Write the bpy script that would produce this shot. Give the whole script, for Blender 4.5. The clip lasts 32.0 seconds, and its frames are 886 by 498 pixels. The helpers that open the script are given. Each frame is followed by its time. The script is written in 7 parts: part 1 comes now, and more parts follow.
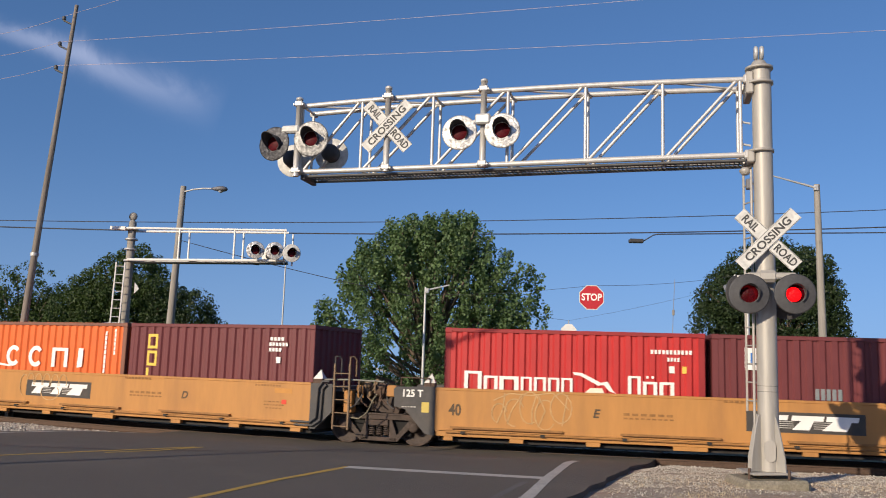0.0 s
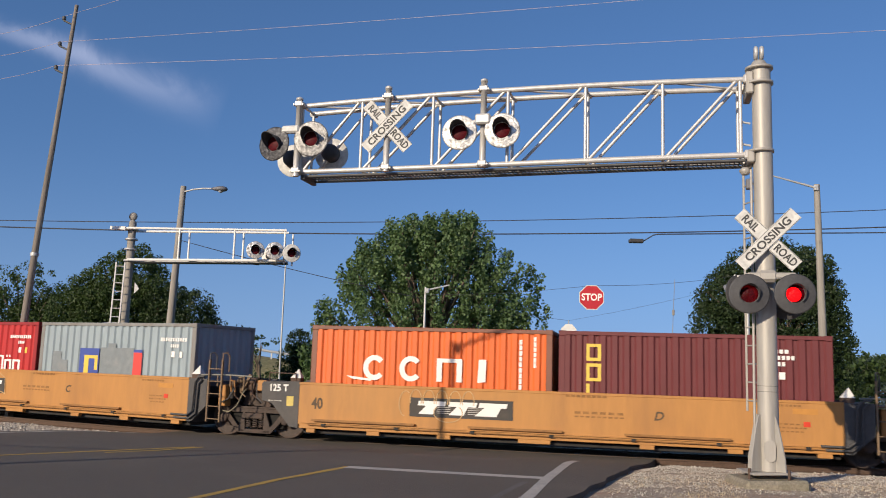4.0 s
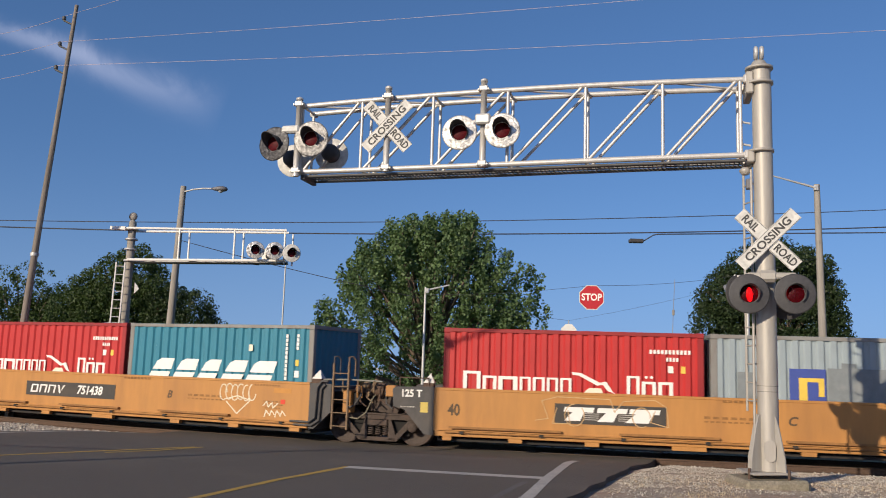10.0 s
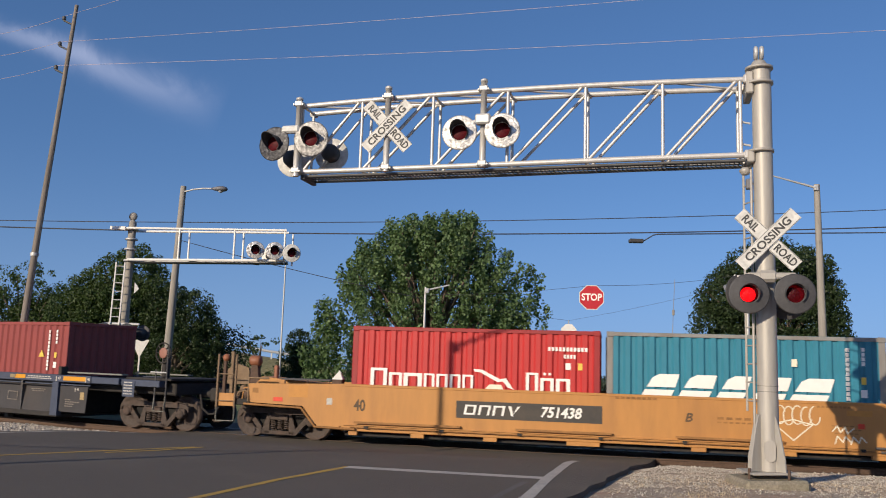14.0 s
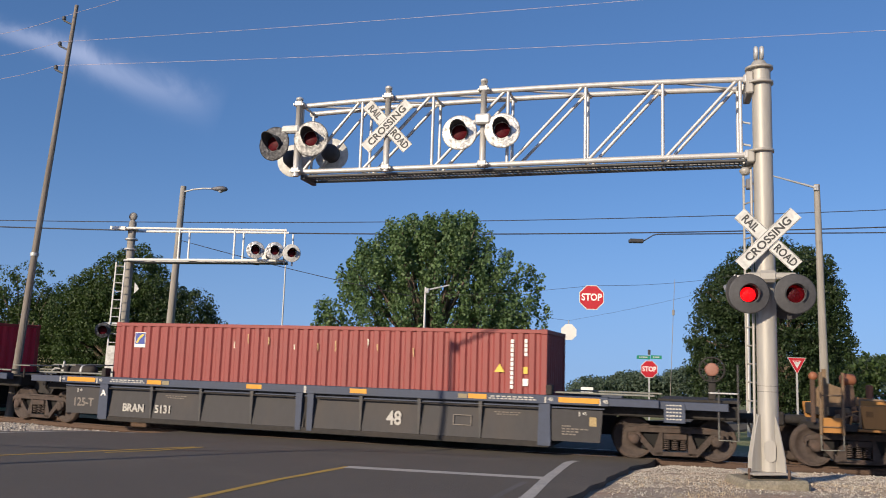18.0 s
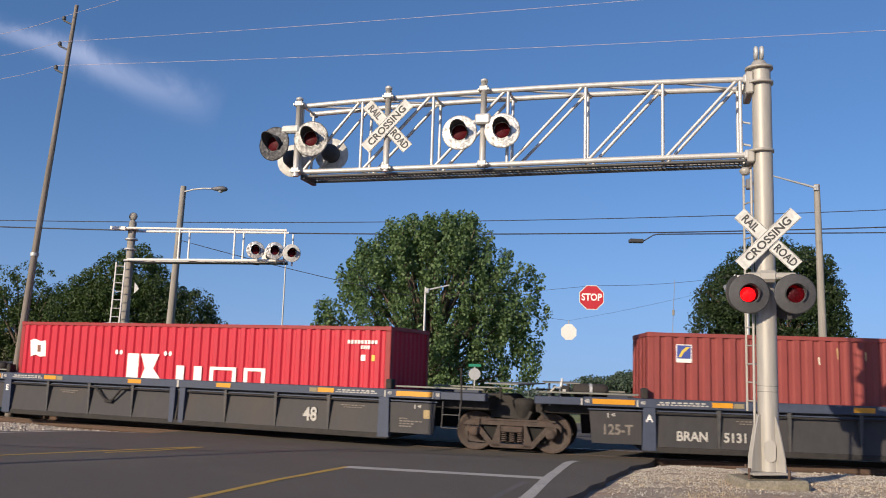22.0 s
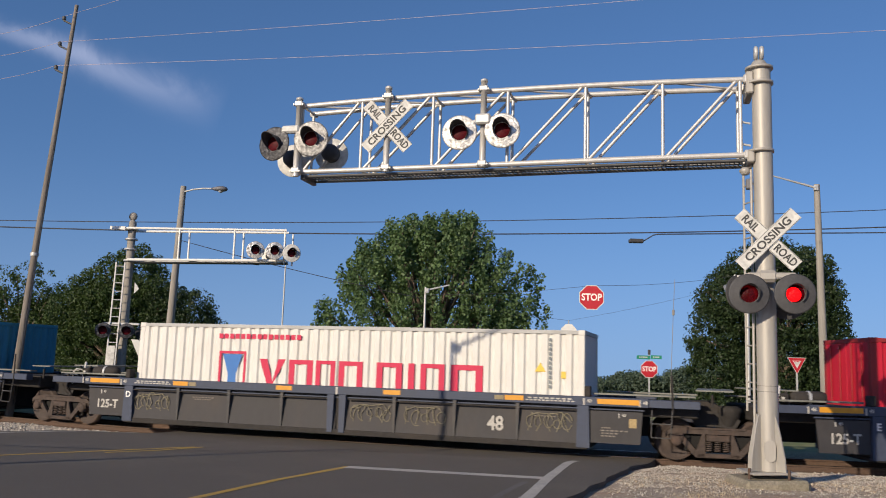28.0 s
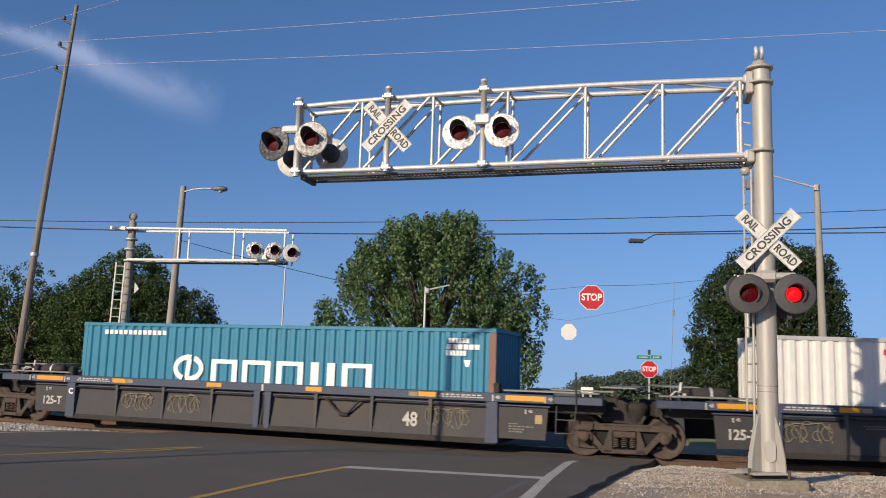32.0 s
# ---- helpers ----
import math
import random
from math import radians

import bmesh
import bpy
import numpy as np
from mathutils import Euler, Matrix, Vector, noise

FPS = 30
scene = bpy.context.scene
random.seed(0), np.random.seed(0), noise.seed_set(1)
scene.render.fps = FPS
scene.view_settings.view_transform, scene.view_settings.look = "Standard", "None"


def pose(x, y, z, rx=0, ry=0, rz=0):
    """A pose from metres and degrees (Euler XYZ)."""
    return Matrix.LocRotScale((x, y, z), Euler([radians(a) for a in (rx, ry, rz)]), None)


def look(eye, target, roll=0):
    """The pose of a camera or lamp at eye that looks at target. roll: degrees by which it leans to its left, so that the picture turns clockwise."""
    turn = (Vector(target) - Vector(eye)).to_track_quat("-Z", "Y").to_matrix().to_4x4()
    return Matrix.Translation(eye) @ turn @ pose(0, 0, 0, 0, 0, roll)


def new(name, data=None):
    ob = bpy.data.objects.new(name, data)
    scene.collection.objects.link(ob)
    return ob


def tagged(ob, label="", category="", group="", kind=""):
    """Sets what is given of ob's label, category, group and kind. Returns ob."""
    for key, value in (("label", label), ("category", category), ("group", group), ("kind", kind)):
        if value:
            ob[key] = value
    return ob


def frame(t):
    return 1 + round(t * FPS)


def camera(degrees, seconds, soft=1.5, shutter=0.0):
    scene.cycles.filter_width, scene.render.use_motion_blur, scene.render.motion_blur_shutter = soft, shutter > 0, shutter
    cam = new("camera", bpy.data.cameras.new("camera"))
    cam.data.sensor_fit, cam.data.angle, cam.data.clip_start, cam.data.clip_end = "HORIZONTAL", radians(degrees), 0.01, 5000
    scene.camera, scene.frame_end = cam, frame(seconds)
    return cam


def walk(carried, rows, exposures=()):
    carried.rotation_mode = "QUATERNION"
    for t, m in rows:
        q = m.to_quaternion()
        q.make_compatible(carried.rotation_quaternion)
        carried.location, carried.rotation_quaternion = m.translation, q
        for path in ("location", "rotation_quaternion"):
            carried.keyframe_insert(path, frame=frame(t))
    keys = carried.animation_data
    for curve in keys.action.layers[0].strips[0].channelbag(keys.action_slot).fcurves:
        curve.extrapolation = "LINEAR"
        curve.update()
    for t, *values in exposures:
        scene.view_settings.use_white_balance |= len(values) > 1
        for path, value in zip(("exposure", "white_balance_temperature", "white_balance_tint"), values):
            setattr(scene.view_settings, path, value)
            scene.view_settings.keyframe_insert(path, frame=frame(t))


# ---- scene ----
# The camera stands still on the verge, a little above the road.
EYE_Z = 1.827
cam = camera(55.2, 32.0, soft=1.0, shutter=0.3)
STAND = look((0, 0, EYE_Z), (0, 10, EYE_Z + 10 * math.tan(radians(7.84))), 1.816)
walk(cam, [(0, STAND), (32, STAND)], exposures=[(0, 0.34), (9, 0.27), (14, 0.27), (17, 0.44), (20, 0.46), (24, 0.42), (28, 0.26), (30, 0.27), (32, 0.34)])

# ---- sky and sun ----
SUN_DIR = Vector((0.6334, 0.7738, 0.0))   # the way the light travels over the ground
SUN_UP = radians(19.0)
sun = new("sun", bpy.data.lights.new("sun", "SUN"))
sun.data.energy, sun.data.angle, sun.data.color = 3.95, radians(0.55), (1.0, 0.84, 0.64)
fall = Vector((SUN_DIR.x * math.cos(SUN_UP), SUN_DIR.y * math.cos(SUN_UP), -math.sin(SUN_UP)))
sun.rotation_euler = fall.to_track_quat("-Z", "Y").to_euler()

world = bpy.data.worlds.new("sky")
scene.world = world
world.use_nodes = True
wt = world.node_tree
wt.nodes.clear()


def wn(kind, **values):
    node = wt.nodes.new(kind)
    for key, value in values.items():
        node.inputs[key].default_value = value
    return node


sky = wt.nodes.new("ShaderNodeTexSky")
sky.sky_type, sky.sun_disc = "NISHITA", False
sky.sun_elevation = SUN_UP
sky.sun_rotation = math.atan2(-SUN_DIR.x, -SUN_DIR.y)
sky.altitude, sky.air_density, sky.dust_density, sky.ozone_density = 200, 1.0, 0.7, 4.0
# a thin streak of cirrus, laid out in directions of the sky
coord = wt.nodes.new("ShaderNodeTexCoord")
ramp_mix = wt.nodes.new("ShaderNodeMix")
ramp_mix.data_type = "RGBA"
bg = wn("ShaderNodeBackground", Strength=0.108)
out = wt.nodes.new("ShaderNodeOutputWorld")


def vmath(op, a, b=None):
    node = wt.nodes.new("ShaderNodeVectorMath")
    node.operation = op
    for i, v in enumerate((a, b)):
        if v is None:
            continue
        if isinstance(v, (tuple, Vector)):
            node.inputs[i].default_value = v
        else:
            wt.links.new(v, node.inputs[i])
    return node


def wmath(op, a, b=None, c=None, clamp=False):
    node = wt.nodes.new("ShaderNodeMath")
    node.operation, node.use_clamp = op, clamp
    for i, v in enumerate((a, b, c)):
        if v is None:
            continue
        if isinstance(v, (int, float)):
            node.inputs[i].default_value = v
        else:
            wt.links.new(v, node.inputs[i])
    return node.outputs[0]


CIRRUS_A, CIRRUS_B = Vector((-0.496, 0.799, 0.340)).normalized(), Vector((-0.279, 0.917, 0.285)).normalized()
axis = (CIRRUS_B - CIRRUS_A)
span = axis.length
axis.normalize()
mid = ((CIRRUS_A + CIRRUS_B) / 2).normalized()
side = mid.cross(axis).normalized()
d0 = vmath("NORMALIZE", coord.outputs["Generated"])
rel = vmath("SUBTRACT", d0.outputs[0], tuple(mid))
along = vmath("DOT_PRODUCT", rel.outputs[0], tuple(axis)).outputs["Value"]
across = vmath("DOT_PRODUCT", rel.outputs[0], tuple(side)).outputs["Value"]
wisp = wn("ShaderNodeTexNoise", Scale=9.0, Detail=6.0, Roughness=0.6, Distortion=0.6)
wt.links.new(d0.outputs[0], wisp.inputs["Vector"])
bend = wmath("MULTIPLY_ADD", wisp.outputs["Fac"], 0.05, -0.025)
off = wmath("ADD", across, bend)
width = wmath("MULTIPLY_ADD", along, 0.045, 0.0125)
narrow = wmath("POWER", 2.718, wmath("MULTIPLY", wmath("POWER", wmath("ABSOLUTE", wmath("DIVIDE", off, width)), 2.0), -1.0))
ends = wmath("SUBTRACT", 1.0, wmath("POWER", wmath("ABSOLUTE", wmath("DIVIDE", along, span * 0.62)), 2.0), clamp=True)
veil = wmath("MULTIPLY", wmath("MULTIPLY", narrow, ends), wmath("MULTIPLY_ADD", wisp.outputs["Fac"], 1.0, -0.05, clamp=True))
wt.links.new(wmath("MULTIPLY", veil, 0.85, clamp=True), ramp_mix.inputs["Factor"])
lifted = vmath("ADD", vmath("MULTIPLY", d0.outputs[0], (1.0, 1.0, 0.88)).outputs[0], (0.0, 0.0, 0.17))
wt.links.new(vmath("NORMALIZE", lifted.outputs[0]).outputs[0], sky.inputs["Vector"])
deep = wt.nodes.new("ShaderNodeHueSaturation")
deep.inputs["Saturation"].default_value = 1.10
wt.links.new(sky.outputs[0], deep.inputs["Color"])
violet = vmath("MULTIPLY", deep.outputs[0], (1.05, 0.965, 1.01))   # a clear autumn sky, a little towards violet
height = wt.nodes.new("ShaderNodeSeparateXYZ")
wt.links.new(d0.outputs[0], height.inputs[0])
low_air = wmath("POWER", wmath("SUBTRACT", 1.0, wmath("DIVIDE", wmath("MAXIMUM", height.outputs["Z"], 0.0), 0.26), clamp=True), 2.0)
haze = wt.nodes.new("ShaderNodeMix")     # grey-lilac haze low over the horizon, all round
haze.data_type = "RGBA"
wt.links.new(wmath("MULTIPLY", low_air, 0.65), haze.inputs["Factor"])
wt.links.new(violet.outputs[0], haze.inputs["A"])
haze.inputs["B"].default_value = (1.9, 2.85, 4.65, 1)
wt.links.new(haze.outputs["Result"], ramp_mix.inputs["A"])
ramp_mix.inputs["B"].default_value = (5.2, 5.5, 7.2, 1)
wt.links.new(ramp_mix.outputs["Result"], bg.inputs["Color"])
wt.links.new(bg.outputs[0], out.inputs["Surface"])


# ---- materials ----
def material(name, colour, rough=0.7, metal=0.0, grain=0.15, scale=6.0, stain=0.2, stain_scale=0.7, bump=0.15, bump_scale=40.0,
             tone=None, per_piece=0.0, spec=0.4, streak=1.0, glow=0.0, glow_colour=None):
    """A surface with fine grain, broad stains, wear and relief, in metres."""
    m = bpy.data.materials.new(name)
    m.use_nodes = True
    t = m.node_tree
    b = t.nodes["Principled BSDF"]
    b.inputs["Roughness"].default_value, b.inputs["Metallic"].default_value = rough, metal
    b.inputs["Specular IOR Level"].default_value = spec
    if glow:
        b.inputs["Emission Color"].default_value = (*glow_colour, 1)
        b.inputs["Emission Strength"].default_value = glow
    geo = t.nodes.new("ShaderNodeTexCoord")
    stretch = t.nodes.new("ShaderNodeMapping")
    stretch.inputs["Scale"].default_value = (1, 1, 1 / streak)
    t.links.new(geo.outputs["Object"], stretch.inputs["Vector"])

    def noise_node(s, detail):
        n = t.nodes.new("ShaderNodeTexNoise")
        n.inputs["Scale"].default_value, n.inputs["Detail"].default_value = s, detail
        n.inputs["Roughness"].default_value = 0.62
        t.links.new(stretch.outputs[0], n.inputs["Vector"])
        return n

    fine, broad = noise_node(scale, 8.0), noise_node(stain_scale, 5.0)
    ramp = t.nodes.new("ShaderNodeValToRGB")
    ramp.color_ramp.elements[0].position, ramp.color_ramp.elements[1].position = 0.32, 0.72
    lo = tuple(max(0, c * (1 - grain)) for c in colour)
    hi = tuple(min(1, c * (1 + grain)) for c in colour)
    ramp.color_ramp.elements[0].color, ramp.color_ramp.elements[1].color = (*lo, 1), (*hi, 1)
    t.links.new(fine.outputs["Fac"], ramp.inputs["Fac"])
    mix = t.nodes.new("ShaderNodeMix")
    mix.data_type = "RGBA"
    mask = t.nodes.new("ShaderNodeMapRange")
    mask.inputs["From Min"].default_value, mask.inputs["From Max"].default_value = 0.5, 0.75
    mask.inputs["To Max"].default_value = stain
    t.links.new(broad.outputs["Fac"], mask.inputs["Value"])
    t.links.new(mask.outputs[0], mix.inputs["Factor"])
    t.links.new(ramp.outputs["Color"], mix.inputs["A"])
    dirt = tone or tuple(c * 0.5 for c in colour)
    mix.inputs["B"].default_value = (*dirt, 1)
    last = mix.outputs["Result"]
    if per_piece:
        info = t.nodes.new("ShaderNodeNewGeometry")
        vary = t.nodes.new("ShaderNodeMapRange")
        vary.inputs["To Min"].default_value, vary.inputs["To Max"].default_value = 1 - per_piece, 1 + per_piece
        t.links.new(info.outputs["Random Per Island"], vary.inputs["Value"])
        hsv = t.nodes.new("ShaderNodeHueSaturation")
        t.links.new(vary.outputs[0], hsv.inputs["Value"])
        t.links.new(last, hsv.inputs["Color"])
        last = hsv.outputs["Color"]
    t.links.new(last, b.inputs["Base Color"])
    wear = t.nodes.new("ShaderNodeMapRange")
    wear.inputs["To Min"].default_value, wear.inputs["To Max"].default_value = max(0.05, rough - 0.12), min(1, rough + 0.12)
    t.links.new(fine.outputs["Fac"], wear.inputs["Value"])
    t.links.new(wear.outputs[0], b.inputs["Roughness"])
    if bump:
        relief = noise_node(bump_scale, 6.0)
        bn = t.nodes.new("ShaderNodeBump")
        bn.inputs["Strength"].default_value, bn.inputs["Distance"].default_value = bump, 0.02
        t.links.new(relief.outputs["Fac"], bn.inputs["Height"])
        t.links.new(bn.outputs[0], b.inputs["Normal"])
    return m


def leaf_material(name, colour, warm):
    m = material(name, colour, rough=0.55, grain=0.25, scale=3.0, stain=0.5, stain_scale=0.35, tone=warm, bump=0, per_piece=0.45, spec=0.35)
    t = m.node_tree
    b = t.nodes["Principled BSDF"]
    trans = t.nodes.new("ShaderNodeBsdfTranslucent")
    trans.inputs["Color"].default_value = (colour[0] * 1.6, colour[1] * 1.8, colour[2] * 0.8, 1)
    mixed = t.nodes.new("ShaderNodeMixShader")
    mixed.inputs[0].default_value = 0.25
    t.links.new(b.outputs[0], mixed.inputs[1])
    t.links.new(trans.outputs[0], mixed.inputs[2])
    t.links.new(mixed.outputs[0], t.nodes["Material Output"].inputs["Surface"])
    return m


ASPHALT = material("asphalt", (0.112, 0.096, 0.078), 0.9, grain=0.35, scale=60, stain=0.6, stain_scale=0.45, tone=(0.150, 0.126, 0.102), bump=0.5, bump_scale=120)
LINE_WHITE = material("road_paint_white", (0.45, 0.42, 0.37), 0.8, grain=0.25, scale=25, stain=0.6, stain_scale=2.5, tone=(0.22, 0.21, 0.20), bump=0.3)
LINE_YELLOW = material("road_paint_yellow", (0.46, 0.29, 0.05), 0.8, grain=0.25, scale=25, stain=0.6, stain_scale=2.0, tone=(0.22, 0.16, 0.08), bump=0.3)
DRY_SLOPE = material("dry_slope", (0.24, 0.21, 0.10), 0.95, grain=0.4, scale=3, stain=0.6, stain_scale=0.3, tone=(0.13, 0.15, 0.06), bump=0.6, bump_scale=8)
STONE = material("ballast_stone", (0.40, 0.36, 0.30), 0.9, grain=0.3, scale=30, stain=0.6, stain_scale=1.2, tone=(0.40, 0.28, 0.20), bump=0.4, per_piece=0.40)
CONCRETE = material("concrete", (0.25, 0.22, 0.165), 0.95, grain=0.35, scale=22, stain=0.7, stain_scale=3.0, tone=(0.14, 0.13, 0.085), bump=0.4)
RUST = material("rail_rust", (0.095, 0.060, 0.043), 0.85, grain=0.3, scale=20, stain=0.4, tone=(0.09, 0.06, 0.045), bump=0.3)
STEEL = material("worn_rail_steel", (0.55, 0.53, 0.5), 0.35, metal=1.0, grain=0.15, scale=20)
TIE = material("tie_wood", (0.10, 0.075, 0.055), 0.95, grain=0.4, scale=12, stain=0.4, tone=(0.2, 0.17, 0.14), bump=0.6)
ALU = material("weathered_aluminium", (0.56, 0.545, 0.52), 0.40, metal=0.30, grain=0.10, scale=9, stain=0.35, stain_scale=1.3, tone=(0.52, 0.50, 0.47), bump=0.08, streak=5)
MAST_GREY = material("mast_aluminium", (0.37, 0.35, 0.315), 0.5, metal=0.2, grain=0.10, scale=9, stain=0.4, stain_scale=1.3, tone=(0.33, 0.30, 0.26), bump=0.08, streak=6)
DECK = material("deck_edge_steel", (0.19, 0.19, 0.165), 0.6, grain=0.2, scale=8, stain=0.4, tone=(0.12, 0.10, 0.08), bump=0.1)
GALV = material("galvanised_steel", (0.50, 0.50, 0.49), 0.5, metal=0.3, grain=0.12, scale=14, stain=0.3, tone=(0.34, 0.33, 0.31), bump=0.1)
DARK_GALV = material("grating_steel", (0.10, 0.10, 0.10), 0.6, metal=0.3, grain=0.2)
LAMP_GREY = material("lamp_housing", (0.16, 0.16, 0.17), 0.5, metal=0.2, grain=0.15)
FOIL = material("silver_backplate", (0.60, 0.59, 0.57), 0.4, metal=0.45, grain=0.6, scale=16, stain=0.95, stain_scale=11, tone=(0.04, 0.04, 0.045), bump=0.7, bump_scale=20)
TARNISH = material("tarnished_backplate", (0.045, 0.045, 0.05), 0.5, metal=0.3, grain=0.6, scale=22, stain=0.55, stain_scale=13, tone=(0.34, 0.34, 0.35), bump=0.6, bump_scale=20)
PATCHY = material("patchy_backplate", (0.30, 0.295, 0.285), 0.42, metal=0.4, grain=0.6, scale=14, stain=1.0, stain_scale=5, tone=(0.03, 0.03, 0.034), bump=0.7, bump_scale=20)
BLACK = material("signal_black", (0.050, 0.050, 0.054), 0.6, grain=0.25, scale=14, stain=0.5, tone=(0.07, 0.068, 0.065), bump=0.1)
LENS_DARK = material("red_lens_unlit", (0.075, 0.004, 0.008), 0.5, grain=0.4, scale=30, bump=0.2, spec=0.12)
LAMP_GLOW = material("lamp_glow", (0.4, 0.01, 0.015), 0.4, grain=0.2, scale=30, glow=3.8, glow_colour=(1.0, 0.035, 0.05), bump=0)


def lens_glass():
    """Red signal glass: part of the light goes through, the rest shows the dark red body."""
    m = material("red_signal_glass", (0.11, 0.004, 0.009), 0.35, grain=0.4, scale=30, bump=0.3, bump_scale=60, spec=0.2)
    t = m.node_tree
    clear = t.nodes.new("ShaderNodeBsdfTransparent")
    clear.inputs["Color"].default_value = (0.85, 0.06, 0.07, 1)
    mixed = t.nodes.new("ShaderNodeMixShader")
    mixed.inputs[0].default_value = 0.55
    t.links.new(t.nodes["Principled BSDF"].outputs[0], mixed.inputs[1])
    t.links.new(clear.outputs[0], mixed.inputs[2])
    t.links.new(mixed.outputs[0], t.nodes["Material Output"].inputs["Surface"])
    return m


LENS_CLEAR = lens_glass()
SIGN_WHITE = material("sign_white", (0.58, 0.575, 0.545), 0.55, grain=0.2, scale=10, stain=0.75, stain_scale=7, tone=(0.33, 0.325, 0.29), bump=0.05)
SIGN_RED = material("sign_red", (0.45, 0.02, 0.03), 0.45, grain=0.1, scale=5, stain=0.2, bump=0.05)
SIGN_GREEN = material("sign_green", (0.02, 0.22, 0.13), 0.5, grain=0.1)
SIGN_BACK = material("sign_back", (0.82, 0.80, 0.74), 0.5, metal=0.0, grain=0.05)
# grey of a sign's back; also paints sunlight on one signal hood
SIGN_AND_SUNLIT_GREY = material("sign_back_and_sunlit_hood", (0.42, 0.43, 0.43), 0.5, metal=0.2, grain=0.1, stain=0.3)
LETTER_BLACK = material("black_lettering", (0.05, 0.05, 0.05), 0.6, grain=0.3, scale=20, bump=0)
POLE_WOOD = material("pole_wood", (0.20, 0.175, 0.15), 0.9, grain=0.3, scale=8, stain=0.4, tone=(0.13, 0.10, 0.08), bump=0.5, streak=14)
POLE_GREY = material("pole_grey", (0.27, 0.25, 0.22), 0.85, grain=0.2, scale=8, stain=0.3, tone=(0.22, 0.19, 0.16), bump=0.3, streak=10)
WIRE = material("cable", (0.045, 0.045, 0.05), 0.6, bump=0)
WIRE_BRIGHT = material("bare_wire", (0.50, 0.40, 0.42), 0.5, metal=0.2, bump=0)
GLASS_GREY = material("lamp_glass", (0.45, 0.47, 0.5), 0.2, grain=0.1, bump=0)
BARK = material("bark", (0.13, 0.10, 0.075), 0.95, grain=0.4, scale=10, bump=0.8, bump_scale=18, streak=4)
LEAF_MID = leaf_material("cottonwood_leaf", (0.098, 0.155, 0.062), (0.128, 0.188, 0.072))
LEAF_DARK = leaf_material("oak_leaf", (0.029, 0.050, 0.017), (0.048, 0.074, 0.023))
LEAF_LEFT = leaf_material("elm_leaf", (0.046, 0.075, 0.022), (0.070, 0.102, 0.028))
# distance haze is put into these two leaf colours, paler and greyer
FAR_HAZE_LEAF = leaf_material("distant_haze_leaf", (0.075, 0.105, 0.072), (0.09, 0.125, 0.088))
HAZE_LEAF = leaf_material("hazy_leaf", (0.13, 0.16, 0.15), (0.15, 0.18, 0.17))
# leaf colour darkened for the shade beneath the row of trees
LEAF_SHADED = leaf_material("shade_leaf", (0.026, 0.038, 0.015), (0.036, 0.048, 0.020))
STRAW = material("dry_grass", (0.46, 0.365, 0.25), 0.9, grain=0.3, scale=8, stain=0.5, stain_scale=1.5, tone=(0.30, 0.25, 0.11), bump=0, per_piece=0.35)
# rolling stock
LADDER_TAN = material("ladder_rust_tan", (0.20, 0.135, 0.08), 0.75, grain=0.25, scale=10, stain=0.5, stain_scale=3, tone=(0.09, 0.06, 0.04), bump=0.1)
FRESH_YELLOW = material("car_yellow_fresh", (0.47, 0.215, 0.045), 0.6, grain=0.1, scale=6, stain=0.4, stain_scale=2, tone=(0.41, 0.19, 0.05), bump=0)
TTX_YELLOW = material("car_yellow", (0.43, 0.205, 0.058), 0.6, grain=0.10, scale=4, stain=0.8, stain_scale=1.3, tone=(0.30, 0.142, 0.050), bump=0.2, bump_scale=2.5, streak=5)
CAR_GREY = material("car_grey", (0.066, 0.064, 0.064), 0.7, grain=0.2, scale=6, stain=0.4, tone=(0.16, 0.13, 0.10), bump=0.1)
CAR_DARK = material("car_underframe", (0.030, 0.027, 0.025), 0.85, grain=0.35, scale=8, stain=0.5, tone=(0.06, 0.045, 0.035), bump=0.2)
TRUCK = material("truck_casting", (0.066, 0.050, 0.042), 0.85, grain=0.35, scale=10, stain=0.6, stain_scale=3, tone=(0.11, 0.066, 0.05), bump=0.3)
# near-black that paints the shade inside the trucks' side-frame openings
TRUCK_SHADE = material("truck_opening_shade", (0.010, 0.009, 0.008), 0.8, grain=0.4, scale=12, stain=0.3, bump=0.3)
WHEEL = material("wheel_steel", (0.062, 0.046, 0.039), 0.75, grain=0.3, scale=12, stain=0.5, stain_scale=3, tone=(0.07, 0.055, 0.05), bump=0.2)
BLUE_SILL = material("sill_blue", (0.048, 0.060, 0.095), 0.65, grain=0.15, scale=6, stain=0.6, stain_scale=0.9, tone=(0.060, 0.064, 0.078), bump=0.1)
WELL_PANEL = material("well_panel", (0.041, 0.039, 0.041), 0.7, grain=0.18, scale=5, stain=0.75, stain_scale=0.55, tone=(0.068, 0.053, 0.043), bump=0.12, streak=2)
REFLECTOR = material("reflector_amber", (0.62, 0.28, 0.02), 0.4, grain=0.08, stain=0.3, bump=0)
FADED = material("reflector_faded", (0.26, 0.21, 0.12), 0.6, grain=0.2, scale=12, stain=0.4, bump=0)
LABEL_TAN = material("label_tan", (0.38, 0.28, 0.13), 0.6, grain=0.3, scale=30, stain=0.5, stain_scale=9, tone=(0.16, 0.12, 0.07), bump=0)
PALE = material("stencil_pale", (0.46, 0.44, 0.40), 0.7, grain=0.2, scale=12, stain=0.6, stain_scale=4, tone=(0.25, 0.22, 0.19), bump=0)
GHOST = material("stencil_faded", (0.20, 0.175, 0.15), 0.8, grain=0.3, scale=14, bump=0)
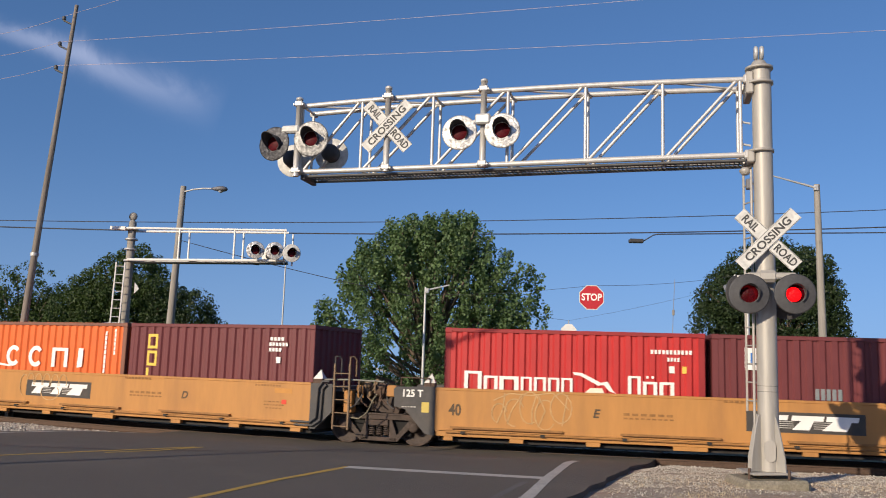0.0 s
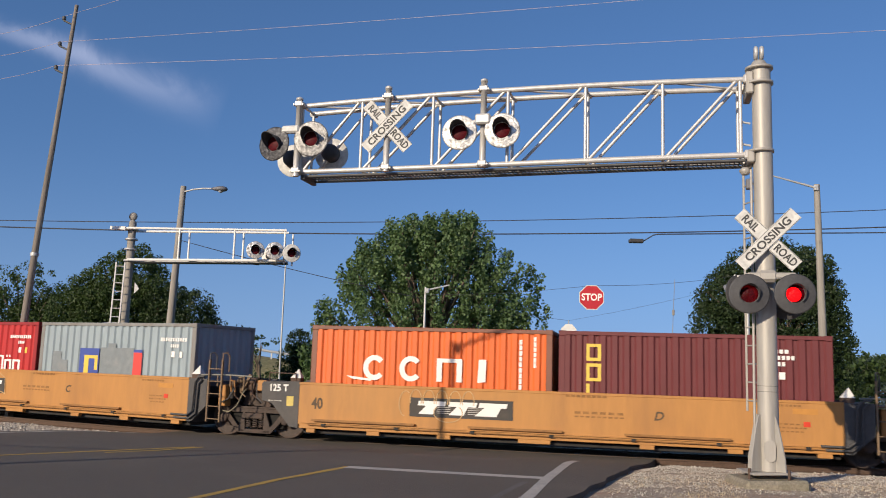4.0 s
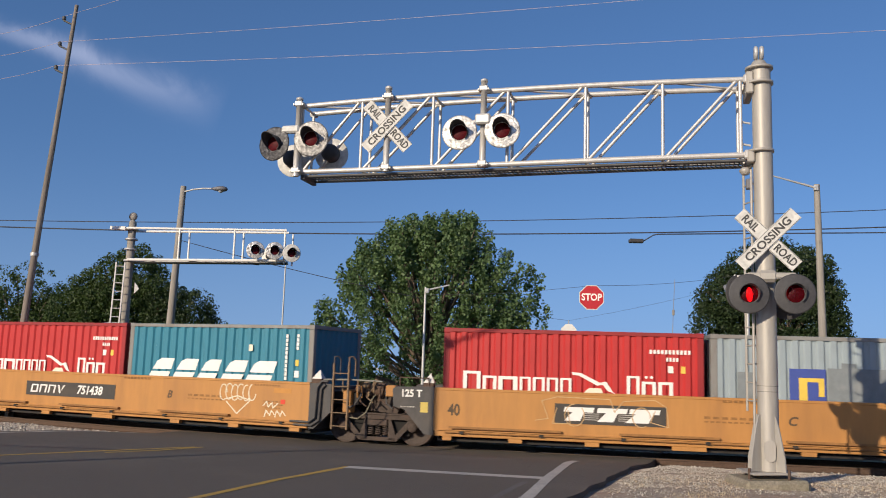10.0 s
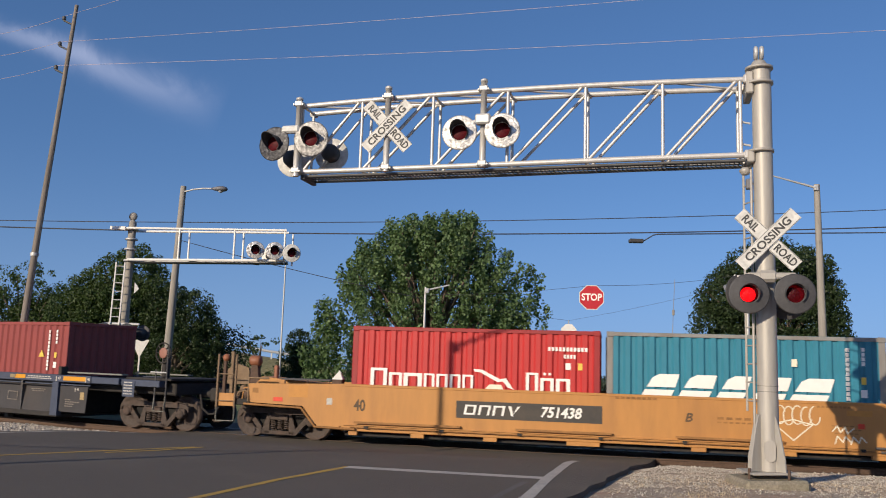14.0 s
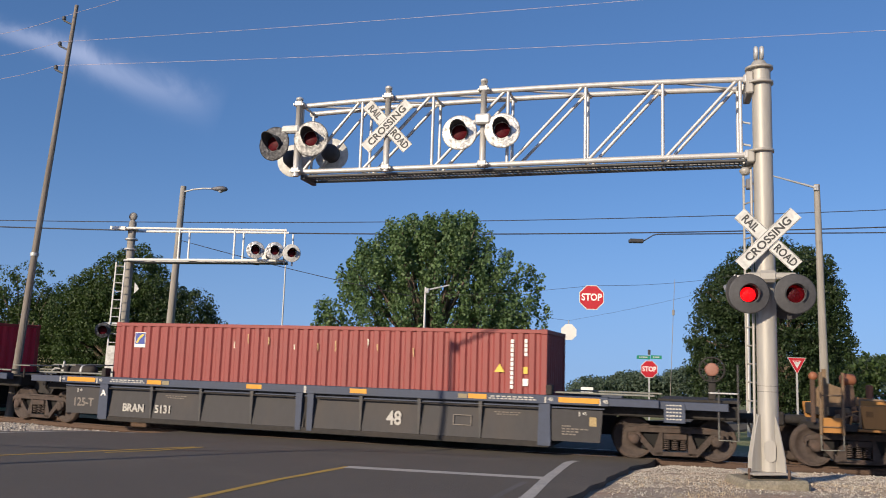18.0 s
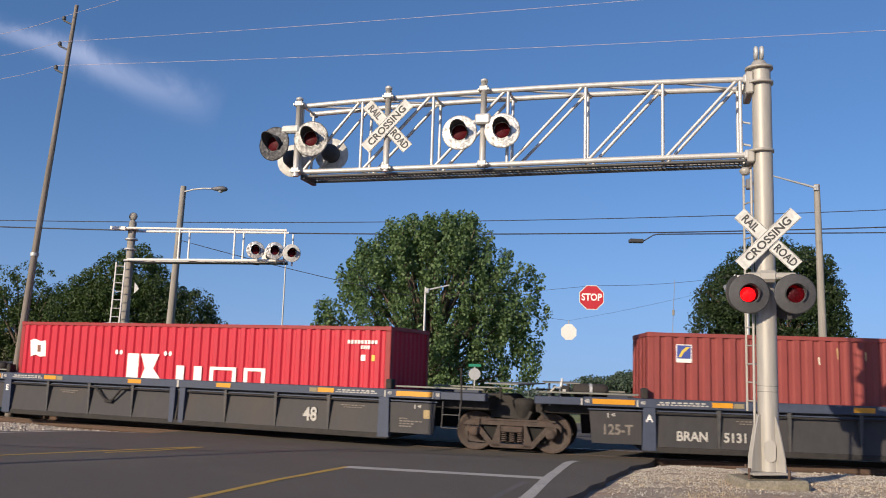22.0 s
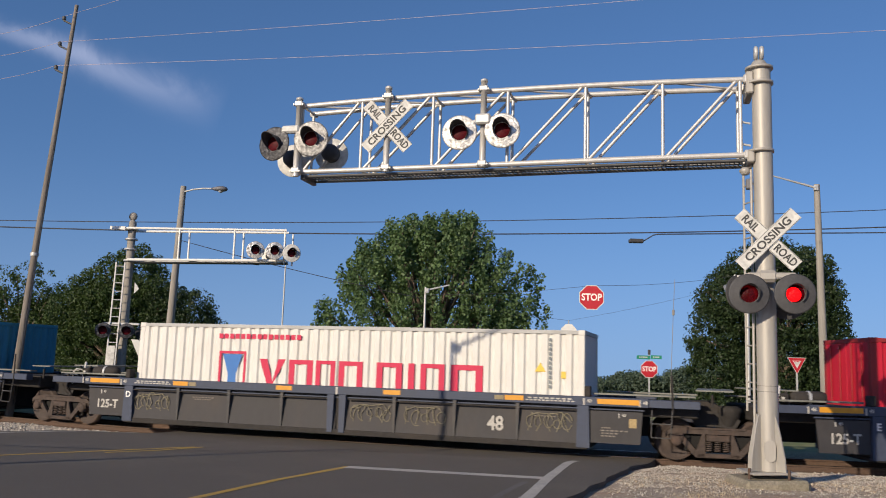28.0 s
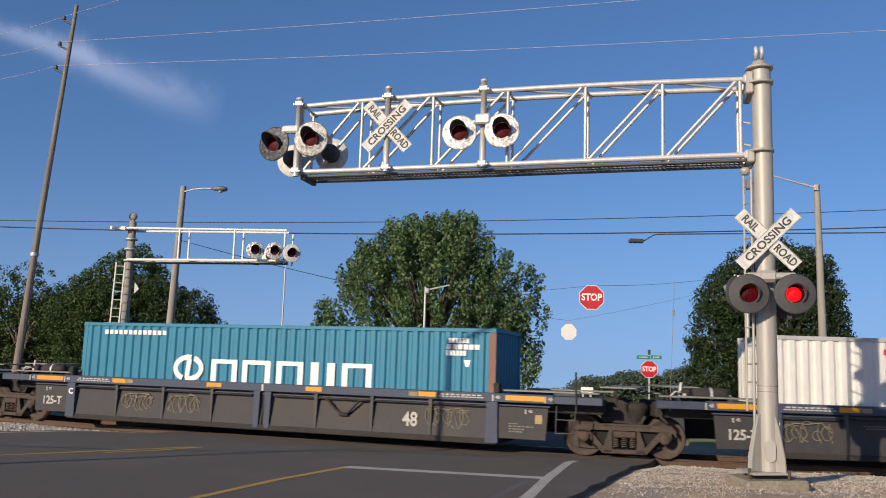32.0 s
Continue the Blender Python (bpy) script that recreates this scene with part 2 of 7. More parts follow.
DARK_STENCIL = material("stencil_dark", (0.09, 0.06, 0.035), 0.7, grain=0.3, scale=14, stain=0.4, tone=(0.2, 0.12, 0.05), bump=0)
FAINT_STENCIL = material("stencil_faint_brown", (0.27, 0.13, 0.04), 0.7, grain=0.3, bump=0)
SCRAWL = material("spray_cream", (0.52, 0.345, 0.165), 0.7, grain=0.2, bump=0)
SCRAWL_GREY = material("spray_dull", (0.20, 0.178, 0.12), 0.8, grain=0.3, bump=0)
CHECK_RED = material("sticker_red", (0.6, 0.05, 0.02), 0.5, bump=0)
CHECK_YELLOW = material("sticker_yellow", (0.55, 0.42, 0.10), 0.5, bump=0)


def paint(name, colour, tone=None, stain=0.3):
    return material(name, colour, 0.55, grain=0.08, scale=5, stain=stain, stain_scale=1.1, tone=tone, bump=0.35, bump_scale=2.2, streak=3)


C_RED = paint("container_red", (0.44, 0.028, 0.027), (0.35, 0.032, 0.03))
C_ORANGE = paint("container_orange", (0.66, 0.135, 0.028), (0.55, 0.10, 0.03))
C_ORANGE_RUST = paint("rusty_orange", (0.26, 0.10, 0.05), (0.14, 0.065, 0.042), 0.7)
HUB_SALMON = paint("faded_salmon", (0.27, 0.125, 0.09), (0.19, 0.085, 0.065), 0.7)
C_MAROON = paint("container_maroon", (0.135, 0.030, 0.032), (0.10, 0.028, 0.028))
C_GREY = paint("container_grey", (0.28, 0.335, 0.36), (0.215, 0.255, 0.27))
C_TEAL = paint("container_teal", (0.028, 0.185, 0.265), (0.026, 0.15, 0.215))
C_BROWN = paint("container_brown_red", (0.245, 0.052, 0.046), (0.20, 0.05, 0.044), 0.5)
C_CRIMSON = paint("container_crimson", (0.47, 0.012, 0.032), (0.39, 0.015, 0.032))
C_WHITE = paint("container_white", (0.64, 0.625, 0.585), (0.53, 0.50, 0.45))
C_BLUE = paint("container_blue", (0.018, 0.170, 0.275), (0.020, 0.14, 0.22))
C_RED_EDGE = paint("container_red_edge", (0.27, 0.020, 0.022), (0.13, 0.03, 0.028), 0.6)
C_GREY_EDGE = paint("container_grey_edge", (0.22, 0.22, 0.21), (0.14, 0.09, 0.06), 0.7)
C_PALE_EDGE = paint("container_pale_edge", (0.40, 0.40, 0.39), (0.24, 0.23, 0.22), 0.6)
C_EDGE = paint("container_rusty_edge", (0.20, 0.085, 0.055), (0.09, 0.05, 0.04), 0.6)
INK_WHITE = material("lettering_white", (0.78, 0.76, 0.72), 0.6, grain=0.06, stain=0.25, stain_scale=3, tone=(0.55, 0.5, 0.45), bump=0)
INK_CREAM = material("lettering_cream", (0.74, 0.70, 0.55), 0.6, grain=0.06, stain=0.3, stain_scale=3, bump=0)
INK_YELLOW = material("lettering_yellow", (0.70, 0.50, 0.08), 0.6, grain=0.06, bump=0)
INK_PINK = material("lettering_crimson", (0.52, 0.014, 0.065), 0.6, grain=0.06, bump=0)
INK_BLUE = material("lettering_blue", (0.05, 0.08, 0.30), 0.6, grain=0.06, bump=0)
INK_LIGHT_BLUE = material("lettering_light_blue", (0.04, 0.16, 0.45), 0.6, grain=0.06, bump=0)
INK_GREY = material("lettering_grey", (0.19, 0.215, 0.225), 0.7, grain=0.1, stain=0.4, stain_scale=3, tone=(0.28, 0.27, 0.25), bump=0)
INK_BLACK = material("panel_black", (0.055, 0.050, 0.045), 0.7, grain=0.15, stain=0.4, stain_scale=2, tone=(0.12, 0.09, 0.06), bump=0)
INK_RED = material("lettering_red", (0.65, 0.06, 0.05), 0.6, grain=0.06, bump=0)


# ---- mesh helpers ----
class Shape:
    """Gathers boxes, tubes, prisms and sheets into one mesh."""

    def __init__(self):
        self.v, self.f, self.smooth = [], [], []

    def add(self, verts, faces, smooth=False):
        n = len(self.v)
        self.v.extend(tuple(p) for p in verts)
        for face in faces:
            self.f.append(tuple(i + n for i in face))
            self.smooth.append(smooth)
        return self

    def box(self, x0, x1, y0, y1, z0, z1, c=0.0):
        """A box between two corners; c chamfers its edges along the two longer ways."""
        if c <= 0:
            vs = [(x, y, z) for x in (x0, x1) for y in (y0, y1) for z in (z0, z1)]
            return self.add(vs, [(0, 1, 3, 2), (4, 6, 7, 5), (0, 4, 5, 1), (2, 3, 7, 6), (0, 2, 6, 4), (1, 5, 7, 3)])
        vs = []
        for x, y, z, sx, sy, sz in [(x, y, z, sx, sy, sz) for x, sx in ((x0, 1), (x1, -1)) for y, sy in ((y0, 1), (y1, -1)) for z, sz in ((z0, 1), (z1, -1))]:
            vs += [(x + sx * c, y + sy * c, z), (x + sx * c, y, z + sz * c), (x, y + sy * c, z + sz * c)]
        bm = bmesh.new()
        for p in vs:
            bm.verts.new(p)
        bmesh.ops.convex_hull(bm, input=bm.verts)
        bm.verts.index_update()
        faces = [[w.index for w in f.verts] for f in bm.faces]
        pts = [w.co[:] for w in bm.verts]
        bm.free()
        return self.add(pts, faces)

    def tube(self, a, b, r0, r1=None, n=10, caps=True, smooth=True):
        a, b = Vector(a), Vector(b)
        r1 = r0 if r1 is None else r1
        w = (b - a).normalized()
        u = w.orthogonal().normalized()
        v = w.cross(u)
        vs = []
        for p, r in ((a, r0), (b, r1)):
            for i in range(n):
                k = 2 * math.pi * i / n
                vs.append(p + (u * math.cos(k) + v * math.sin(k)) * r)
        self.add(vs, [(i, (i + 1) % n, n + (i + 1) % n, n + i) for i in range(n)], smooth)
        if caps:
            self.add(vs[:n][::-1], [tuple(range(n))])
            self.add(vs[n:], [tuple(range(n))])
        return self

    def path(self, pts, r, n=8):
        """A bent tube with mitred joints."""
        pts = [Vector(p) for p in pts]
        rings = []
        u = None
        for i, p in enumerate(pts):
            w = ((pts[min(i + 1, len(pts) - 1)] - p).normalized() + (p - pts[max(i - 1, 0)]).normalized())
            w.normalize()
            u = w.orthogonal().normalized() if u is None else (u - w * u.dot(w)).normalized()
            v = w.cross(u)
            rad = r[i] if isinstance(r, (list, tuple)) else r
            rings.append([p + (u * math.cos(2 * math.pi * k / n) + v * math.sin(2 * math.pi * k / n)) * rad for k in range(n)])
        vs = [q for ring in rings for q in ring]
        fs = [(j * n + i, j * n + (i + 1) % n, (j + 1) * n + (i + 1) % n, (j + 1) * n + i) for j in range(len(pts) - 1) for i in range(n)]
        self.add(vs, fs, True)
        self.add(rings[0][::-1], [tuple(range(n))])
        return self.add(rings[-1], [tuple(range(n))])

    def prism(self, poly, y0, y1, axis="y"):
        """A polygon of (a, b) pushed along an axis: 'y' takes (x, z), 'x' takes (y, z), 'z' takes (x, y)."""
        place = {"y": lambda a, b, c: (a, c, b), "x": lambda a, b, c: (c, a, b), "z": lambda a, b, c: (a, b, c)}[axis]
        n = len(poly)
        vs = [place(a, b, y0) for a, b in poly] + [place(a, b, y1) for a, b in poly]
        fs = [tuple(range(n)), tuple(range(2 * n - 1, n - 1, -1))]
        fs += [(i, n + i, n + (i + 1) % n, (i + 1) % n) for i in range(n)]
        return self.add(vs, fs)

    def lathe(self, profile, n=16, origin=(0, 0, 0), axis="z", smooth=True, caps=True):
        """Turns (radius, height) pairs about an axis through origin."""
        vs = []
        ox, oy, oz = origin
        for r, h in profile:
            for i in range(n):
                k = 2 * math.pi * i / n
                a, b = r * math.cos(k), r * math.sin(k)
                vs.append({"z": (ox + a, oy + b, oz + h), "y": (ox + a, oy + h, oz + b), "x": (ox + h, oy + a, oz + b)}[axis])
        m = len(profile)
        fs = [(j * n + i, j * n + (i + 1) % n, (j + 1) * n + (i + 1) % n, (j + 1) * n + i) for j in range(m - 1) for i in range(n)]
        self.add(vs, fs, smooth)
        if not caps:
            return self
        self.add(vs[:n][::-1], [tuple(range(n))])
        return self.add(vs[-n:], [tuple(range(n))])

    def mesh(self, name, mat, fix=True):
        me = bpy.data.meshes.new(name)
        me.from_pydata(self.v, [], self.f)
        me.polygons.foreach_set("use_smooth", self.smooth)
        me.materials.append(mat)
        if fix and len(self.f) < 4000:
            bm = bmesh.new()
            bm.from_mesh(me)
            bmesh.ops.recalc_face_normals(bm, faces=bm.faces)
            bm.to_mesh(me)
            bm.free()
        me.update()
        return me


def part(name, shape, mat, parent, label=""):
    ob = new(name, shape if isinstance(shape, bpy.types.Mesh) else shape.mesh(name, mat))
    ob.parent = parent
    if label:
        ob["label"] = label
    return ob


def thing(name, m, label, category, group="", kind=""):
    ob = new(name)
    ob.empty_display_size = 0.2
    ob.matrix_world = m
    return tagged(ob, label, category, group, kind)


def solid(name, shape, mat, label, category, group="", kind="", m=None):
    ob = new(name, shape.mesh(name, mat))
    if m is not None:
        ob.matrix_world = m
    return tagged(ob, label, category, group, kind)


TEXT_MESHES = {}


def letters(name, text, size, mat, parent, m, stretch=1.0, thick=0.004, shear=0.0, label=""):
    """Raised lettering in the built-in font as a mesh part; m: its pose in the parent's space (x along the line, y up)."""
    key = (text, size, mat.name, stretch, thick, shear)
    if key not in TEXT_MESHES:
        cu = bpy.data.curves.new(name, "FONT")
        cu.body, cu.size, cu.extrude, cu.shear, cu.align_x, cu.align_y = text, size, thick / 2, shear, "CENTER", "CENTER"
        cu.resolution_u, cu.offset = 3, size * 0.026
        tmp = bpy.data.objects.new(name, cu)
        me = bpy.data.meshes.new_from_object(tmp)
        for w in me.vertices:
            w.co.x *= stretch
        me.materials.clear()
        me.materials.append(mat)
        bpy.data.objects.remove(tmp)
        bpy.data.curves.remove(cu)
        TEXT_MESHES[key] = me
    ob = new(name, TEXT_MESHES[key])
    ob.parent = parent
    ob.matrix_basis = m
    if label:
        ob["label"] = label
    return ob


# ---- the plan: a single track on a gentle bend, crossed by a road ----
BEND, NEAR_Y, HEAD = 0.0164, 20.46, 0.2617   # bend per metre, where the cars' near side passes the view's axis, heading
ALONG = Vector((math.cos(HEAD), -math.sin(HEAD), 0))
AWAY = Vector((math.sin(HEAD), math.cos(HEAD), 0))
HALF_CAR = 1.5
RAIL_Z = -0.14      # the rails' heads, below the level from which the cars are drawn


def bow(s):
    k = max(-17.0, min(17.0, s))
    return BEND * k * k / 2 + BEND * k * (s - k)


def rail_point(s, l=0.0, z=0.0):
    """s metres along the track, l metres beyond the cars' near side."""
    slope = BEND * max(-17.0, min(17.0, s))
    n = (AWAY - ALONG * slope).normalized()
    p = Vector((0, NEAR_Y, z)) + ALONG * s + AWAY * bow(s) + n * l
    return p


def lateral(x, y):
    """About how far a place lies beyond the track's centre line, and how far along."""
    d = Vector((x, y - NEAR_Y, 0))
    s = d.dot(ALONG)
    for _ in range(3):
        slope = BEND * max(-17.0, min(17.0, s))
        e = d - (ALONG * s + AWAY * bow(s))
        s += (e.dot(ALONG) + slope * e.dot(AWAY)) / (1 + slope * slope)
    slope = BEND * max(-17.0, min(17.0, s))
    e = d - (ALONG * s + AWAY * bow(s))
    return e.dot((AWAY - ALONG * slope).normalized()) - HALF_CAR, s


def level(n):
    """Height of road and verge, n metres beyond the track's centre line: the approach falls gently to the rails."""
    dip = (RAIL_Z + 0.01) * (1 - ease(1.6, 5.0, abs(n)))
    if n < 0:
        return max(0.0, min(0.32, 0.026 * (-n - 1.7))) - 0.02 + dip
    return dip - 0.02 - max(0.0, min(0.25, 0.03 * (n - 1.7))) - 6.0 * ease(40.0, 95.0, n) - 0.030 * max(0.0, n - 95.0)


def ease(a, b, v):
    k = max(0.0, min(1.0, (v - a) / (b - a)))
    return k * k * (3 - 2 * k)


def road_right(y):
    """x of the road's right-hand edge."""
    return 1.76 + (y - 11.33) * 0.378 + ease(28.0, 44.0, y) * 6.0


def road_left(y):
    """x of the road's left-hand edge."""
    return -9.0 + (y - 20.08) * 0.62 - ease(23.0, 27.0, y) * 1.6 + ease(27.0, 37.0, y) * 9.0


def grid_sheet(name, xs, ys, height, mat, keep=None):
    sh = Shape()
    nx = len(xs)
    vs = [(x, y, height(x, y)) for y in ys for x in xs]
    fs = []
    for j in range(len(ys) - 1):
        for i in range(nx - 1):
            if keep and not keep((xs[i] + xs[i + 1]) / 2, (ys[j] + ys[j + 1]) / 2):
                continue
            fs.append((j * nx + i, j * nx + i + 1, (j + 1) * nx + i + 1, (j + 1) * nx + i))
    sh.add(vs, fs, True)
    return sh


def steps(a, b, n):
    return [a + (b - a) * i / n for i in range(n + 1)]


xs = [-2500, -900, -300, -120, -70] + steps(-50, -20, 10) + steps(-19, 25, 88) + steps(27, 50, 10) + [70, 120, 300, 900, 2500]
ys = [-1500, -300, -60, -20] + steps(-10, 8, 9) + steps(8.5, 34, 102) + steps(35, 70, 20) + [90, 140, 300, 900, 3000]


def ground_height(x, y):
    n, s = lateral(x, y)
    h = level(n) - 0.03
    bed = 1 - ease(1.2, 2.6, abs(n))
    h -= 0.20 * bed
    lumps = noise.noise(Vector((x * 0.5, y * 0.5, 0))) * 0.05 + noise.noise(Vector((x * 2.1, y * 2.1, 3))) * 0.02
    on_road = ease(road_left(y) - 0.6, road_left(y), x) * (1 - ease(road_right(y), road_right(y) + 0.6, x))
    heap = 0.03 * math.exp(-((x - 5.2) ** 2 + (y - 13.7) ** 2) / 1.6)   # spoil heaped round the mast
    return h + lumps * (1 - on_road) - 0.06 * on_road + heap


def ground_mat():
    """Stony dirt by the tracks, grass farther out."""
    m = material("ground", (0.38, 0.305, 0.23), 0.95, grain=0.5, scale=16, stain=0.75, stain_scale=0.45, tone=(0.38, 0.21, 0.125), bump=0.9, bump_scale=35)
    t = m.node_tree
    b = t.nodes["Principled BSDF"]
    dirt = b.inputs["Base Color"].links[0].from_socket
    pos = t.nodes.new("ShaderNodeTexCoord")
    sep = t.nodes.new("ShaderNodeSeparateXYZ")
    t.links.new(pos.outputs["Object"], sep.inputs[0])
    far = t.nodes.new("ShaderNodeMath")
    far.operation = "MULTIPLY_ADD"
    far.inputs[1].default_value = 0.30
    t.links.new(sep.outputs["X"], far.inputs[0])
    t.links.new(sep.outputs["Y"], far.inputs[2])
    edge = t.nodes.new("ShaderNodeMapRange")
    edge.inputs["From Min"].default_value, edge.inputs["From Max"].default_value = 24.0, 27.0
    t.links.new(far.outputs[0], edge.inputs["Value"])
    n = t.nodes.new("ShaderNodeTexNoise")
    n.inputs["Scale"].default_value, n.inputs["Detail"].default_value = 0.8, 6
    t.links.new(pos.outputs["Object"], n.inputs["Vector"])
    ramp = t.nodes.new("ShaderNodeValToRGB")
    ramp.color_ramp.elements[0].position, ramp.color_ramp.elements[1].position = 0.35, 0.7
    ramp.color_ramp.elements[0].color, ramp.color_ramp.elements[1].color = (0.16, 0.19, 0.065, 1), (0.27, 0.26, 0.12, 1)
    t.links.new(n.outputs["Fac"], ramp.inputs["Fac"])
    mix = t.nodes.new("ShaderNodeMix")
    mix.data_type = "RGBA"
    t.links.new(edge.outputs[0], mix.inputs["Factor"])
    t.links.new(dirt, mix.inputs["A"])
    t.links.new(ramp.outputs["Color"], mix.inputs["B"])
    t.links.new(mix.outputs["Result"], b.inputs["Base Color"])
    return m


solid("ground", grid_sheet("ground", xs, ys, ground_height, None), ground_mat(), "stony tan dirt by the tracks with dry grass beyond", "ground", kind="structure")

# the road: a slab that follows the fall of the ground
sh = Shape()
ry = steps(-12, 8, 10) + steps(8.5, 34, 102) + steps(36, 90, 27)
cols = 24
rows_v = []
for y in ry:
    a, b = road_left(y), road_right(y)
    for i in range(cols + 1):
        x = a + (b - a) * i / cols
        if i == cols:
            x += noise.noise(Vector((0, y * 1.3, 7))) * 0.07 + noise.noise(Vector((0, y * 5.0, 2))) * 0.015
        n, s = lateral(x, y)
        rows_v.append((x, y, level(n)))
fs = [(j * (cols + 1) + i, j * (cols + 1) + i + 1, (j + 1) * (cols + 1) + i + 1, (j + 1) * (cols + 1) + i) for j in range(len(ry) - 1) for i in range(cols)]
sh.add(rows_v, fs, True)
for i0 in (0, cols):      # broken edges of the slab
    edge = [rows_v[j * (cols + 1) + i0] for j in range(len(ry))]
    low = [(x, y, z - 0.22) for x, y, z in edge]
    k = len(edge)
    sh.add(edge + low, [(j, j + 1, k + j + 1, k + j) for j in range(k - 1)])
road = solid("road", sh, ASPHALT, "worn grey asphalt road that runs over the level crossing", "road", kind="structure")


def strip(name, pts, width, mat, label, category="road marking", group="road markings", lift=0.004):
    """A painted band along a line on the road."""
    dense = []
    for (x0, y0), (x1, y1) in zip(pts, pts[1:]):
        k = max(2, int(math.hypot(x1 - x0, y1 - y0) / 0.35))
        dense += [(x0 + (x1 - x0) * i / k, y0 + (y1 - y0) * i / k) for i in range(k)]
    dense.append(pts[-1])
    vs = []
    for i, (x, y) in enumerate(dense):
        a, b = dense[max(0, i - 1)], dense[min(len(dense) - 1, i + 1)]
        t = Vector((b[0] - a[0], b[1] - a[1])).normalized()
        rag = noise.noise(Vector((x * 3, y * 3, 5))) * 0.012
        for sgn in (-1, 1):
            px, py = x - t.y * sgn * (width / 2 + rag), y + t.x * sgn * (width / 2 + rag)
            n, s = lateral(px, py)
            vs.append((px, py, level(n) + lift))
    sh = Shape()
    sh.add(vs, [(2 * i, 2 * i + 2, 2 * i + 3, 2 * i + 1) for i in range(len(dense) - 1)], True)
    return solid(name, sh, mat, label, category, group, kind="structure")


# ---- rails, ties and ballast ----
def rail(l, name):
    sh = Shape()
    prof = [(-0.075, -0.17), (0.075, -0.17), (0.075, -0.155), (0.012, -0.13), (0.012, -0.045), (0.036, -0.035), (0.036, -0.004), (0.028, 0.0),
            (-0.028, 0.0), (-0.036, -0.004), (-0.036, -0.035), (-0.012, -0.045), (-0.012, -0.13), (-0.075, -0.155)]
    ss = [-160, -120, -90, -60, -40, -30] + steps(-24, 24, 48) + [30, 40, 60, 90, 120, 160]
    rings = [[rail_point(s, HALF_CAR + l + a, b + RAIL_Z) for a, b in prof] for s in ss]
    n = len(prof)
    sh.add([p for r in rings for p in r], [(j * n + i, j * n + (i + 1) % n, (j + 1) * n + (i + 1) % n, (j + 1) * n + i) for j in range(len(ss) - 1) for i in range(n)])
    ob = solid(name, sh, RUST, "rusty brown steel rail with a worn head", "rail", "running rails")
    cap = Shape()
    vs = []
    for s in ss:
        vs += [rail_point(s, HALF_CAR + l - 0.026, RAIL_Z + 0.0025), rail_point(s, HALF_CAR + l + 0.026, RAIL_Z + 0.0025)]
    cap.add(vs, [(2 * i, 2 * i + 2, 2 * i + 3, 2 * i + 1) for i in range(len(ss) - 1)], True)
    part("running_surface", cap, STEEL, ob, "polished steel running surface")


rail(-0.755, "rail")
rail(0.755, "rail")

tie_sh = Shape().box(-0.11, 0.11, -1.3, 1.3, -0.36, -0.185, 0.012)
tie_me = tie_sh.mesh("tie", TIE)
for i in range(-52, 54):
    s = i * 0.56
    a = rail_point(s, HALF_CAR, RAIL_Z)
    if road_left(a.y) - 0.2 < a.x < road_right(a.y) + 0.2:
        continue
    slope = BEND * max(-17.0, min(17.0, s))
    ob = new("tie", tie_me)
    ob.matrix_world = Matrix.Translation(a) @ Matrix.Rotation(-HEAD + math.atan(slope), 4, "Z") @ pose(0, 0, random.uniform(-0.012, 0.004), 0, 0, random.uniform(-1.5, 1.5))
    tagged(ob, "dark weathered wooden tie half sunk in ballast", "tie", "track ties")


def pebble(sh, x, y, z, r):
    k = [random.uniform(0.6, 1.25) * r for _ in range(6)]
    t = random.uniform(0, 3.14)
    c, s_ = math.cos(t), math.sin(t)
    raw = [(k[0], 0, 0), (0, k[1], 0), (-k[2], 0, 0), (0, -k[3], 0), (0.2 * r, 0.1 * r, k[4] * 0.8), (0, 0, -k[5] * 0.5)]
    sh.add([(x + a * c - b * s_, y + a * s_ + b * c, z + d) for a, b, d in raw], [(0, 1, 4), (1, 2, 4), (2, 3, 4), (3, 0, 4), (1, 0, 5), (2, 1, 5), (3, 2, 5), (0, 3, 5)])


def gravel(name, count, where, size, label):
    sh = Shape()
    made = 0
    while made < count:
        x, y = where()
        if road_left(y) - 0.05 < x < road_right(y) + 0.10:
            continue
        pebble(sh, x, y, ground_height(x, y) + size * 0.15, random.uniform(0.45, 1.5) * size)
        made += 1
    return solid(name, sh, STONE, label, "gravel", kind="stuff")


def near_track(s0, s1, l0, l1):
    def pick():
        s = random.uniform(s0, s1)
        p = rail_point(s, random.uniform(l0, l1))
        return p.x, p.y
    return pick


def verge():
    """Crushed stone round the mast, thinning out towards the viewer."""
    while True:
        x, y = random.uniform(1.2, 13.0), random.uniform(9.5, 18.0)
        thick = ease(11.5, 15.5, y + noise.noise(Vector((x * 0.7, y * 0.7, 1))) * 1.6) * 0.9 + 0.08
        if random.random() < thick:
            return x, y


gravel("ballast", 5200, near_track(2, 22, -1.2, 2.8), 0.035, "loose pale grey crushed ballast along the rails")
gravel("ballast", 11000, near_track(-26, -7, -4.5, 2.4), 0.04, "loose pale grey crushed ballast beside the road")
gravel("gravel", 26000, verge, 0.0145, "loose tan and grey gravel on the verge round the mast")


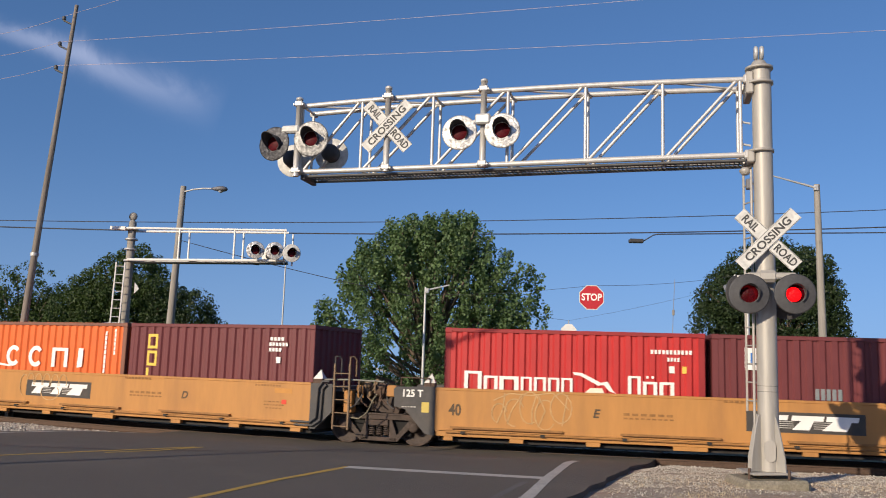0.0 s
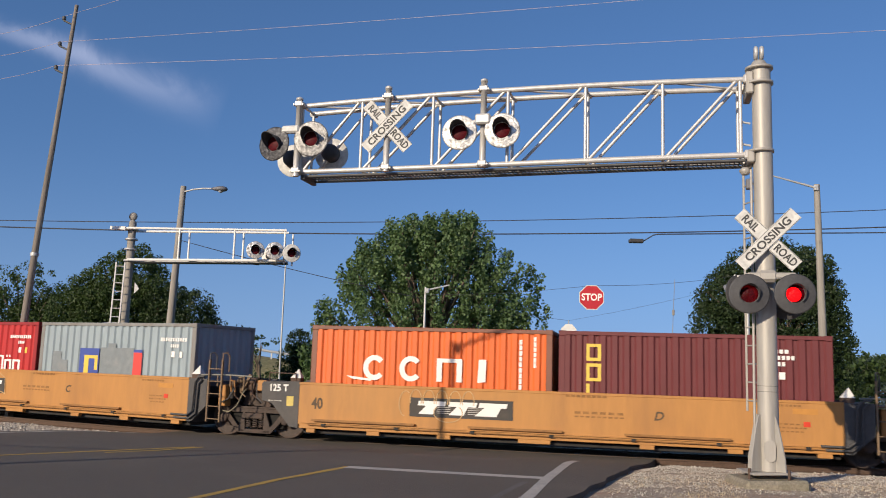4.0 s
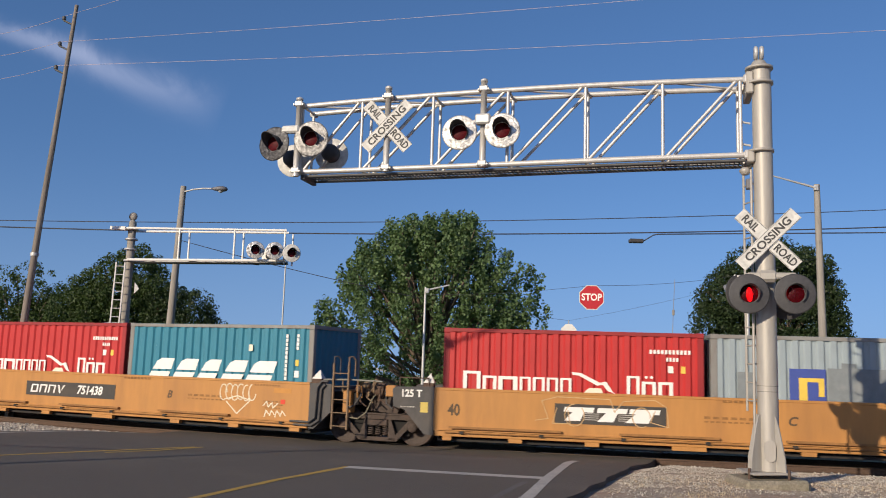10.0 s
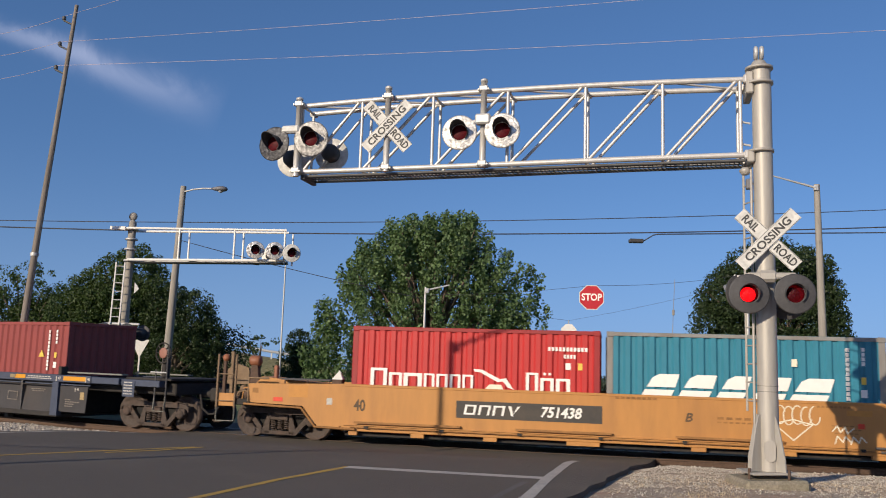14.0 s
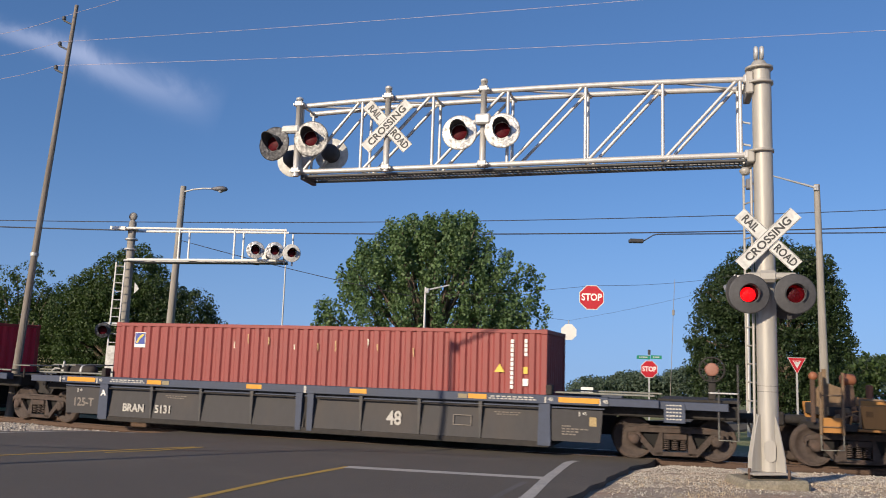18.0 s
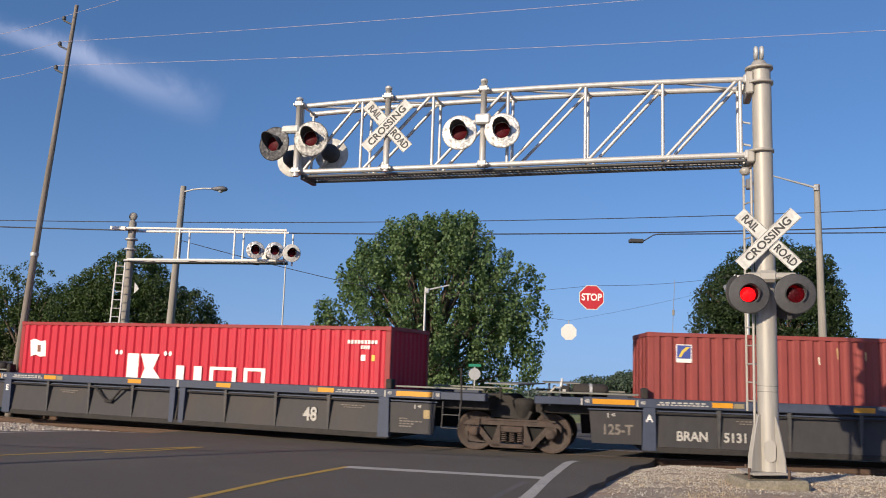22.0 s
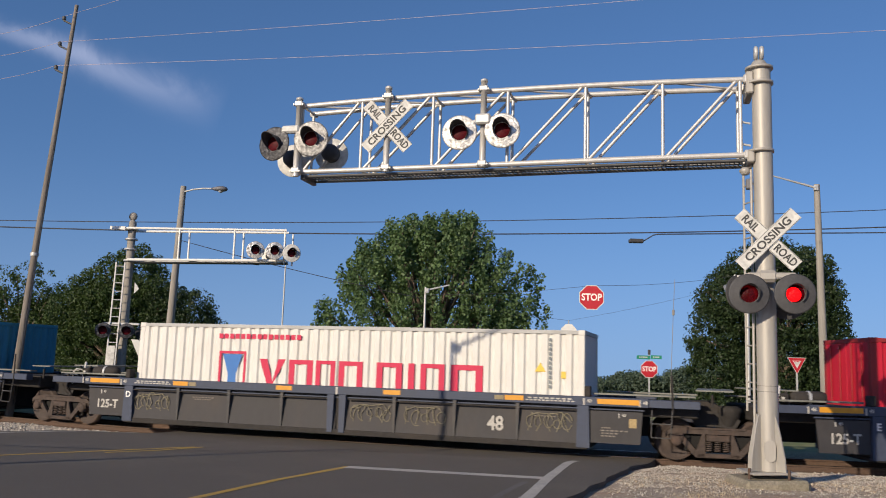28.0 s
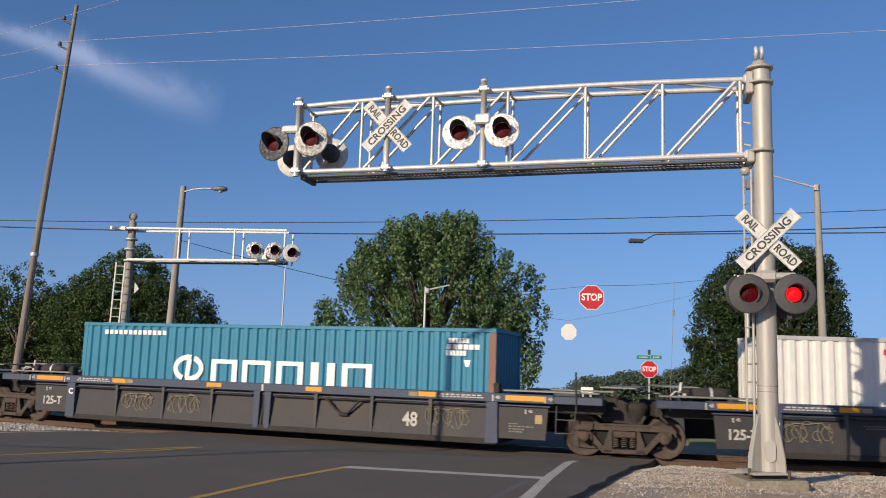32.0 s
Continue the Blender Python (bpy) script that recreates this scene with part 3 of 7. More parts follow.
def dry_grass(count):
    """Short straw-coloured blades in thin tufts on the verge."""
    sh = Shape()
    made = 0
    while made < count:
        x, y = random.uniform(1.6, 11.0), random.uniform(10.2, 14.6)
        if x < road_right(y) + 0.25 or noise.noise(Vector((x * 0.9, y * 0.9, 4))) < random.uniform(-0.15, 0.4):
            continue
        z = ground_height(x, y)
        for _ in range(5):
            a, r, h = random.uniform(0, 6.28), random.uniform(0.01, 0.06), random.uniform(0.015, 0.05)
            bx, by = x + r * math.cos(a), y + r * math.sin(a)
            lean = random.uniform(0.3, 1.0) * h
            w = random.uniform(0.003, 0.006)
            sh.add([(bx - w * math.sin(a), by + w * math.cos(a), z - 0.01), (bx + w * math.sin(a), by - w * math.cos(a), z - 0.01), (bx + lean * math.cos(a), by + lean * math.sin(a), z + h)], [(0, 1, 2)])
        made += 1
    return solid("dry_grass", sh, STRAW, "thin tufts of straw-coloured dry grass", "grass", kind="stuff")


dry_grass(1500)


# ---- the train ----
def unit_pose(sc):
    """Pose of a car body whose middle is sc metres along the track."""
    a, b = rail_point(sc - 6.1, HALF_CAR), rail_point(sc + 6.1, HALF_CAR)
    d = (b - a).normalized()
    m = (a + b) / 2 - Vector((-d.y, d.x, 0)) * 0.15
    return Matrix.Translation(m) @ Matrix.Rotation(math.atan2(d.y, d.x), 4, "Z")


def truck_pose(sc):
    slope = BEND * max(-17.0, min(17.0, sc))
    return Matrix.Translation(rail_point(sc, HALF_CAR - 0.1, RAIL_Z)) @ Matrix.Rotation(-HEAD + math.atan(slope), 4, "Z")


# how far the train has come, in metres, at a time in seconds
RUN = ((0, -31.14), (2, -25.13), (6, -12.85), (9, -3.15), (12, 6.64), (14, 13.32), (17.5, 25.20), (19, 30.60), (21.5, 39.65), (23, 45.20), (25, 52.75), (28, 64.30), (30.5, 74.30), (32, 80.50))
RUN_FIT = np.polyfit([t for t, d in RUN], [d for t, d in RUN], 5)


def run(t):
    return float(np.polyval(RUN_FIT, t))


MOVERS = []    # (object, place on the train, pose function)
WHEELSETS = []
FRONT = -HALF_CAR   # the near side in a car's own space


def face(x, z, y=FRONT):
    """Pose of lettering on the near side."""
    return Matrix.Translation((x, y, z)) @ Matrix.Rotation(radians(90), 4, "X")


def bars(name, x, z, w, h, mat, parent, count=1, y=FRONT - 0.003, vertical=False, fill=0.7, label=""):
    """Writing too small or not to be copied: plain blocks of its size and colour."""
    sh = Shape()
    for i in range(count):
        if vertical:
            step = h / count
            sh.box(x - w / 2, x + w / 2, y - 0.002, y + 0.002, z + h / 2 - step * (i + fill), z + h / 2 - step * i)
        else:
            step = w / count
            sh.box(x - w / 2 + step * i, x - w / 2 + step * (i + fill), y - 0.002, y + 0.002, z - h / 2, z + h / 2)
    ob = part(name, sh, mat, parent, label)
    if count > 1:
        ob["kind"] = "stuff"
    return ob


def glyphs(name, kinds, xs0, z, h, mat, parent, y, thick=0.30, slant=0.0, label=""):
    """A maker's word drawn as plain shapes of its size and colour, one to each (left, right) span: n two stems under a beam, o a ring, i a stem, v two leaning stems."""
    lo, hi = z - h / 2, z + h / 2
    for kind, (a, b) in zip(kinds, xs0):
        w = b - a
        t = min(w * thick, 0.24 * h)
        at = lambda px, pz: (px + slant * (pz - z), pz)
        quads = {"n": [(a, a + t, lo, hi), (b - t, b, lo, hi), (a + t, b - t, hi - 0.7 * t, hi)], "i": [(a, b, lo, hi)],
                 "o": [(a, a + t, lo, hi), (b - t, b, lo, hi), (a + t, b - t, hi - 0.7 * t, hi), (a + t, b - t, lo, lo + 0.7 * t)]}.get(kind)
        sh = Shape()
        if quads:
            for x0, x1, z0, z1 in quads:
                sh.prism([at(x0, z0), at(x1, z0), at(x1, z1), at(x0, z1)], y - 0.002, y + 0.002)
        else:
            m = (a + b) / 2
            sh.prism([at(a, hi), at(a + 1.2 * t, hi), at(m + 0.5 * t, lo), at(m - 0.5 * t, lo)][::-1], y - 0.002, y + 0.002)
            sh.prism([at(b - 1.2 * t, hi), at(b, hi), at(m + 0.5 * t, lo + 0.3 * h), at(m, lo + 0.1 * h)][::-1], y - 0.0015, y + 0.0015)
        part(name, sh, mat, parent, label)


def poly(name, pts, mat, parent, y, label=""):
    """A flat painted shape on the near side, given its outline."""
    return part(name, Shape().prism(pts, y - 0.002, y + 0.002), mat, parent, label)


def line_work(name, lines, width, mat, parent, y, label=""):
    """Sprayed lines on the near side."""
    sh = Shape()
    for pts in lines:
        for (x0, z0), (x1, z1) in zip(pts, pts[1:]):
            d = Vector((x1 - x0, z1 - z0))
            if d.length < 1e-5:
                continue
            d.normalize()
            n = Vector((-d.y, d.x)) * width / 2
            e = d * width * 0.3
            sh.prism([(x0 - e.x + n.x, z0 - e.y + n.y), (x0 - e.x - n.x, z0 - e.y - n.y), (x1 + e.x - n.x, z1 + e.y - n.y), (x1 + e.x + n.x, z1 + e.y + n.y)], y - 0.0015, y + 0.0015)
    ob = part(name, sh, mat, parent, label)
    ob["kind"] = "stuff"
    return ob


def arc(cx, cz, rx, rz, a0, a1, n=14):
    return [(cx + rx * math.cos(radians(a0 + (a1 - a0) * i / n)), cz + rz * math.sin(radians(a0 + (a1 - a0) * i / n))) for i in range(n + 1)]


C_TOP, C_LOW = 2.75, 0.16
C_FRONT = -1.22


def corrugated(length, z0, z1, y, depth, pitch, flip):
    """A folded steel wall with trapezoid ribs."""
    sh = Shape()
    n = max(1, round(length / pitch))
    p = length / n
    prof = []
    for i in range(n):
        x = -length / 2 + i * p
        prof += [(x, 0), (x + p * 0.42, 0), (x + p * 0.57, depth), (x + p * 0.85, depth)]
    prof.append((length / 2, 0))
    sgn = -1 if flip else 1
    vs = [(x, y + sgn * d, z) for z in (z0, z1) for x, d in prof]
    k = len(prof)
    sh.add(vs, [(i, i + 1, k + i + 1, k + i) for i in range(k - 1)])
    vs = [(x, y + sgn * (d + 0.003), z) for z in (z0, z1) for x, d in prof]
    return sh.add(vs, [(i + 1, i, k + i, k + i + 1) for i in range(k - 1)])


def container(name, length, mat, label, edge=None, x=0.0, doors_right=False, crown=None):
    """A freight container; its origin is at the middle of the car that carries it."""
    edge = edge or mat
    crown = crown or edge
    ob = thing(name, Matrix(), label, "container", "containers on the train")
    L, W = length, 2.44
    x0, x1 = x - L / 2, x + L / 2

    def moved(sh, dx):
        sh.v = [(a + dx, b, c) for a, b, c in sh.v]
        return sh

    part("side_panel", moved(corrugated(L - 0.30, C_LOW + 0.14, C_TOP - 0.10, C_FRONT + 0.012, 0.042, 0.28, False), x), mat, ob)
    part("side_panel", moved(corrugated(L - 0.30, C_LOW + 0.14, C_TOP - 0.10, -C_FRONT - 0.012, 0.034, 0.28, True), x), mat, ob)
    for y0 in (C_FRONT, -C_FRONT - 0.06):
        part("top_rail", Shape().box(x0 + 0.15, x1 - 0.15, y0, y0 + 0.06, C_TOP - 0.10, C_TOP - 0.012, 0.006), crown, ob)
        part("bottom_rail", Shape().box(x0 + 0.15, x1 - 0.15, y0, y0 + 0.06, C_LOW + 0.0, C_LOW + 0.15, 0.006), edge, ob)
    for px in (x0, x1 - 0.16):
        for y0 in (C_FRONT, -C_FRONT - 0.14):
            part("corner_post", Shape().box(px + 0.005, px + 0.155, y0 + 0.004, y0 + 0.136, C_LOW + 0.118, C_TOP - 0.118, 0.012), edge, ob)
            for z0 in (C_LOW, C_TOP - 0.118):
                c = Shape().box(px, px + 0.178 if px == x0 else px + 0.16, y0 - 0.003, y0 + 0.143, z0, z0 + 0.118, 0.01)
                part("corner_casting", c, edge, ob)
    for end, ex in ((0, x0 + 0.03), (1, x1 - 0.03)):
        sgn = 1 if end == 0 else -1
        if (end == 1) == doors_right:
            for ya, yb2 in ((-1.09, -0.01), (0.01, 1.09)):
              door = part("door", Shape().box(ex - 0.015, ex + 0.015, ya, yb2, C_LOW + 0.12, C_TOP - 0.10, 0.006), mat, ob)
              for yb in (ya + 0.29, yb2 - 0.29):
                part("locking_bar", Shape().tube((ex - sgn * 0.035, yb, C_LOW + 0.15), (ex - sgn * 0.035, yb, C_TOP - 0.13), 0.017), edge, door)
        else:
            sh = Shape()
            n = 8
            prof = []
            for i in range(n):
                yy = -1.08 + i * 2.16 / n
                p = 2.16 / n
                prof += [(yy, 0), (yy + p * 0.27, 0), (yy + p * 0.5, 0.04), (yy + p * 0.77, 0.04)]
            prof.append((1.08, 0))
            vs = [(ex + sgn * d, yy, z) for z in (C_LOW + 0.12, C_TOP - 0.10) for yy, d in prof]
            k = len(prof)
            sh.add(vs, [(i, i + 1, k + i + 1, k + i) for i in range(k - 1)])
            part("end_panel", sh, mat, ob)
        part("end_rail", Shape().box(ex - 0.03, ex + 0.03, -1.08, 1.08, C_TOP - 0.10, C_TOP - 0.005, 0.006), crown, ob)
    part("roof", Shape().box(x0 + 0.1, x1 - 0.1, -1.18, 1.18, C_TOP - 0.03, C_TOP - 0.008), mat, ob)
    part("floor", Shape().box(x0 + 0.1, x1 - 0.1, -1.18, 1.18, C_LOW + 0.02, C_LOW + 0.10), CAR_DARK, ob)
    return ob


SKIN = C_FRONT + 0.008   # just proud of the folded wall


def wheelset(parent, x):
    """Two flanged wheels on an axle with its bearing ends."""
    ob = new("wheelset")
    ob.parent = parent
    ob.location = (x, 0, 0.465)
    prof = [(0.09, -0.07), (0.12, -0.07), (0.13, -0.02), (0.34, 0.0), (0.40, -0.065), (0.465, -0.065), (0.462, 0.03), (0.49, 0.045), (0.49, 0.07), (0.40, 0.075), (0.36, 0.035), (0.13, 0.03), (0.09, 0.05)]
    for y, sg in ((-0.755, 1), (0.755, -1)):
        sh = Shape().lathe([(r, h * sg) for r, h in prof], 28, (0, y, 0), "y")
        w = part("wheel", sh, WHEEL, ob)
        rim = Shape()
        rr = [(0.41, -0.0665), (0.462, -0.0665)]
        vs = [(r * math.cos(2 * math.pi * i / 28), y + h * sg, r * math.sin(2 * math.pi * i / 28)) for r, h in rr for i in range(28)]
        rim.add(vs, [(i, (i + 1) % 28, 28 + (i + 1) % 28, 28 + i) for i in range(28)])
        part("rim_face", rim, TRUCK, w)
    part("axle", Shape().tube((0, -0.95, 0), (0, 0.95, 0), 0.08), WHEEL, ob)
    for y in (-0.99, 0.99):
        cap = Shape().lathe([(0.12, -0.07), (0.13, -0.05), (0.13, 0.05), (0.06, 0.07)] if y > 0 else [(0.06, -0.07), (0.13, -0.05), (0.13, 0.05), (0.12, 0.07)], 14, (0, y, 0), "y")
        part("bearing_cap", cap, TRUCK, ob, "rusty bearing end cap with bolts")
    return ob


def rail_truck(u, label):
    """A two-axle truck: cast side frames, bolster with springs, brake beams, wheelsets."""
    ob = thing("rail_truck", Matrix(), label, "rail truck", "trucks under the train")
    for y in (-0.99, 0.99):
        yy0, yy1 = y - 0.045, y + 0.045
        sf = Shape()
        sf.prism([(-1.16, 0.50), (-1.16, 0.64), (-1.06, 0.71), (-0.62, 0.76), (0.62, 0.76), (1.06, 0.71), (1.16, 0.64), (1.16, 0.50), (1.08, 0.60), (0.74, 0.615), (-0.74, 0.615), (-1.08, 0.60)], yy0, yy1)
        for sx in (-1, 1):     # each leg leaves a three-cornered opening beside the spring column
            for quad in ([(0.98, 0.62), (0.80, 0.62), (0.47, 0.25), (0.36, 0.12), (0.49, 0.10)], [(0.34, 0.62), (0.28, 0.62), (0.28, 0.12), (0.36, 0.12), (0.47, 0.25)]):
                pts = [(sx * a, b) for a, b in quad]
                sf.prism(pts if sx > 0 else pts[::-1], yy0, yy1)
        sf.box(-0.47, 0.47, yy0, yy1, 0.09, 0.19, 0.015)
        sf.box(-0.62, 0.62, yy0 - 0.015, yy1 + 0.015, 0.715, 0.765, 0.012)
        part("side_frame", sf, TRUCK, ob, "cast steel side frame, brown with rust and grime")
        part("bolster_end", Shape().box(-0.26, 0.26, y - 0.09, y + 0.09, 0.46, 0.60, 0.02), TRUCK, ob)
        for k in (-0.19, 0.0, 0.19):
            depth = y - 0.02 * (1 if y > 0 else -1)
            coil = [(k + 0.062 * math.cos(0.7 * j), depth + 0.062 * math.sin(0.7 * j), 0.225 + 0.0052 * j) for j in range(45)]
            part("spring", Shape().path(coil, 0.019, 5), TRUCK, ob, "coil spring")
        for k in (-0.91, 0.91):
            part("axle_box", Shape().box(k - 0.15, k + 0.15, y - 0.075, y + 0.075, 0.43, 0.60, 0.02), TRUCK, ob)
            part("bearing_cap", Shape().lathe([(0.125, 0.0), (0.125, -0.08), (0.09, -0.11), (0.04, -0.12)] if y < 0 else [(0.125, 0.0), (0.125, 0.08), (0.09, 0.11), (0.04, 0.12)], 14, (k, y, 0.455), "y"), TRUCK, ob)
    # brake heads and bolster coloured near black, as shade behind the frame openings
    for y in (-0.885, 0.885):
        for k in (-0.5, 0.5):
            part("brake_head", Shape().box(k - 0.22, k + 0.30 if k > 0 else k + 0.22, y - 0.02, y + 0.02, 0.22, 0.61, 0.02), TRUCK_SHADE, ob)
    part("bolster", Shape().box(-0.24, 0.24, -0.90, 0.90, 0.20, 0.68, 0.02), TRUCK_SHADE, ob)
    for k in (-0.42, 0.42):
        part("brake_beam", Shape().box(k - 0.05, k + 0.05, -0.85, 0.85, 0.32, 0.42, 0.01), CAR_DARK, ob)
        for y in (-0.76, 0.76):
            part("brake_shoe", Shape().prism([(k - 0.06, 0.25), (k + 0.06, 0.25), (k + 0.07, 0.55), (k - 0.07, 0.55)], y - 0.04, y + 0.04), CAR_DARK, ob)
    for k in (-0.91, 0.91):
        WHEELSETS.append((wheelset(ob, k), k))
    MOVERS.append((ob, u, truck_pose))
    return ob


def ladder(parent, x0, x1, y, z0, z1, rungs, mat, name="ladder"):
    sh = Shape()
    for x in (x0, x1):
        sh.box(x - 0.022, x + 0.022, y - 0.03, y + 0.03, z0, z1, 0.005)
    for i in range(rungs):
        z = z0 + (z1 - z0) * (i + 0.25) / rungs
        sh.tube((x0, y, z), (x1, y, z), 0.014, n=6)
    return part(name, sh, mat, parent)


def guide_cone(parent, x, mat_base):
    """A pale pyramid that guides a container into the well, on a dark block."""
    base = part("container_guide", Shape().box(x - 0.13, x + 0.13, FRONT + 0.10, FRONT + 0.34, 1.28, 1.41, 0.012), mat_base, parent)
    y = FRONT + 0.22
    part("guide_tip", Shape().add([(x - 0.14, y - 0.1, 1.41), (x + 0.14, y - 0.1, 1.41), (x + 0.14, y + 0.1, 1.41), (x - 0.14, y + 0.1, 1.41), (x + 0.03, y, 1.64)],
                                  [(0, 1, 4), (1, 2, 4), (2, 3, 4), (3, 0, 4), (3, 2, 1, 0)]), C_WHITE, base, "pale cream steel pyramid")


def yellow_car(u, letter, letter_x, left_end=False):
    """One well of an articulated yellow container car."""
    ob = thing("well_car", Matrix(), "dusty yellow well car with an end platform, carrying containers" if left_end else "dusty yellow articulated well car, streaked, carrying containers", "rail car", "yellow well cars")
    y0 = FRONT
    for y, sg in ((y0, 1), (-y0, -1)):
        sh = Shape()
        sh.box(-6.28, 6.25, min(y, y + sg * 0.02), max(y, y + sg * 0.02), 0.30, 1.30)
        sh.box(-6.28, 6.25, min(y - sg * 0.012, y + sg * 0.12), max(y - sg * 0.012, y + sg * 0.12), 1.255, 1.315, 0.008)
        part("side_sheet", sh, TTX_YELLOW, ob)
        part("bottom_chord", Shape().box(-6.25, 6.22, min(y, y + sg * 0.16), max(y, y + sg * 0.16), 0.195, 0.31, 0.01), TTX_YELLOW, ob)
        part("lower_rail", Shape().box(-6.2, 6.1, min(y - sg * 0.035, y), max(y - sg * 0.035, y), 0.33, 0.352), TTX_YELLOW, ob)
    for a, b in ((-5.9, -3.3), (-2.0, 0.2), (1.6, 3.9)):
        st = part("running_step", Shape().box(a, b, y0 - 0.09, y0 - 0.004, 0.405, 0.43, 0.004), TTX_YELLOW, ob)
        part("step_edge", Shape().box(a, b, y0 - 0.094, y0 - 0.0905, 0.385, 0.437), FAINT_STENCIL, st)
    pipe = Shape().path([(-6.0, y0 - 0.05, 0.29), (6.15, y0 - 0.05, 0.285)], 0.016, 6)
    pp = part("brake_pipe", pipe, FAINT_STENCIL, ob)
    for k in range(7):
        x = -5.6 + k * 1.85
        part("pipe_clamp", Shape().box(x - 0.05, x + 0.05, y0 - 0.075, y0 - 0.004, 0.265, 0.325), CAR_DARK, pp)
    for x, w in ((-5.95, 0.22), (-4.35, 0.32), (-2.6, 0.32), (-0.45, 0.75), (2.1, 0.32), (4.0, 0.32), (5.85, 0.3)):
        part("floor_tab", Shape().box(x - w / 2, x + w / 2, y0 + 0.01, y0 + 0.13, 0.10, 0.2, 0.006), TTX_YELLOW, ob)
    part("well_floor", Shape().box(-6.2, 6.2, -1.3, 1.3, 0.07, 0.15, 0.01), CAR_DARK, ob)
    for x in (-6.22, 6.17):
        part("bulkhead", Shape().box(x, x + 0.05, -1.38, 1.38, 0.15, 1.22), CAR_GREY, ob)

    # right-hand end: grey corner, pipes and ladder
    xr = 6.25
    part("end_corner", Shape().prism([(xr, 0.20), (xr + 0.16, 0.20), (xr + 0.62, 0.62), (xr + 0.62, 1.30), (xr, 1.30)], y0, y0 + 0.10), CAR_GREY, ob)
    part("end_corner", Shape().prism([(xr, 0.20), (xr + 0.16, 0.20), (xr + 0.62, 0.62), (xr + 0.62, 1.30), (xr, 1.30)], -y0 - 0.10, -y0), CAR_GREY, ob)
    part("hand_pipe", Shape().path([(xr - 0.5, y0 - 0.05, 0.36), (xr + 0.05, y0 - 0.06, 0.36), (xr + 0.22, y0 - 0.06, 0.48), (xr + 0.25, y0 - 0.06, 1.20), (xr + 0.38, y0 - 0.06, 1.36), (xr + 0.55, y0 - 0.04, 1.36)], 0.028), CAR_GREY, ob)
    part("hand_pipe", Shape().path([(xr - 0.4, y0 - 0.04, 0.28), (xr + 0.12, y0 - 0.05, 0.28), (xr + 0.34, y0 - 0.05, 0.42), (xr + 0.37, y0 - 0.05, 1.18), (xr + 0.48, y0 - 0.05, 1.28)], 0.028), CAR_GREY, ob)
    ladder(ob, xr + 0.66, xr + 1.08, y0 + 0.02, 0.22, 1.80, 5, LADDER_TAN)
    part("end_beam", Shape().box(xr + 0.05, xr + 1.15, -1.1, 1.1, 0.80, 1.12, 0.03), CAR_DARK, ob)
    part("cross_walk", Shape().box(xr + 0.55, xr + 1.0, y0 + 0.05, -y0 - 0.05, 1.22, 1.26), CAR_GREY, ob)
    part("brake_box", Shape().box(xr + 0.80, xr + 1.02, y0 + 0.25, y0 + 0.5, 0.62, 1.18, 0.02), TTX_YELLOW, ob)
    hose = [(xr + 1.35, y0 + 0.25, 1.25), (xr + 1.33, y0 + 0.22, 1.05), (xr + 1.15, y0 + 0.2, 0.80), (xr + 0.95, y0 + 0.2, 0.72)]
    part("air_hose", Shape().path(hose, 0.022), CAR_GREY, ob)
    part("grab_iron", Shape().path([(xr + 1.22, y0 + 0.25, 1.0), (xr + 1.22, y0 + 0.2, 1.28), (xr + 1.34, y0 + 0.2, 1.28), (xr + 1.34, y0 + 0.25, 1.0)], 0.022), TTX_YELLOW, ob)
    guide_cone(ob, xr + 0.12, RUST)
    part("brake_cylinder", Shape().lathe([(0.03, -0.30), (0.12, -0.28), (0.14, -0.22), (0.14, 0.22), (0.09, 0.27), (0.03, 0.34)], 14, (xr + 1.45, y0 + 0.75, 1.16), "x"), RUST, ob, "rusty brake cylinder over the joint")
    part("joint_casting", Shape().prism([(xr + 1.10, 0.66), (xr + 1.25, 1.02), (xr + 1.52, 1.14), (xr + 1.95, 1.10), (xr + 2.10, 0.86), (xr + 2.0, 0.62)], -0.62, 0.30), TRUCK, ob, "cast steel joint between two wells")
    part("brake_lever", Shape().prism([(xr + 1.28, 1.02), (xr + 1.36, 1.0), (xr + 1.62, 1.42), (xr + 1.55, 1.46)], y0 + 0.52, y0 + 0.58), LADDER_TAN, ob)
    part("brake_lever", Shape().prism([(xr + 1.66, 0.92), (xr + 1.74, 0.92), (xr + 1.86, 1.34), (xr + 1.78, 1.36)], y0 + 0.44, y0 + 0.50), RUST, ob)
    for k, (dx, z, m_) in enumerate(((1.18, 1.20, RUST), (1.36, 1.30, LADDER_TAN), (1.72, 1.28, RUST), (1.90, 1.18, CAR_GREY))):
        part("valve_body", Shape().lathe([(0.03, -0.09), (0.08, -0.07), (0.095, 0.0), (0.08, 0.07), (0.03, 0.09)], 10, (xr + dx, y0 + 0.40 + 0.05 * k, z), "y"), m_, ob)
        part("valve_pipe", Shape().path([(xr + dx, y0 + 0.42, z - 0.05), (xr + dx + 0.05, y0 + 0.38, z - 0.30), (xr + dx + 0.22, y0 + 0.38, z - 0.42)], 0.018, 6), m_, ob)
    part("walk_edge", Shape().path([(xr + 0.35, y0 + 0.08, 1.40), (xr + 1.10, y0 + 0.12, 1.42), (xr + 1.95, y0 + 0.15, 1.40)], 0.024, 6), DECK, ob)
    for dx in (0.42, 0.88, 1.30, 1.74):
        part("walk_post", Shape().tube((xr + dx, y0 + 0.10, 1.12), (xr + dx, y0 + 0.10, 1.41), 0.020, n=6), LADDER_TAN, ob)
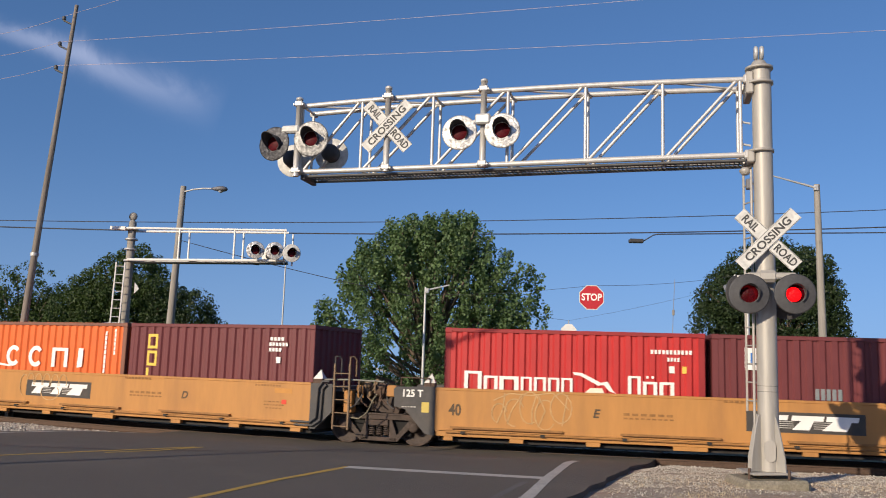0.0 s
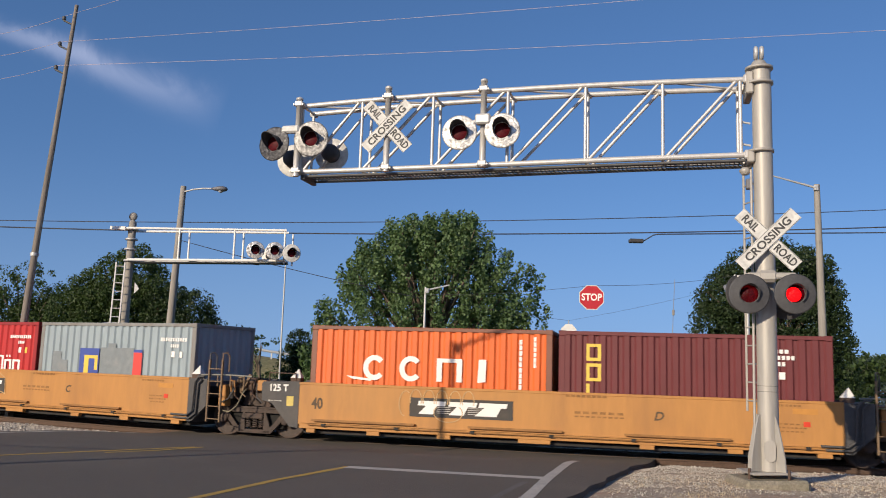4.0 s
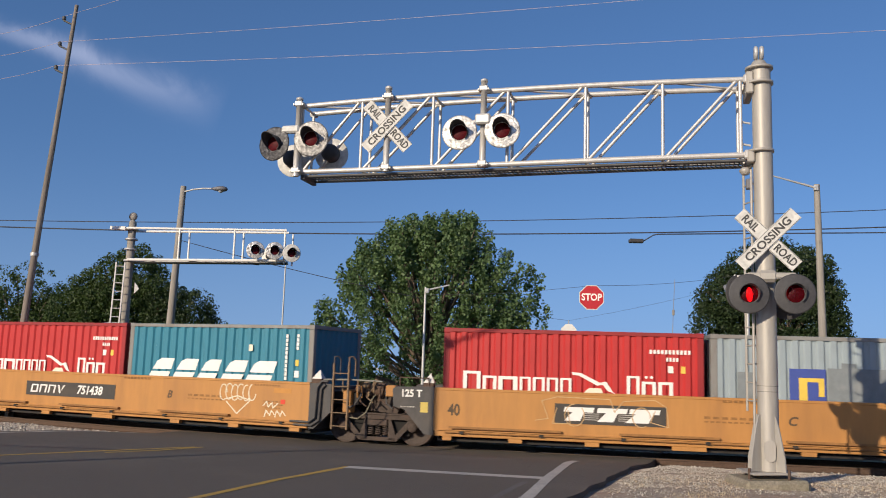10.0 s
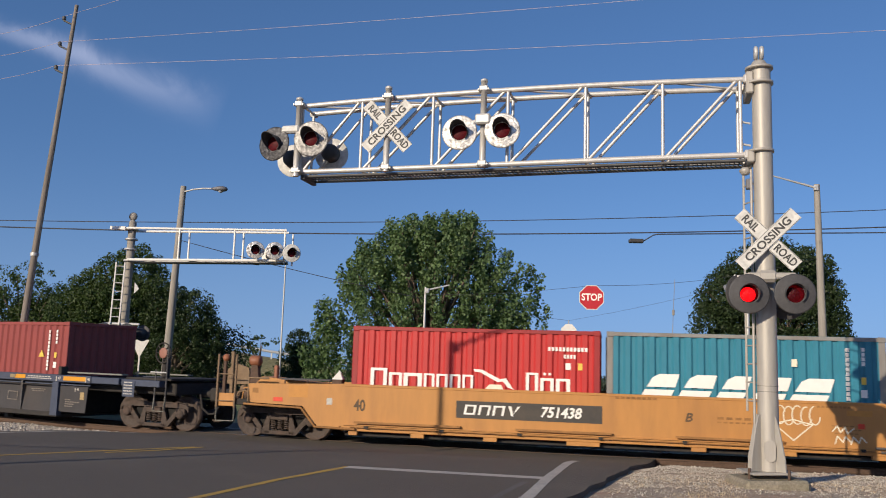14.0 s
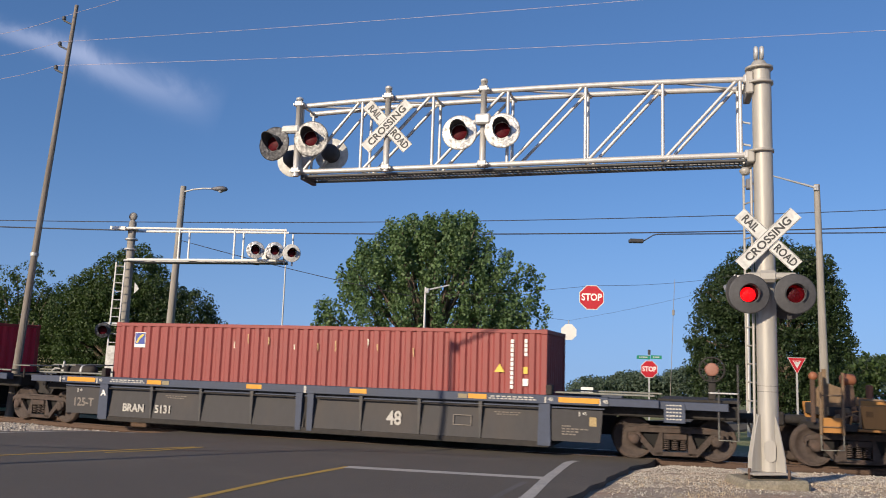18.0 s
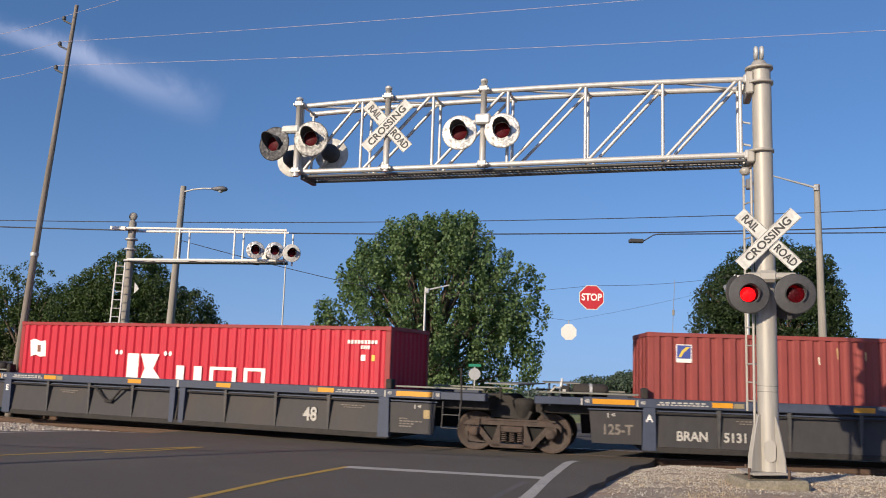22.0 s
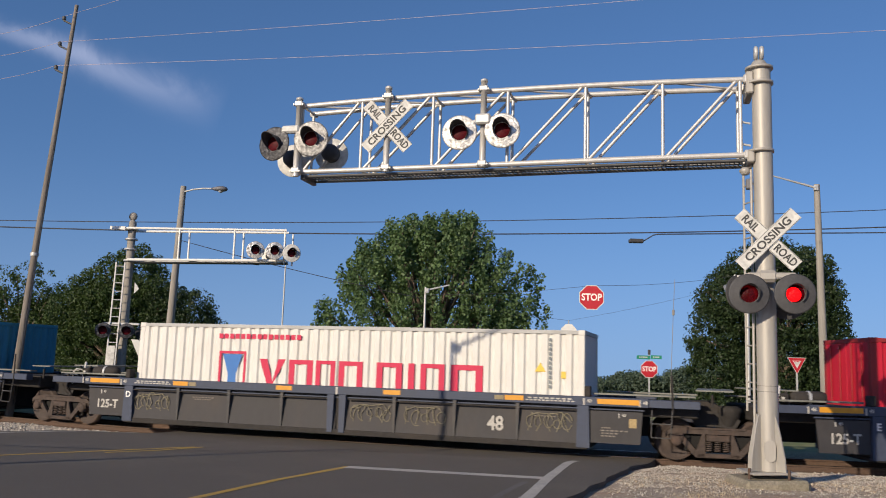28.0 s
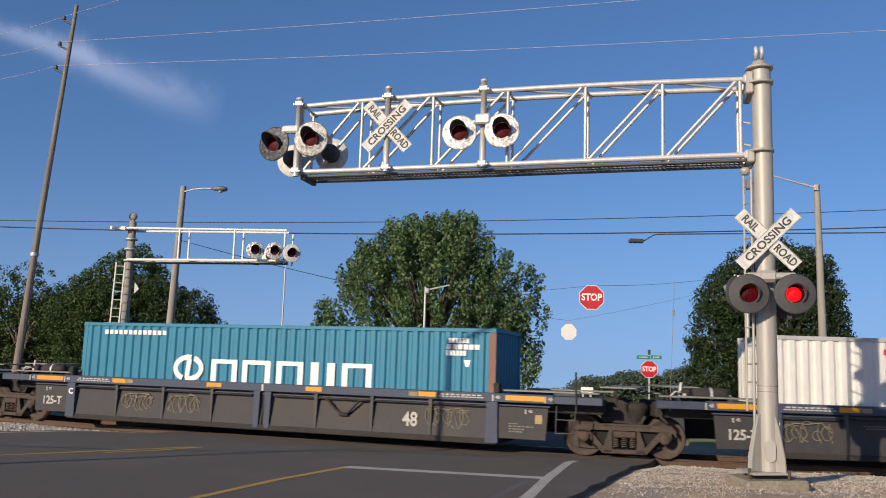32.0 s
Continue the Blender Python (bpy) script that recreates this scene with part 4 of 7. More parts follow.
    for dx in (0.66, 1.08):      # hooped tops of the ladder
        part("ladder_hoop", Shape().path([(xr + dx, y0 + 0.02, 1.78), (xr + dx, y0 + 0.02, 1.96), (xr + dx + 0.06, y0 + 0.10, 1.98), (xr + dx + 0.10, y0 + 0.16, 1.90), (xr + dx + 0.10, y0 + 0.16, 1.50)], 0.018, 6), CAR_GREY if dx < 1 else LADDER_TAN, ob)
    part("white_hose", Shape().path([(xr + 1.10, y0 + 0.10, 0.52), (xr + 1.35, y0 + 0.06, 0.50), (xr + 1.55, y0 + 0.10, 0.66), (xr + 1.68, y0 + 0.15, 0.98), (xr + 1.74, y0 + 0.22, 1.10)], 0.016, 6), SCRAWL_GREY, ob, "pale curved air hose")

    # left-hand end
    xl = -6.28
    if not left_end:
        hood = [(xl, 0.20), (xl - 0.22, 0.22), (xl - 0.72, 0.78), (xl - 0.98, 0.84), (xl - 1.0, 1.24), (xl - 0.95, 1.30), (xl, 1.33)]
        for y in (y0 - 0.01, -y0 - 0.09):
            part("end_hood", Shape().prism(hood, y, y + 0.10), CAR_GREY, ob, "dark grey end sheet")
        letters("lettering", "125 T", 0.235, INK_WHITE, ob, face(xl - 0.55, 1.15, y0 - 0.014), 0.92)
        part("sticker", Shape().box(xl - 0.32, xl - 0.14, y0 - 0.016, y0 - 0.011, 0.72, 0.96), CHECK_YELLOW, ob, "yellow consolidated stencil label")
        bars("small_stencil", xl - 0.62, 0.84, 0.36, 0.025, PALE, ob, 5, y0 - 0.012)
        part("end_beam", Shape().box(xl - 1.05, xl - 0.05, -1.1, 1.1, 0.82, 1.15, 0.03), CAR_DARK, ob)
        part("top_grab", Shape().path([(xl - 0.85, y0 + 0.1, 1.32), (xl - 0.85, y0 + 0.1, 1.52), (xl - 0.15, y0 + 0.1, 1.52), (xl - 0.15, y0 + 0.1, 1.32)], 0.02), RUST, ob)
        part("yellow_casting", Shape().box(xl - 1.22, xl - 0.98, y0 + 0.2, y0 + 0.5, 1.05, 1.32, 0.02), TTX_YELLOW, ob)
        guide_cone(ob, xl - 0.16, RUST)
    else:
        deck = [(xl, 0.20), (xl - 0.55, 0.24), (xl - 0.98, 0.74), (xl - 2.35, 0.78), (xl - 2.42, 1.24), (xl, 1.31)]
        for y in (y0, -y0 - 0.1):
            part("end_sheet", Shape().prism(deck, y, y + 0.10), TTX_YELLOW, ob)
        part("running_step", Shape().path([(xl - 2.5, y0 - 0.05, 0.74), (xl - 1.0, y0 - 0.05, 0.70), (xl - 0.62, y0 - 0.05, 0.26), (xl + 0.4, y0 - 0.05, 0.24)], 0.03), FAINT_STENCIL, ob)
        part("end_deck", Shape().box(xl - 2.4, xl - 0.02, y0 + 0.1, -y0 - 0.1, 0.95, 1.22, 0.02), CAR_DARK, ob)
        part("sill_step", Shape().box(xl - 3.15, xl - 2.35, y0 + 0.05, -y0 - 0.05, 0.70, 0.86, 0.02), CAR_DARK, ob)
        ladder(ob, xl - 3.26, xl - 2.78, y0 + 0.02, 0.62, 1.95, 2, LADDER_TAN, "end_ladder")
        part("step_plate", Shape().box(xl - 3.26, xl - 2.78, y0 + 0.045, y0 + 0.07, 0.66, 0.98, 0.006), TTX_YELLOW, ob)
        part("stirrup", Shape().path([(xl - 3.26, y0 + 0.02, 0.62), (xl - 3.26, y0 + 0.02, 0.30), (xl - 2.78, y0 + 0.02, 0.30), (xl - 2.78, y0 + 0.02, 0.62)], 0.016), DECK, ob)
        part("hand_brake", Shape().box(xl - 1.98, xl - 1.88, y0 + 0.5, y0 + 0.66, 1.22, 1.70, 0.02), C_ORANGE_RUST, ob, "rusty orange hand brake housing")
        part("brake_drum", Shape().lathe([(0.03, -0.15), (0.11, -0.14), (0.135, -0.10), (0.135, 0.10), (0.11, 0.14), (0.03, 0.15)], 16, (xl - 2.46, y0 + 0.45, 1.80), "x"), C_ORANGE_RUST, ob, "rusty orange brake drum")
        part("drum_stand", Shape().prism([(xl - 2.60, 1.22), (xl - 2.32, 1.22), (xl - 2.38, 1.70), (xl - 2.54, 1.70)], y0 + 0.38, y0 + 0.52), RUST, ob)
        part("hand_wheel_box", Shape().lathe([(0.03, -0.08), (0.08, -0.06), (0.10, 0.0), (0.08, 0.06), (0.03, 0.08)], 14, (xl - 3.24, y0 + 0.40, 1.86), "y"), C_ORANGE_RUST, ob)
        part("tall_post", Shape().box(xl - 3.07, xl - 2.99, y0 + 0.30, y0 + 0.38, 0.86, 2.02, 0.01), LADDER_TAN, ob)
        part("tall_post", Shape().box(xl - 3.30, xl - 3.22, y0 + 0.36, y0 + 0.44, 0.86, 1.80, 0.01), RUST, ob)
        part("gusset_plate", Shape().prism([(xl - 3.22, 1.20), (xl - 3.20, 1.58), (xl - 2.95, 1.72), (xl - 2.62, 1.62), (xl - 2.56, 1.20)], y0 + 0.42, y0 + 0.50), LADDER_TAN, ob, "tan rusty gusset plate")
        part("deck_plate", Shape().prism([(xl - 2.35, 1.24), (xl - 2.2, 1.42), (xl - 1.6, 1.36), (xl - 0.6, 1.29), (xl - 0.6, 1.23)], y0 + 0.3, y0 + 1.2), TTX_YELLOW, ob)
        for k, (dx, z) in enumerate(((-2.48, 0.98), (-2.62, 1.10), (-2.40, 1.14), (-2.75, 0.96))):
            part("valve", Shape().lathe([(0.03, -0.08), (0.085, -0.06), (0.10, 0.0), (0.085, 0.06), (0.03, 0.08)], 12, (xl + dx, y0 + 0.12 + 0.06 * k, z), "y"), LADDER_TAN if k % 2 else RUST, ob)
        for k in range(4):
            part("valve_pipe", Shape().path([(xl - 2.85 + 0.12 * k, y0 + 0.08, 0.82), (xl - 2.80 + 0.12 * k, y0 + 0.06, 0.98 + 0.07 * k), (xl - 2.55 + 0.10 * k, y0 + 0.06, 1.06 + 0.05 * k), (xl - 2.30, y0 + 0.08, 1.0 + 0.06 * k)], 0.02, 6), (LADDER_TAN, RUST, TTX_YELLOW, CAR_DARK)[k], ob)
        part("equipment_frame", Shape().path([(xl - 2.42, y0 + 0.02, 0.80), (xl - 2.42, y0 + 0.02, 1.38), (xl - 1.9, y0 + 0.02, 1.38)], 0.028, 6), LADDER_TAN, ob)
        part("walk_grating", Shape().box(xl - 1.6, xl - 0.3, y0 + 0.05, y0 + 0.5, 1.36, 1.40), CAR_GREY, ob)
        for k in (-1.5, -0.9, -0.35):
            part("walk_post", Shape().tube((xl + k, y0 + 0.1, 1.25), (xl + k, y0 + 0.1, 1.37), 0.02), RUST, ob)
        part("valve", Shape().box(xl - 2.75, xl - 2.5, y0 + 0.2, y0 + 0.5, 0.85, 1.15, 0.03), RUST, ob)
        part("coupler", Shape().path([(xl - 3.0, 0, 0.86), (xl - 3.55, 0, 0.86)], 0.11), CAR_DARK, ob)
        part("coupler_head", Shape().box(xl - 3.85, xl - 3.5, -0.16, 0.16, 0.70, 1.02, 0.04), CAR_DARK, ob)
        part("red_sticker", Shape().box(xl - 1.75, xl - 1.5, y0 - 0.006, y0 - 0.002, 0.83, 0.93), CHECK_RED, ob)
        part("orange_patch", Shape().box(xl - 1.35, xl - 0.85, y0 - 0.005, y0 - 0.001, 0.95, 1.24), FRESH_YELLOW, ob)
        part("panel_outline", Shape().box(xl - 2.3, xl - 2.15, y0 - 0.005, y0 - 0.001, 1.02, 1.14), FAINT_STENCIL, ob)
        part("label_patch", Shape().box(xl - 0.36, xl - 0.22, y0 - 0.005, y0 - 0.001, 0.80, 0.96), PALE, ob)
        guide_cone(ob, xl - 0.16, RUST)

    letters("lettering", "40", 0.37, DARK_STENCIL, ob, face(-5.80, 0.80, y0 - 0.004), 0.78)
    letters("lettering", letter, 0.27, DARK_STENCIL, ob, face(letter_x, 0.84, y0 - 0.004), 1.05, shear=0.25)
    bars("stencil_line", letter_x + 1.2 if letter in "EB" else letter_x - 1.3, 0.86, 1.15, 0.055, FAINT_STENCIL, ob, 6, y0 - 0.003)
    bars("stencil_line", letter_x + 1.2 if letter in "EB" else letter_x - 1.3, 0.77, 1.15, 0.035, FAINT_STENCIL, ob, 9, y0 - 0.003)
    bars("stencil_line", 5.2, 0.80, 0.62, 0.03, FAINT_STENCIL, ob, 5, y0 - 0.003)
    bars("stencil_line", 5.2, 0.72, 0.62, 0.03, FAINT_STENCIL, ob, 7, y0 - 0.003)
    bars("stencil_line", 5.2, 0.64, 0.5, 0.03, FAINT_STENCIL, ob, 5, y0 - 0.003)
    bars("stencil_line", 0.75, 1.235, 0.95, 0.05, FAINT_STENCIL, ob, 8, y0 - 0.016)
    bars("stencil_line", 5.0, 1.20, 0.8, 0.045, FAINT_STENCIL, ob, 9, y0 - 0.003)
    part("red_sticker", Shape().box(5.42, 5.56, y0 - 0.006, y0 - 0.002, 0.75, 0.86), CHECK_RED, ob)
    part("orange_patch", Shape().box(5.2, 5.72, y0 - 0.005, y0 - 0.001, 1.02, 1.14), FRESH_YELLOW, ob, "repainted orange patch")
    MOVERS.append((ob, u + 6.14, unit_pose))
    return ob


def maker_panel(parent, x0, x1):
    """Dark panel with the owner's mark as plain pale shapes."""
    y = FRONT
    p = part("maker_panel", Shape().box(x0, x1, y - 0.005, y - 0.001, 0.60, 1.05), INK_BLACK, parent, "black panel with a pale slanted mark")
    w = x1 - x0
    lean = 0.05
    for a, b, stem in ((0.08, 0.36, 0.09), (0.38, 0.66, 0.09), (0.67, 0.95, 0.13)):      # a cap over a leaning stem
        mid = x0 + w * (a + b) / 2 - 0.06
        sh = Shape().prism([(x0 + w * a, 0.87), (x0 + w * b - 0.03, 0.87), (x0 + w * b, 0.98), (x0 + w * a + 0.03, 0.98)], y - 0.009, y - 0.006)
        sh.prism([(mid - w * stem - lean, 0.67), (mid + w * stem * 0.6 - lean, 0.67), (mid + w * stem * 0.6 + lean, 0.87), (mid - w * stem * 0.6 + lean, 0.87)], y - 0.009, y - 0.006)
        part("mark_block", sh, INK_WHITE, p)
    s = Shape()
    for i in range(4):
        for a, b in ((0.27, 0.40), (0.57, 0.72)):
            s.box(x0 + w * a, x0 + w * b, y - 0.0085, y - 0.0055, 0.70 + i * 0.045, 0.715 + i * 0.045)
    part("mark_stripe", s, PALE, p)


def graffiti(parent, x, z, seed, mat, scale=1.0, y=FRONT - 0.011):
    """A sprayed scrawl of loops and strokes."""
    rnd = random.Random(seed)
    lines = []
    for k in range(5):
        cx = x + (k - 2) * 0.34 * scale
        r = rnd.uniform(0.14, 0.24) * scale
        lines.append(arc(cx, z + rnd.uniform(-0.1, 0.1) * scale, r, r * rnd.uniform(1.0, 1.7), rnd.uniform(0, 90), rnd.uniform(250, 400)))
        lines.append([(cx + rnd.uniform(-.2, .2) * scale, z - 0.3 * scale), (cx + rnd.uniform(-.1, .1) * scale, z), (cx + rnd.uniform(-.2, .2) * scale, z + 0.36 * scale)])
    lines.append([(x - 0.8 * scale, z + 0.2 * scale), (x - 0.45 * scale, z + 0.36 * scale), (x, z + 0.33 * scale), (x + 0.5 * scale, z + 0.4 * scale), (x + 0.85 * scale, z + 0.05 * scale)])
    line_work("graffiti", lines, 0.022 * scale ** 0.5, mat, parent, y, "pale sprayed scrawl")


def grey_car(u, letter, left_end="shared", right_end="shared", marks=()):
    """One well of an articulated grey car with a blue top sill and ribbed sides."""
    ob = thing("well_car", Matrix(), "grey ribbed well car with a faded blue sill and reflectors", "rail car", "grey well cars")
    y0 = FRONT
    for y, sg in ((y0, 1), (-y0, -1)):
        a, b = sorted((y, y + sg * 0.26))
        part("top_sill", Shape().box(-7.55, 7.55, a, b, 1.035, 1.235, 0.012), BLUE_SILL, ob)
        a, b = sorted((y + sg * 0.07, y + sg * 0.10))
        part("stringer", Shape().box(-7.45, 7.45, a, b, 0.955, 0.985), BLUE_SILL, ob)
        part("bottom_chord", Shape().box(-6.2, 6.2, min(y + sg * 0.02, y + sg * 0.2), max(y + sg * 0.02, y + sg * 0.2), 0.06, 0.19, 0.012), CAR_DARK, ob)
        for i in range(8):
            xa, xb = -6.1 + i * 1.525 + 0.03, -6.1 + (i + 1) * 1.525 - 0.03
            sh = Shape()
            ya, yb = y + sg * 0.16, y + sg * 0.05
            sh.add([(xa, ya, 1.03), (xb, ya, 1.03), (xb, yb, 0.19), (xa, yb, 0.19), (xa, ya + sg * 0.02, 1.03), (xb, ya + sg * 0.02, 1.03), (xb, yb + sg * 0.02, 0.19), (xa, yb + sg * 0.02, 0.19)],
                   [(0, 1, 2, 3), (7, 6, 5, 4), (0, 3, 7, 4), (1, 5, 6, 2)])
            part("side_panel", sh, WELL_PANEL, ob)
        for i in range(1, 8):
            if i == 4:
                continue
            x = -6.1 + i * 1.525
            rib = Shape()
            yf0, yf1 = (y + sg * 0.01, y + sg * 0.06)
            rib.add([(x - 0.045, yf0, 1.03), (x + 0.045, yf0, 1.03), (x + 0.02, y + sg * 0.03, 0.19), (x - 0.02, y + sg * 0.03, 0.19),
                     (x - 0.045, y + sg * 0.18, 1.03), (x + 0.045, y + sg * 0.18, 1.03), (x + 0.02, y + sg * 0.08, 0.19), (x - 0.02, y + sg * 0.08, 0.19)],
                    [(0, 1, 2, 3), (7, 6, 5, 4), (0, 3, 7, 4), (1, 5, 6, 2), (0, 4, 5, 1), (3, 2, 6, 7)])
            part("rib", rib, CAR_GREY, ob)
        part("web_plate", Shape().box(-0.12, 0.12, min(y + sg * 0.10, y + sg * 0.14), max(y + sg * 0.10, y + sg * 0.14), 0.15, 1.03), CAR_DARK, ob)
        for x in (-0.16, 0.16):
            part("centre_post", Shape().prism([(x - 0.09, 1.035), (x + 0.09, 1.035), (x + 0.07, 0.12), (x - 0.07, 0.12)], min(y, y + sg * 0.12), max(y, y + sg * 0.12)), BLUE_SILL, ob)
        for x in (-6.1, 6.1):
            part("corner_post", Shape().prism([(x - 0.13, 1.035), (x + 0.13, 1.035), (x + 0.15, 0.10), (x - 0.15, 0.10)], min(y - sg * 0.01, y + sg * 0.14), max(y - sg * 0.01, y + sg * 0.14)), BLUE_SILL, ob)
        for sx in (-1, 1):
            xa, xb = sorted((sx * 6.26, sx * 7.42))
            sh = Shape()
            sh.prism([(xa, 0.93), (xb, 0.93), (xb - (0.06 if sx > 0 else 0), 0.22), (xa + (0.06 if sx < 0 else 0), 0.22)], min(y + sg * 0.05, y + sg * 0.09), max(y + sg * 0.05, y + sg * 0.09))
            part("end_panel", sh, WELL_PANEL, ob)
            part("deck_edge", Shape().box(*sorted((sx * 6.3, sx * 8.55)), min(y + sg * 0.2, y + sg * 0.42), max(y + sg * 0.2, y + sg * 0.42), 1.285, 1.325, 0.006), DECK, ob)
    part("well_floor", Shape().box(-6.2, 6.2, -1.3, 1.3, 0.05, 0.13, 0.01), CAR_DARK, ob)
    for sx in (-1, 1):
        part("bulkhead", Shape().box(*sorted((sx * 6.16, sx * 6.22)), -1.3, 1.3, 0.15, 1.20), CAR_DARK, ob)
        part("end_frame", Shape().box(*sorted((sx * 6.3, sx * (8.6 if (right_end if sx > 0 else left_end) == "shared" else 10.3))), -1.0, 1.0, 0.82, 1.16, 0.03), CAR_DARK, ob)
        part("corner_guide", Shape().box(*sorted((sx * 6.12, sx * 6.26)), y0 + 0.02, y0 + 0.26, 1.235, 1.47, 0.02), CAR_DARK, ob)
        part("blue_end", Shape().box(*sorted((sx * 7.55, sx * 8.65)), y0 + 0.02, y0 + 0.24, 1.045, 1.215, 0.01), BLUE_SILL, ob)
    # reflectors and stencils on the near sill
    for sx in (-1, 1):
        for x in (1.46, 4.50):
            part("reflector", Shape().box(sx * x - 0.225, sx * x + 0.225, y0 - 0.008, y0 - 0.002, 1.09, 1.20), REFLECTOR, ob)
        part("faded_reflector", Shape().box(sx * 4.14 - 0.11, sx * 4.14 + 0.11, y0 - 0.008, y0 - 0.002, 1.09, 1.19), FADED, ob, "old faded reflector")
        part("reflector", Shape().box(*sorted((sx * 6.42, sx * 7.36)), y0 - 0.008, y0 - 0.002, 1.085, 1.20), REFLECTOR, ob, "long amber reflector strip")
        bars("sill_stencil", sx * 5.35, 1.165, 1.05, 0.032, PALE, ob, 8, y0 - 0.005)
        bars("sill_stencil", sx * 5.35, 1.115, 1.15, 0.028, PALE, ob, 12, y0 - 0.005)
        letters("lettering", "40", 0.11, PALE, ob, face(sx * 6.24, 1.14, y0 - 0.006), 1.0)
        letters("lettering", "48", 0.11, PALE, ob, face(sx * 7.48, 1.14, y0 - 0.006), 1.0)
        part("sill_tick", Shape().box(sx * 6.24 - 0.14, sx * 6.24 - 0.10, y0 - 0.008, y0 - 0.004, 1.05, 1.20), PALE, ob)
        part("sill_tick", Shape().box(sx * 7.48 - 0.14, sx * 7.48 - 0.10, y0 - 0.008, y0 - 0.004, 1.05, 1.20), PALE, ob)
        for z, w in ((0.80, 0.66), (0.75, 0.52)):
            bars("small_stencil", 5.22 if sx > 0 else -3.85, z, w, 0.024, GHOST, ob, 7, y0 + 0.113 - (0.80 - z) * 0.13)
        letters("lettering", "45", 0.09, PALE, ob, face(sx * 6.95 + 0.06, 0.85, y0 + 0.046), 1.0)
        part("sill_tick", Shape().box(sx * 6.95 - 0.07, sx * 6.95 - 0.04, y0 + 0.042, y0 + 0.047, 0.79, 0.89), PALE, ob)
        # pipe along the ribs
        part("air_pipe", Shape().tube((sx * 0.3, y0 + 0.03, 0.93), (sx * 6.0, y0 + 0.03, 0.93), 0.018, n=6), CAR_DARK, ob)
    part("sill_tick", Shape().box(-0.03, 0.03, y0 - 0.008, y0 - 0.002, 1.04, 1.22), PALE, ob)
    letters("lettering", letter, 0.22, INK_WHITE, ob, face(-6.1, 0.80, y0 - 0.014), 1.0)
    letters("lettering", "125-T", 0.31, GHOST if letter in "A" else PALE, ob, face(-6.80, 0.52, y0 + 0.046), 0.92)
    letters("lettering", "48", 0.46, PALE, ob, face(2.40 if letter == "A" else 4.05, 0.52, y0 + 0.062), 0.84)
    for i, (z, w) in enumerate(((0.56, 0.22), (0.50, 0.62), (0.44, 0.40), (0.38, 0.34))):
        bars("small_stencil", 6.50 + w / 2, z, w, 0.028, GHOST, ob, 3 + 2 * (i == 1) + 1, y0 + 0.046)
    part("label_plate", Shape().box(7.12, 7.28, y0 + 0.042, y0 + 0.047, 0.58, 0.78), LABEL_TAN, ob)
    if letter in "EC":     # a bent brake pipe on one panel
        dx = 0.0 if letter == "E" else 4.62
        part("bent_pipe", Shape().path([(dx + a, y0 + b, c) for a, b, c in ((-2.98, 0.02, 0.95), (-2.80, 0.0, 0.93), (-2.52, 0.02, 0.66), (-2.34, 0.02, 0.58), (-2.18, 0.02, 0.62), (-1.88, 0.0, 0.93), (-1.6, 0.02, 0.95))], 0.03, 8), CAR_DARK, ob)
        part("pipe_clamp", Shape().box(dx - 2.46, dx - 2.20, y0 + 0.0, y0 + 0.06, 0.53, 0.60, 0.01), CAR_DARK, ob)
    if left_end == "shared":
        part("hose_cluster", Shape().path([(-8.55, y0 + 0.5, 1.25), (-8.45, y0 + 0.45, 1.05), (-8.50, y0 + 0.42, 0.85), (-8.35, y0 + 0.45, 0.70)], 0.04, 8), CAR_DARK, ob)
        part("bridge_plate", Shape().box(-8.4, -7.6, y0 + 0.55, -y0 - 0.55, 1.50, 1.53), DECK, ob)
        for x in (-8.3, -7.7):
            part("bridge_post", Shape().tube((x, y0 + 0.7, 1.1), (x, y0 + 0.7, 1.51), 0.025), CAR_DARK, ob)
    if right_end == "shared":
        part("stirrup_ladder", Shape().path([(7.62, y0 + 0.02, 1.0), (7.60, y0 + 0.0, 0.40), (8.02, y0 + 0.0, 0.40), (8.06, y0 + 0.02, 1.0)], 0.017, 6).tube((7.61, y0 + 0.01, 0.70), (8.04, y0 + 0.01, 0.70), 0.014, n=6), CAR_GREY, ob)
        part("grab_post", Shape().tube((8.07, y0 + 0.02, 0.95), (8.05, y0 + 0.02, 1.78), 0.022), CAR_DARK, ob)
        part("centre_casting", Shape().prism([(8.3, 1.2), (8.9, 1.2), (9.5, 0.80), (9.4, 0.62), (8.5, 0.66)], -0.5, 0.5), CAR_DARK, ob)
        part("bridge_plate", Shape().box(8.55, 9.35, y0 + 0.25, -y0 - 0.25, 1.44, 1.47), DECK, ob)
        part("centre_bowl", Shape().lathe([(0.12, 0.66), (0.20, 0.78), (0.28, 1.02), (0.30, 1.12), (0.18, 1.18)], 18, (9.25, -0.35, -0.06)), CAR_DARK, ob, "dark cast bowl over the truck")
        part("bridge_post", Shape().tube((8.9, y0 + 0.4, 1.1), (8.9, y0 + 0.4, 1.37), 0.03), CAR_DARK, ob)
    else:
        # the outer end: decks, hand brake wheel, coupler
        part("blue_end", Shape().box(8.65, 10.1, y0 + 0.1, y0 + 0.32, 1.03, 1.20, 0.01), BLUE_SILL, ob)
        part("data_plate", Shape().box(8.75, 9.2, y0 + 0.08, y0 + 0.1, 0.74, 1.17, 0.005), BLUE_SILL, ob, "blue data plate with pale stencilled lines")
        for i in range(5):
            bars("small_stencil", 8.97, 1.12 - i * 0.075, 0.34, 0.03, PALE, ob, 5, y0 + 0.074)
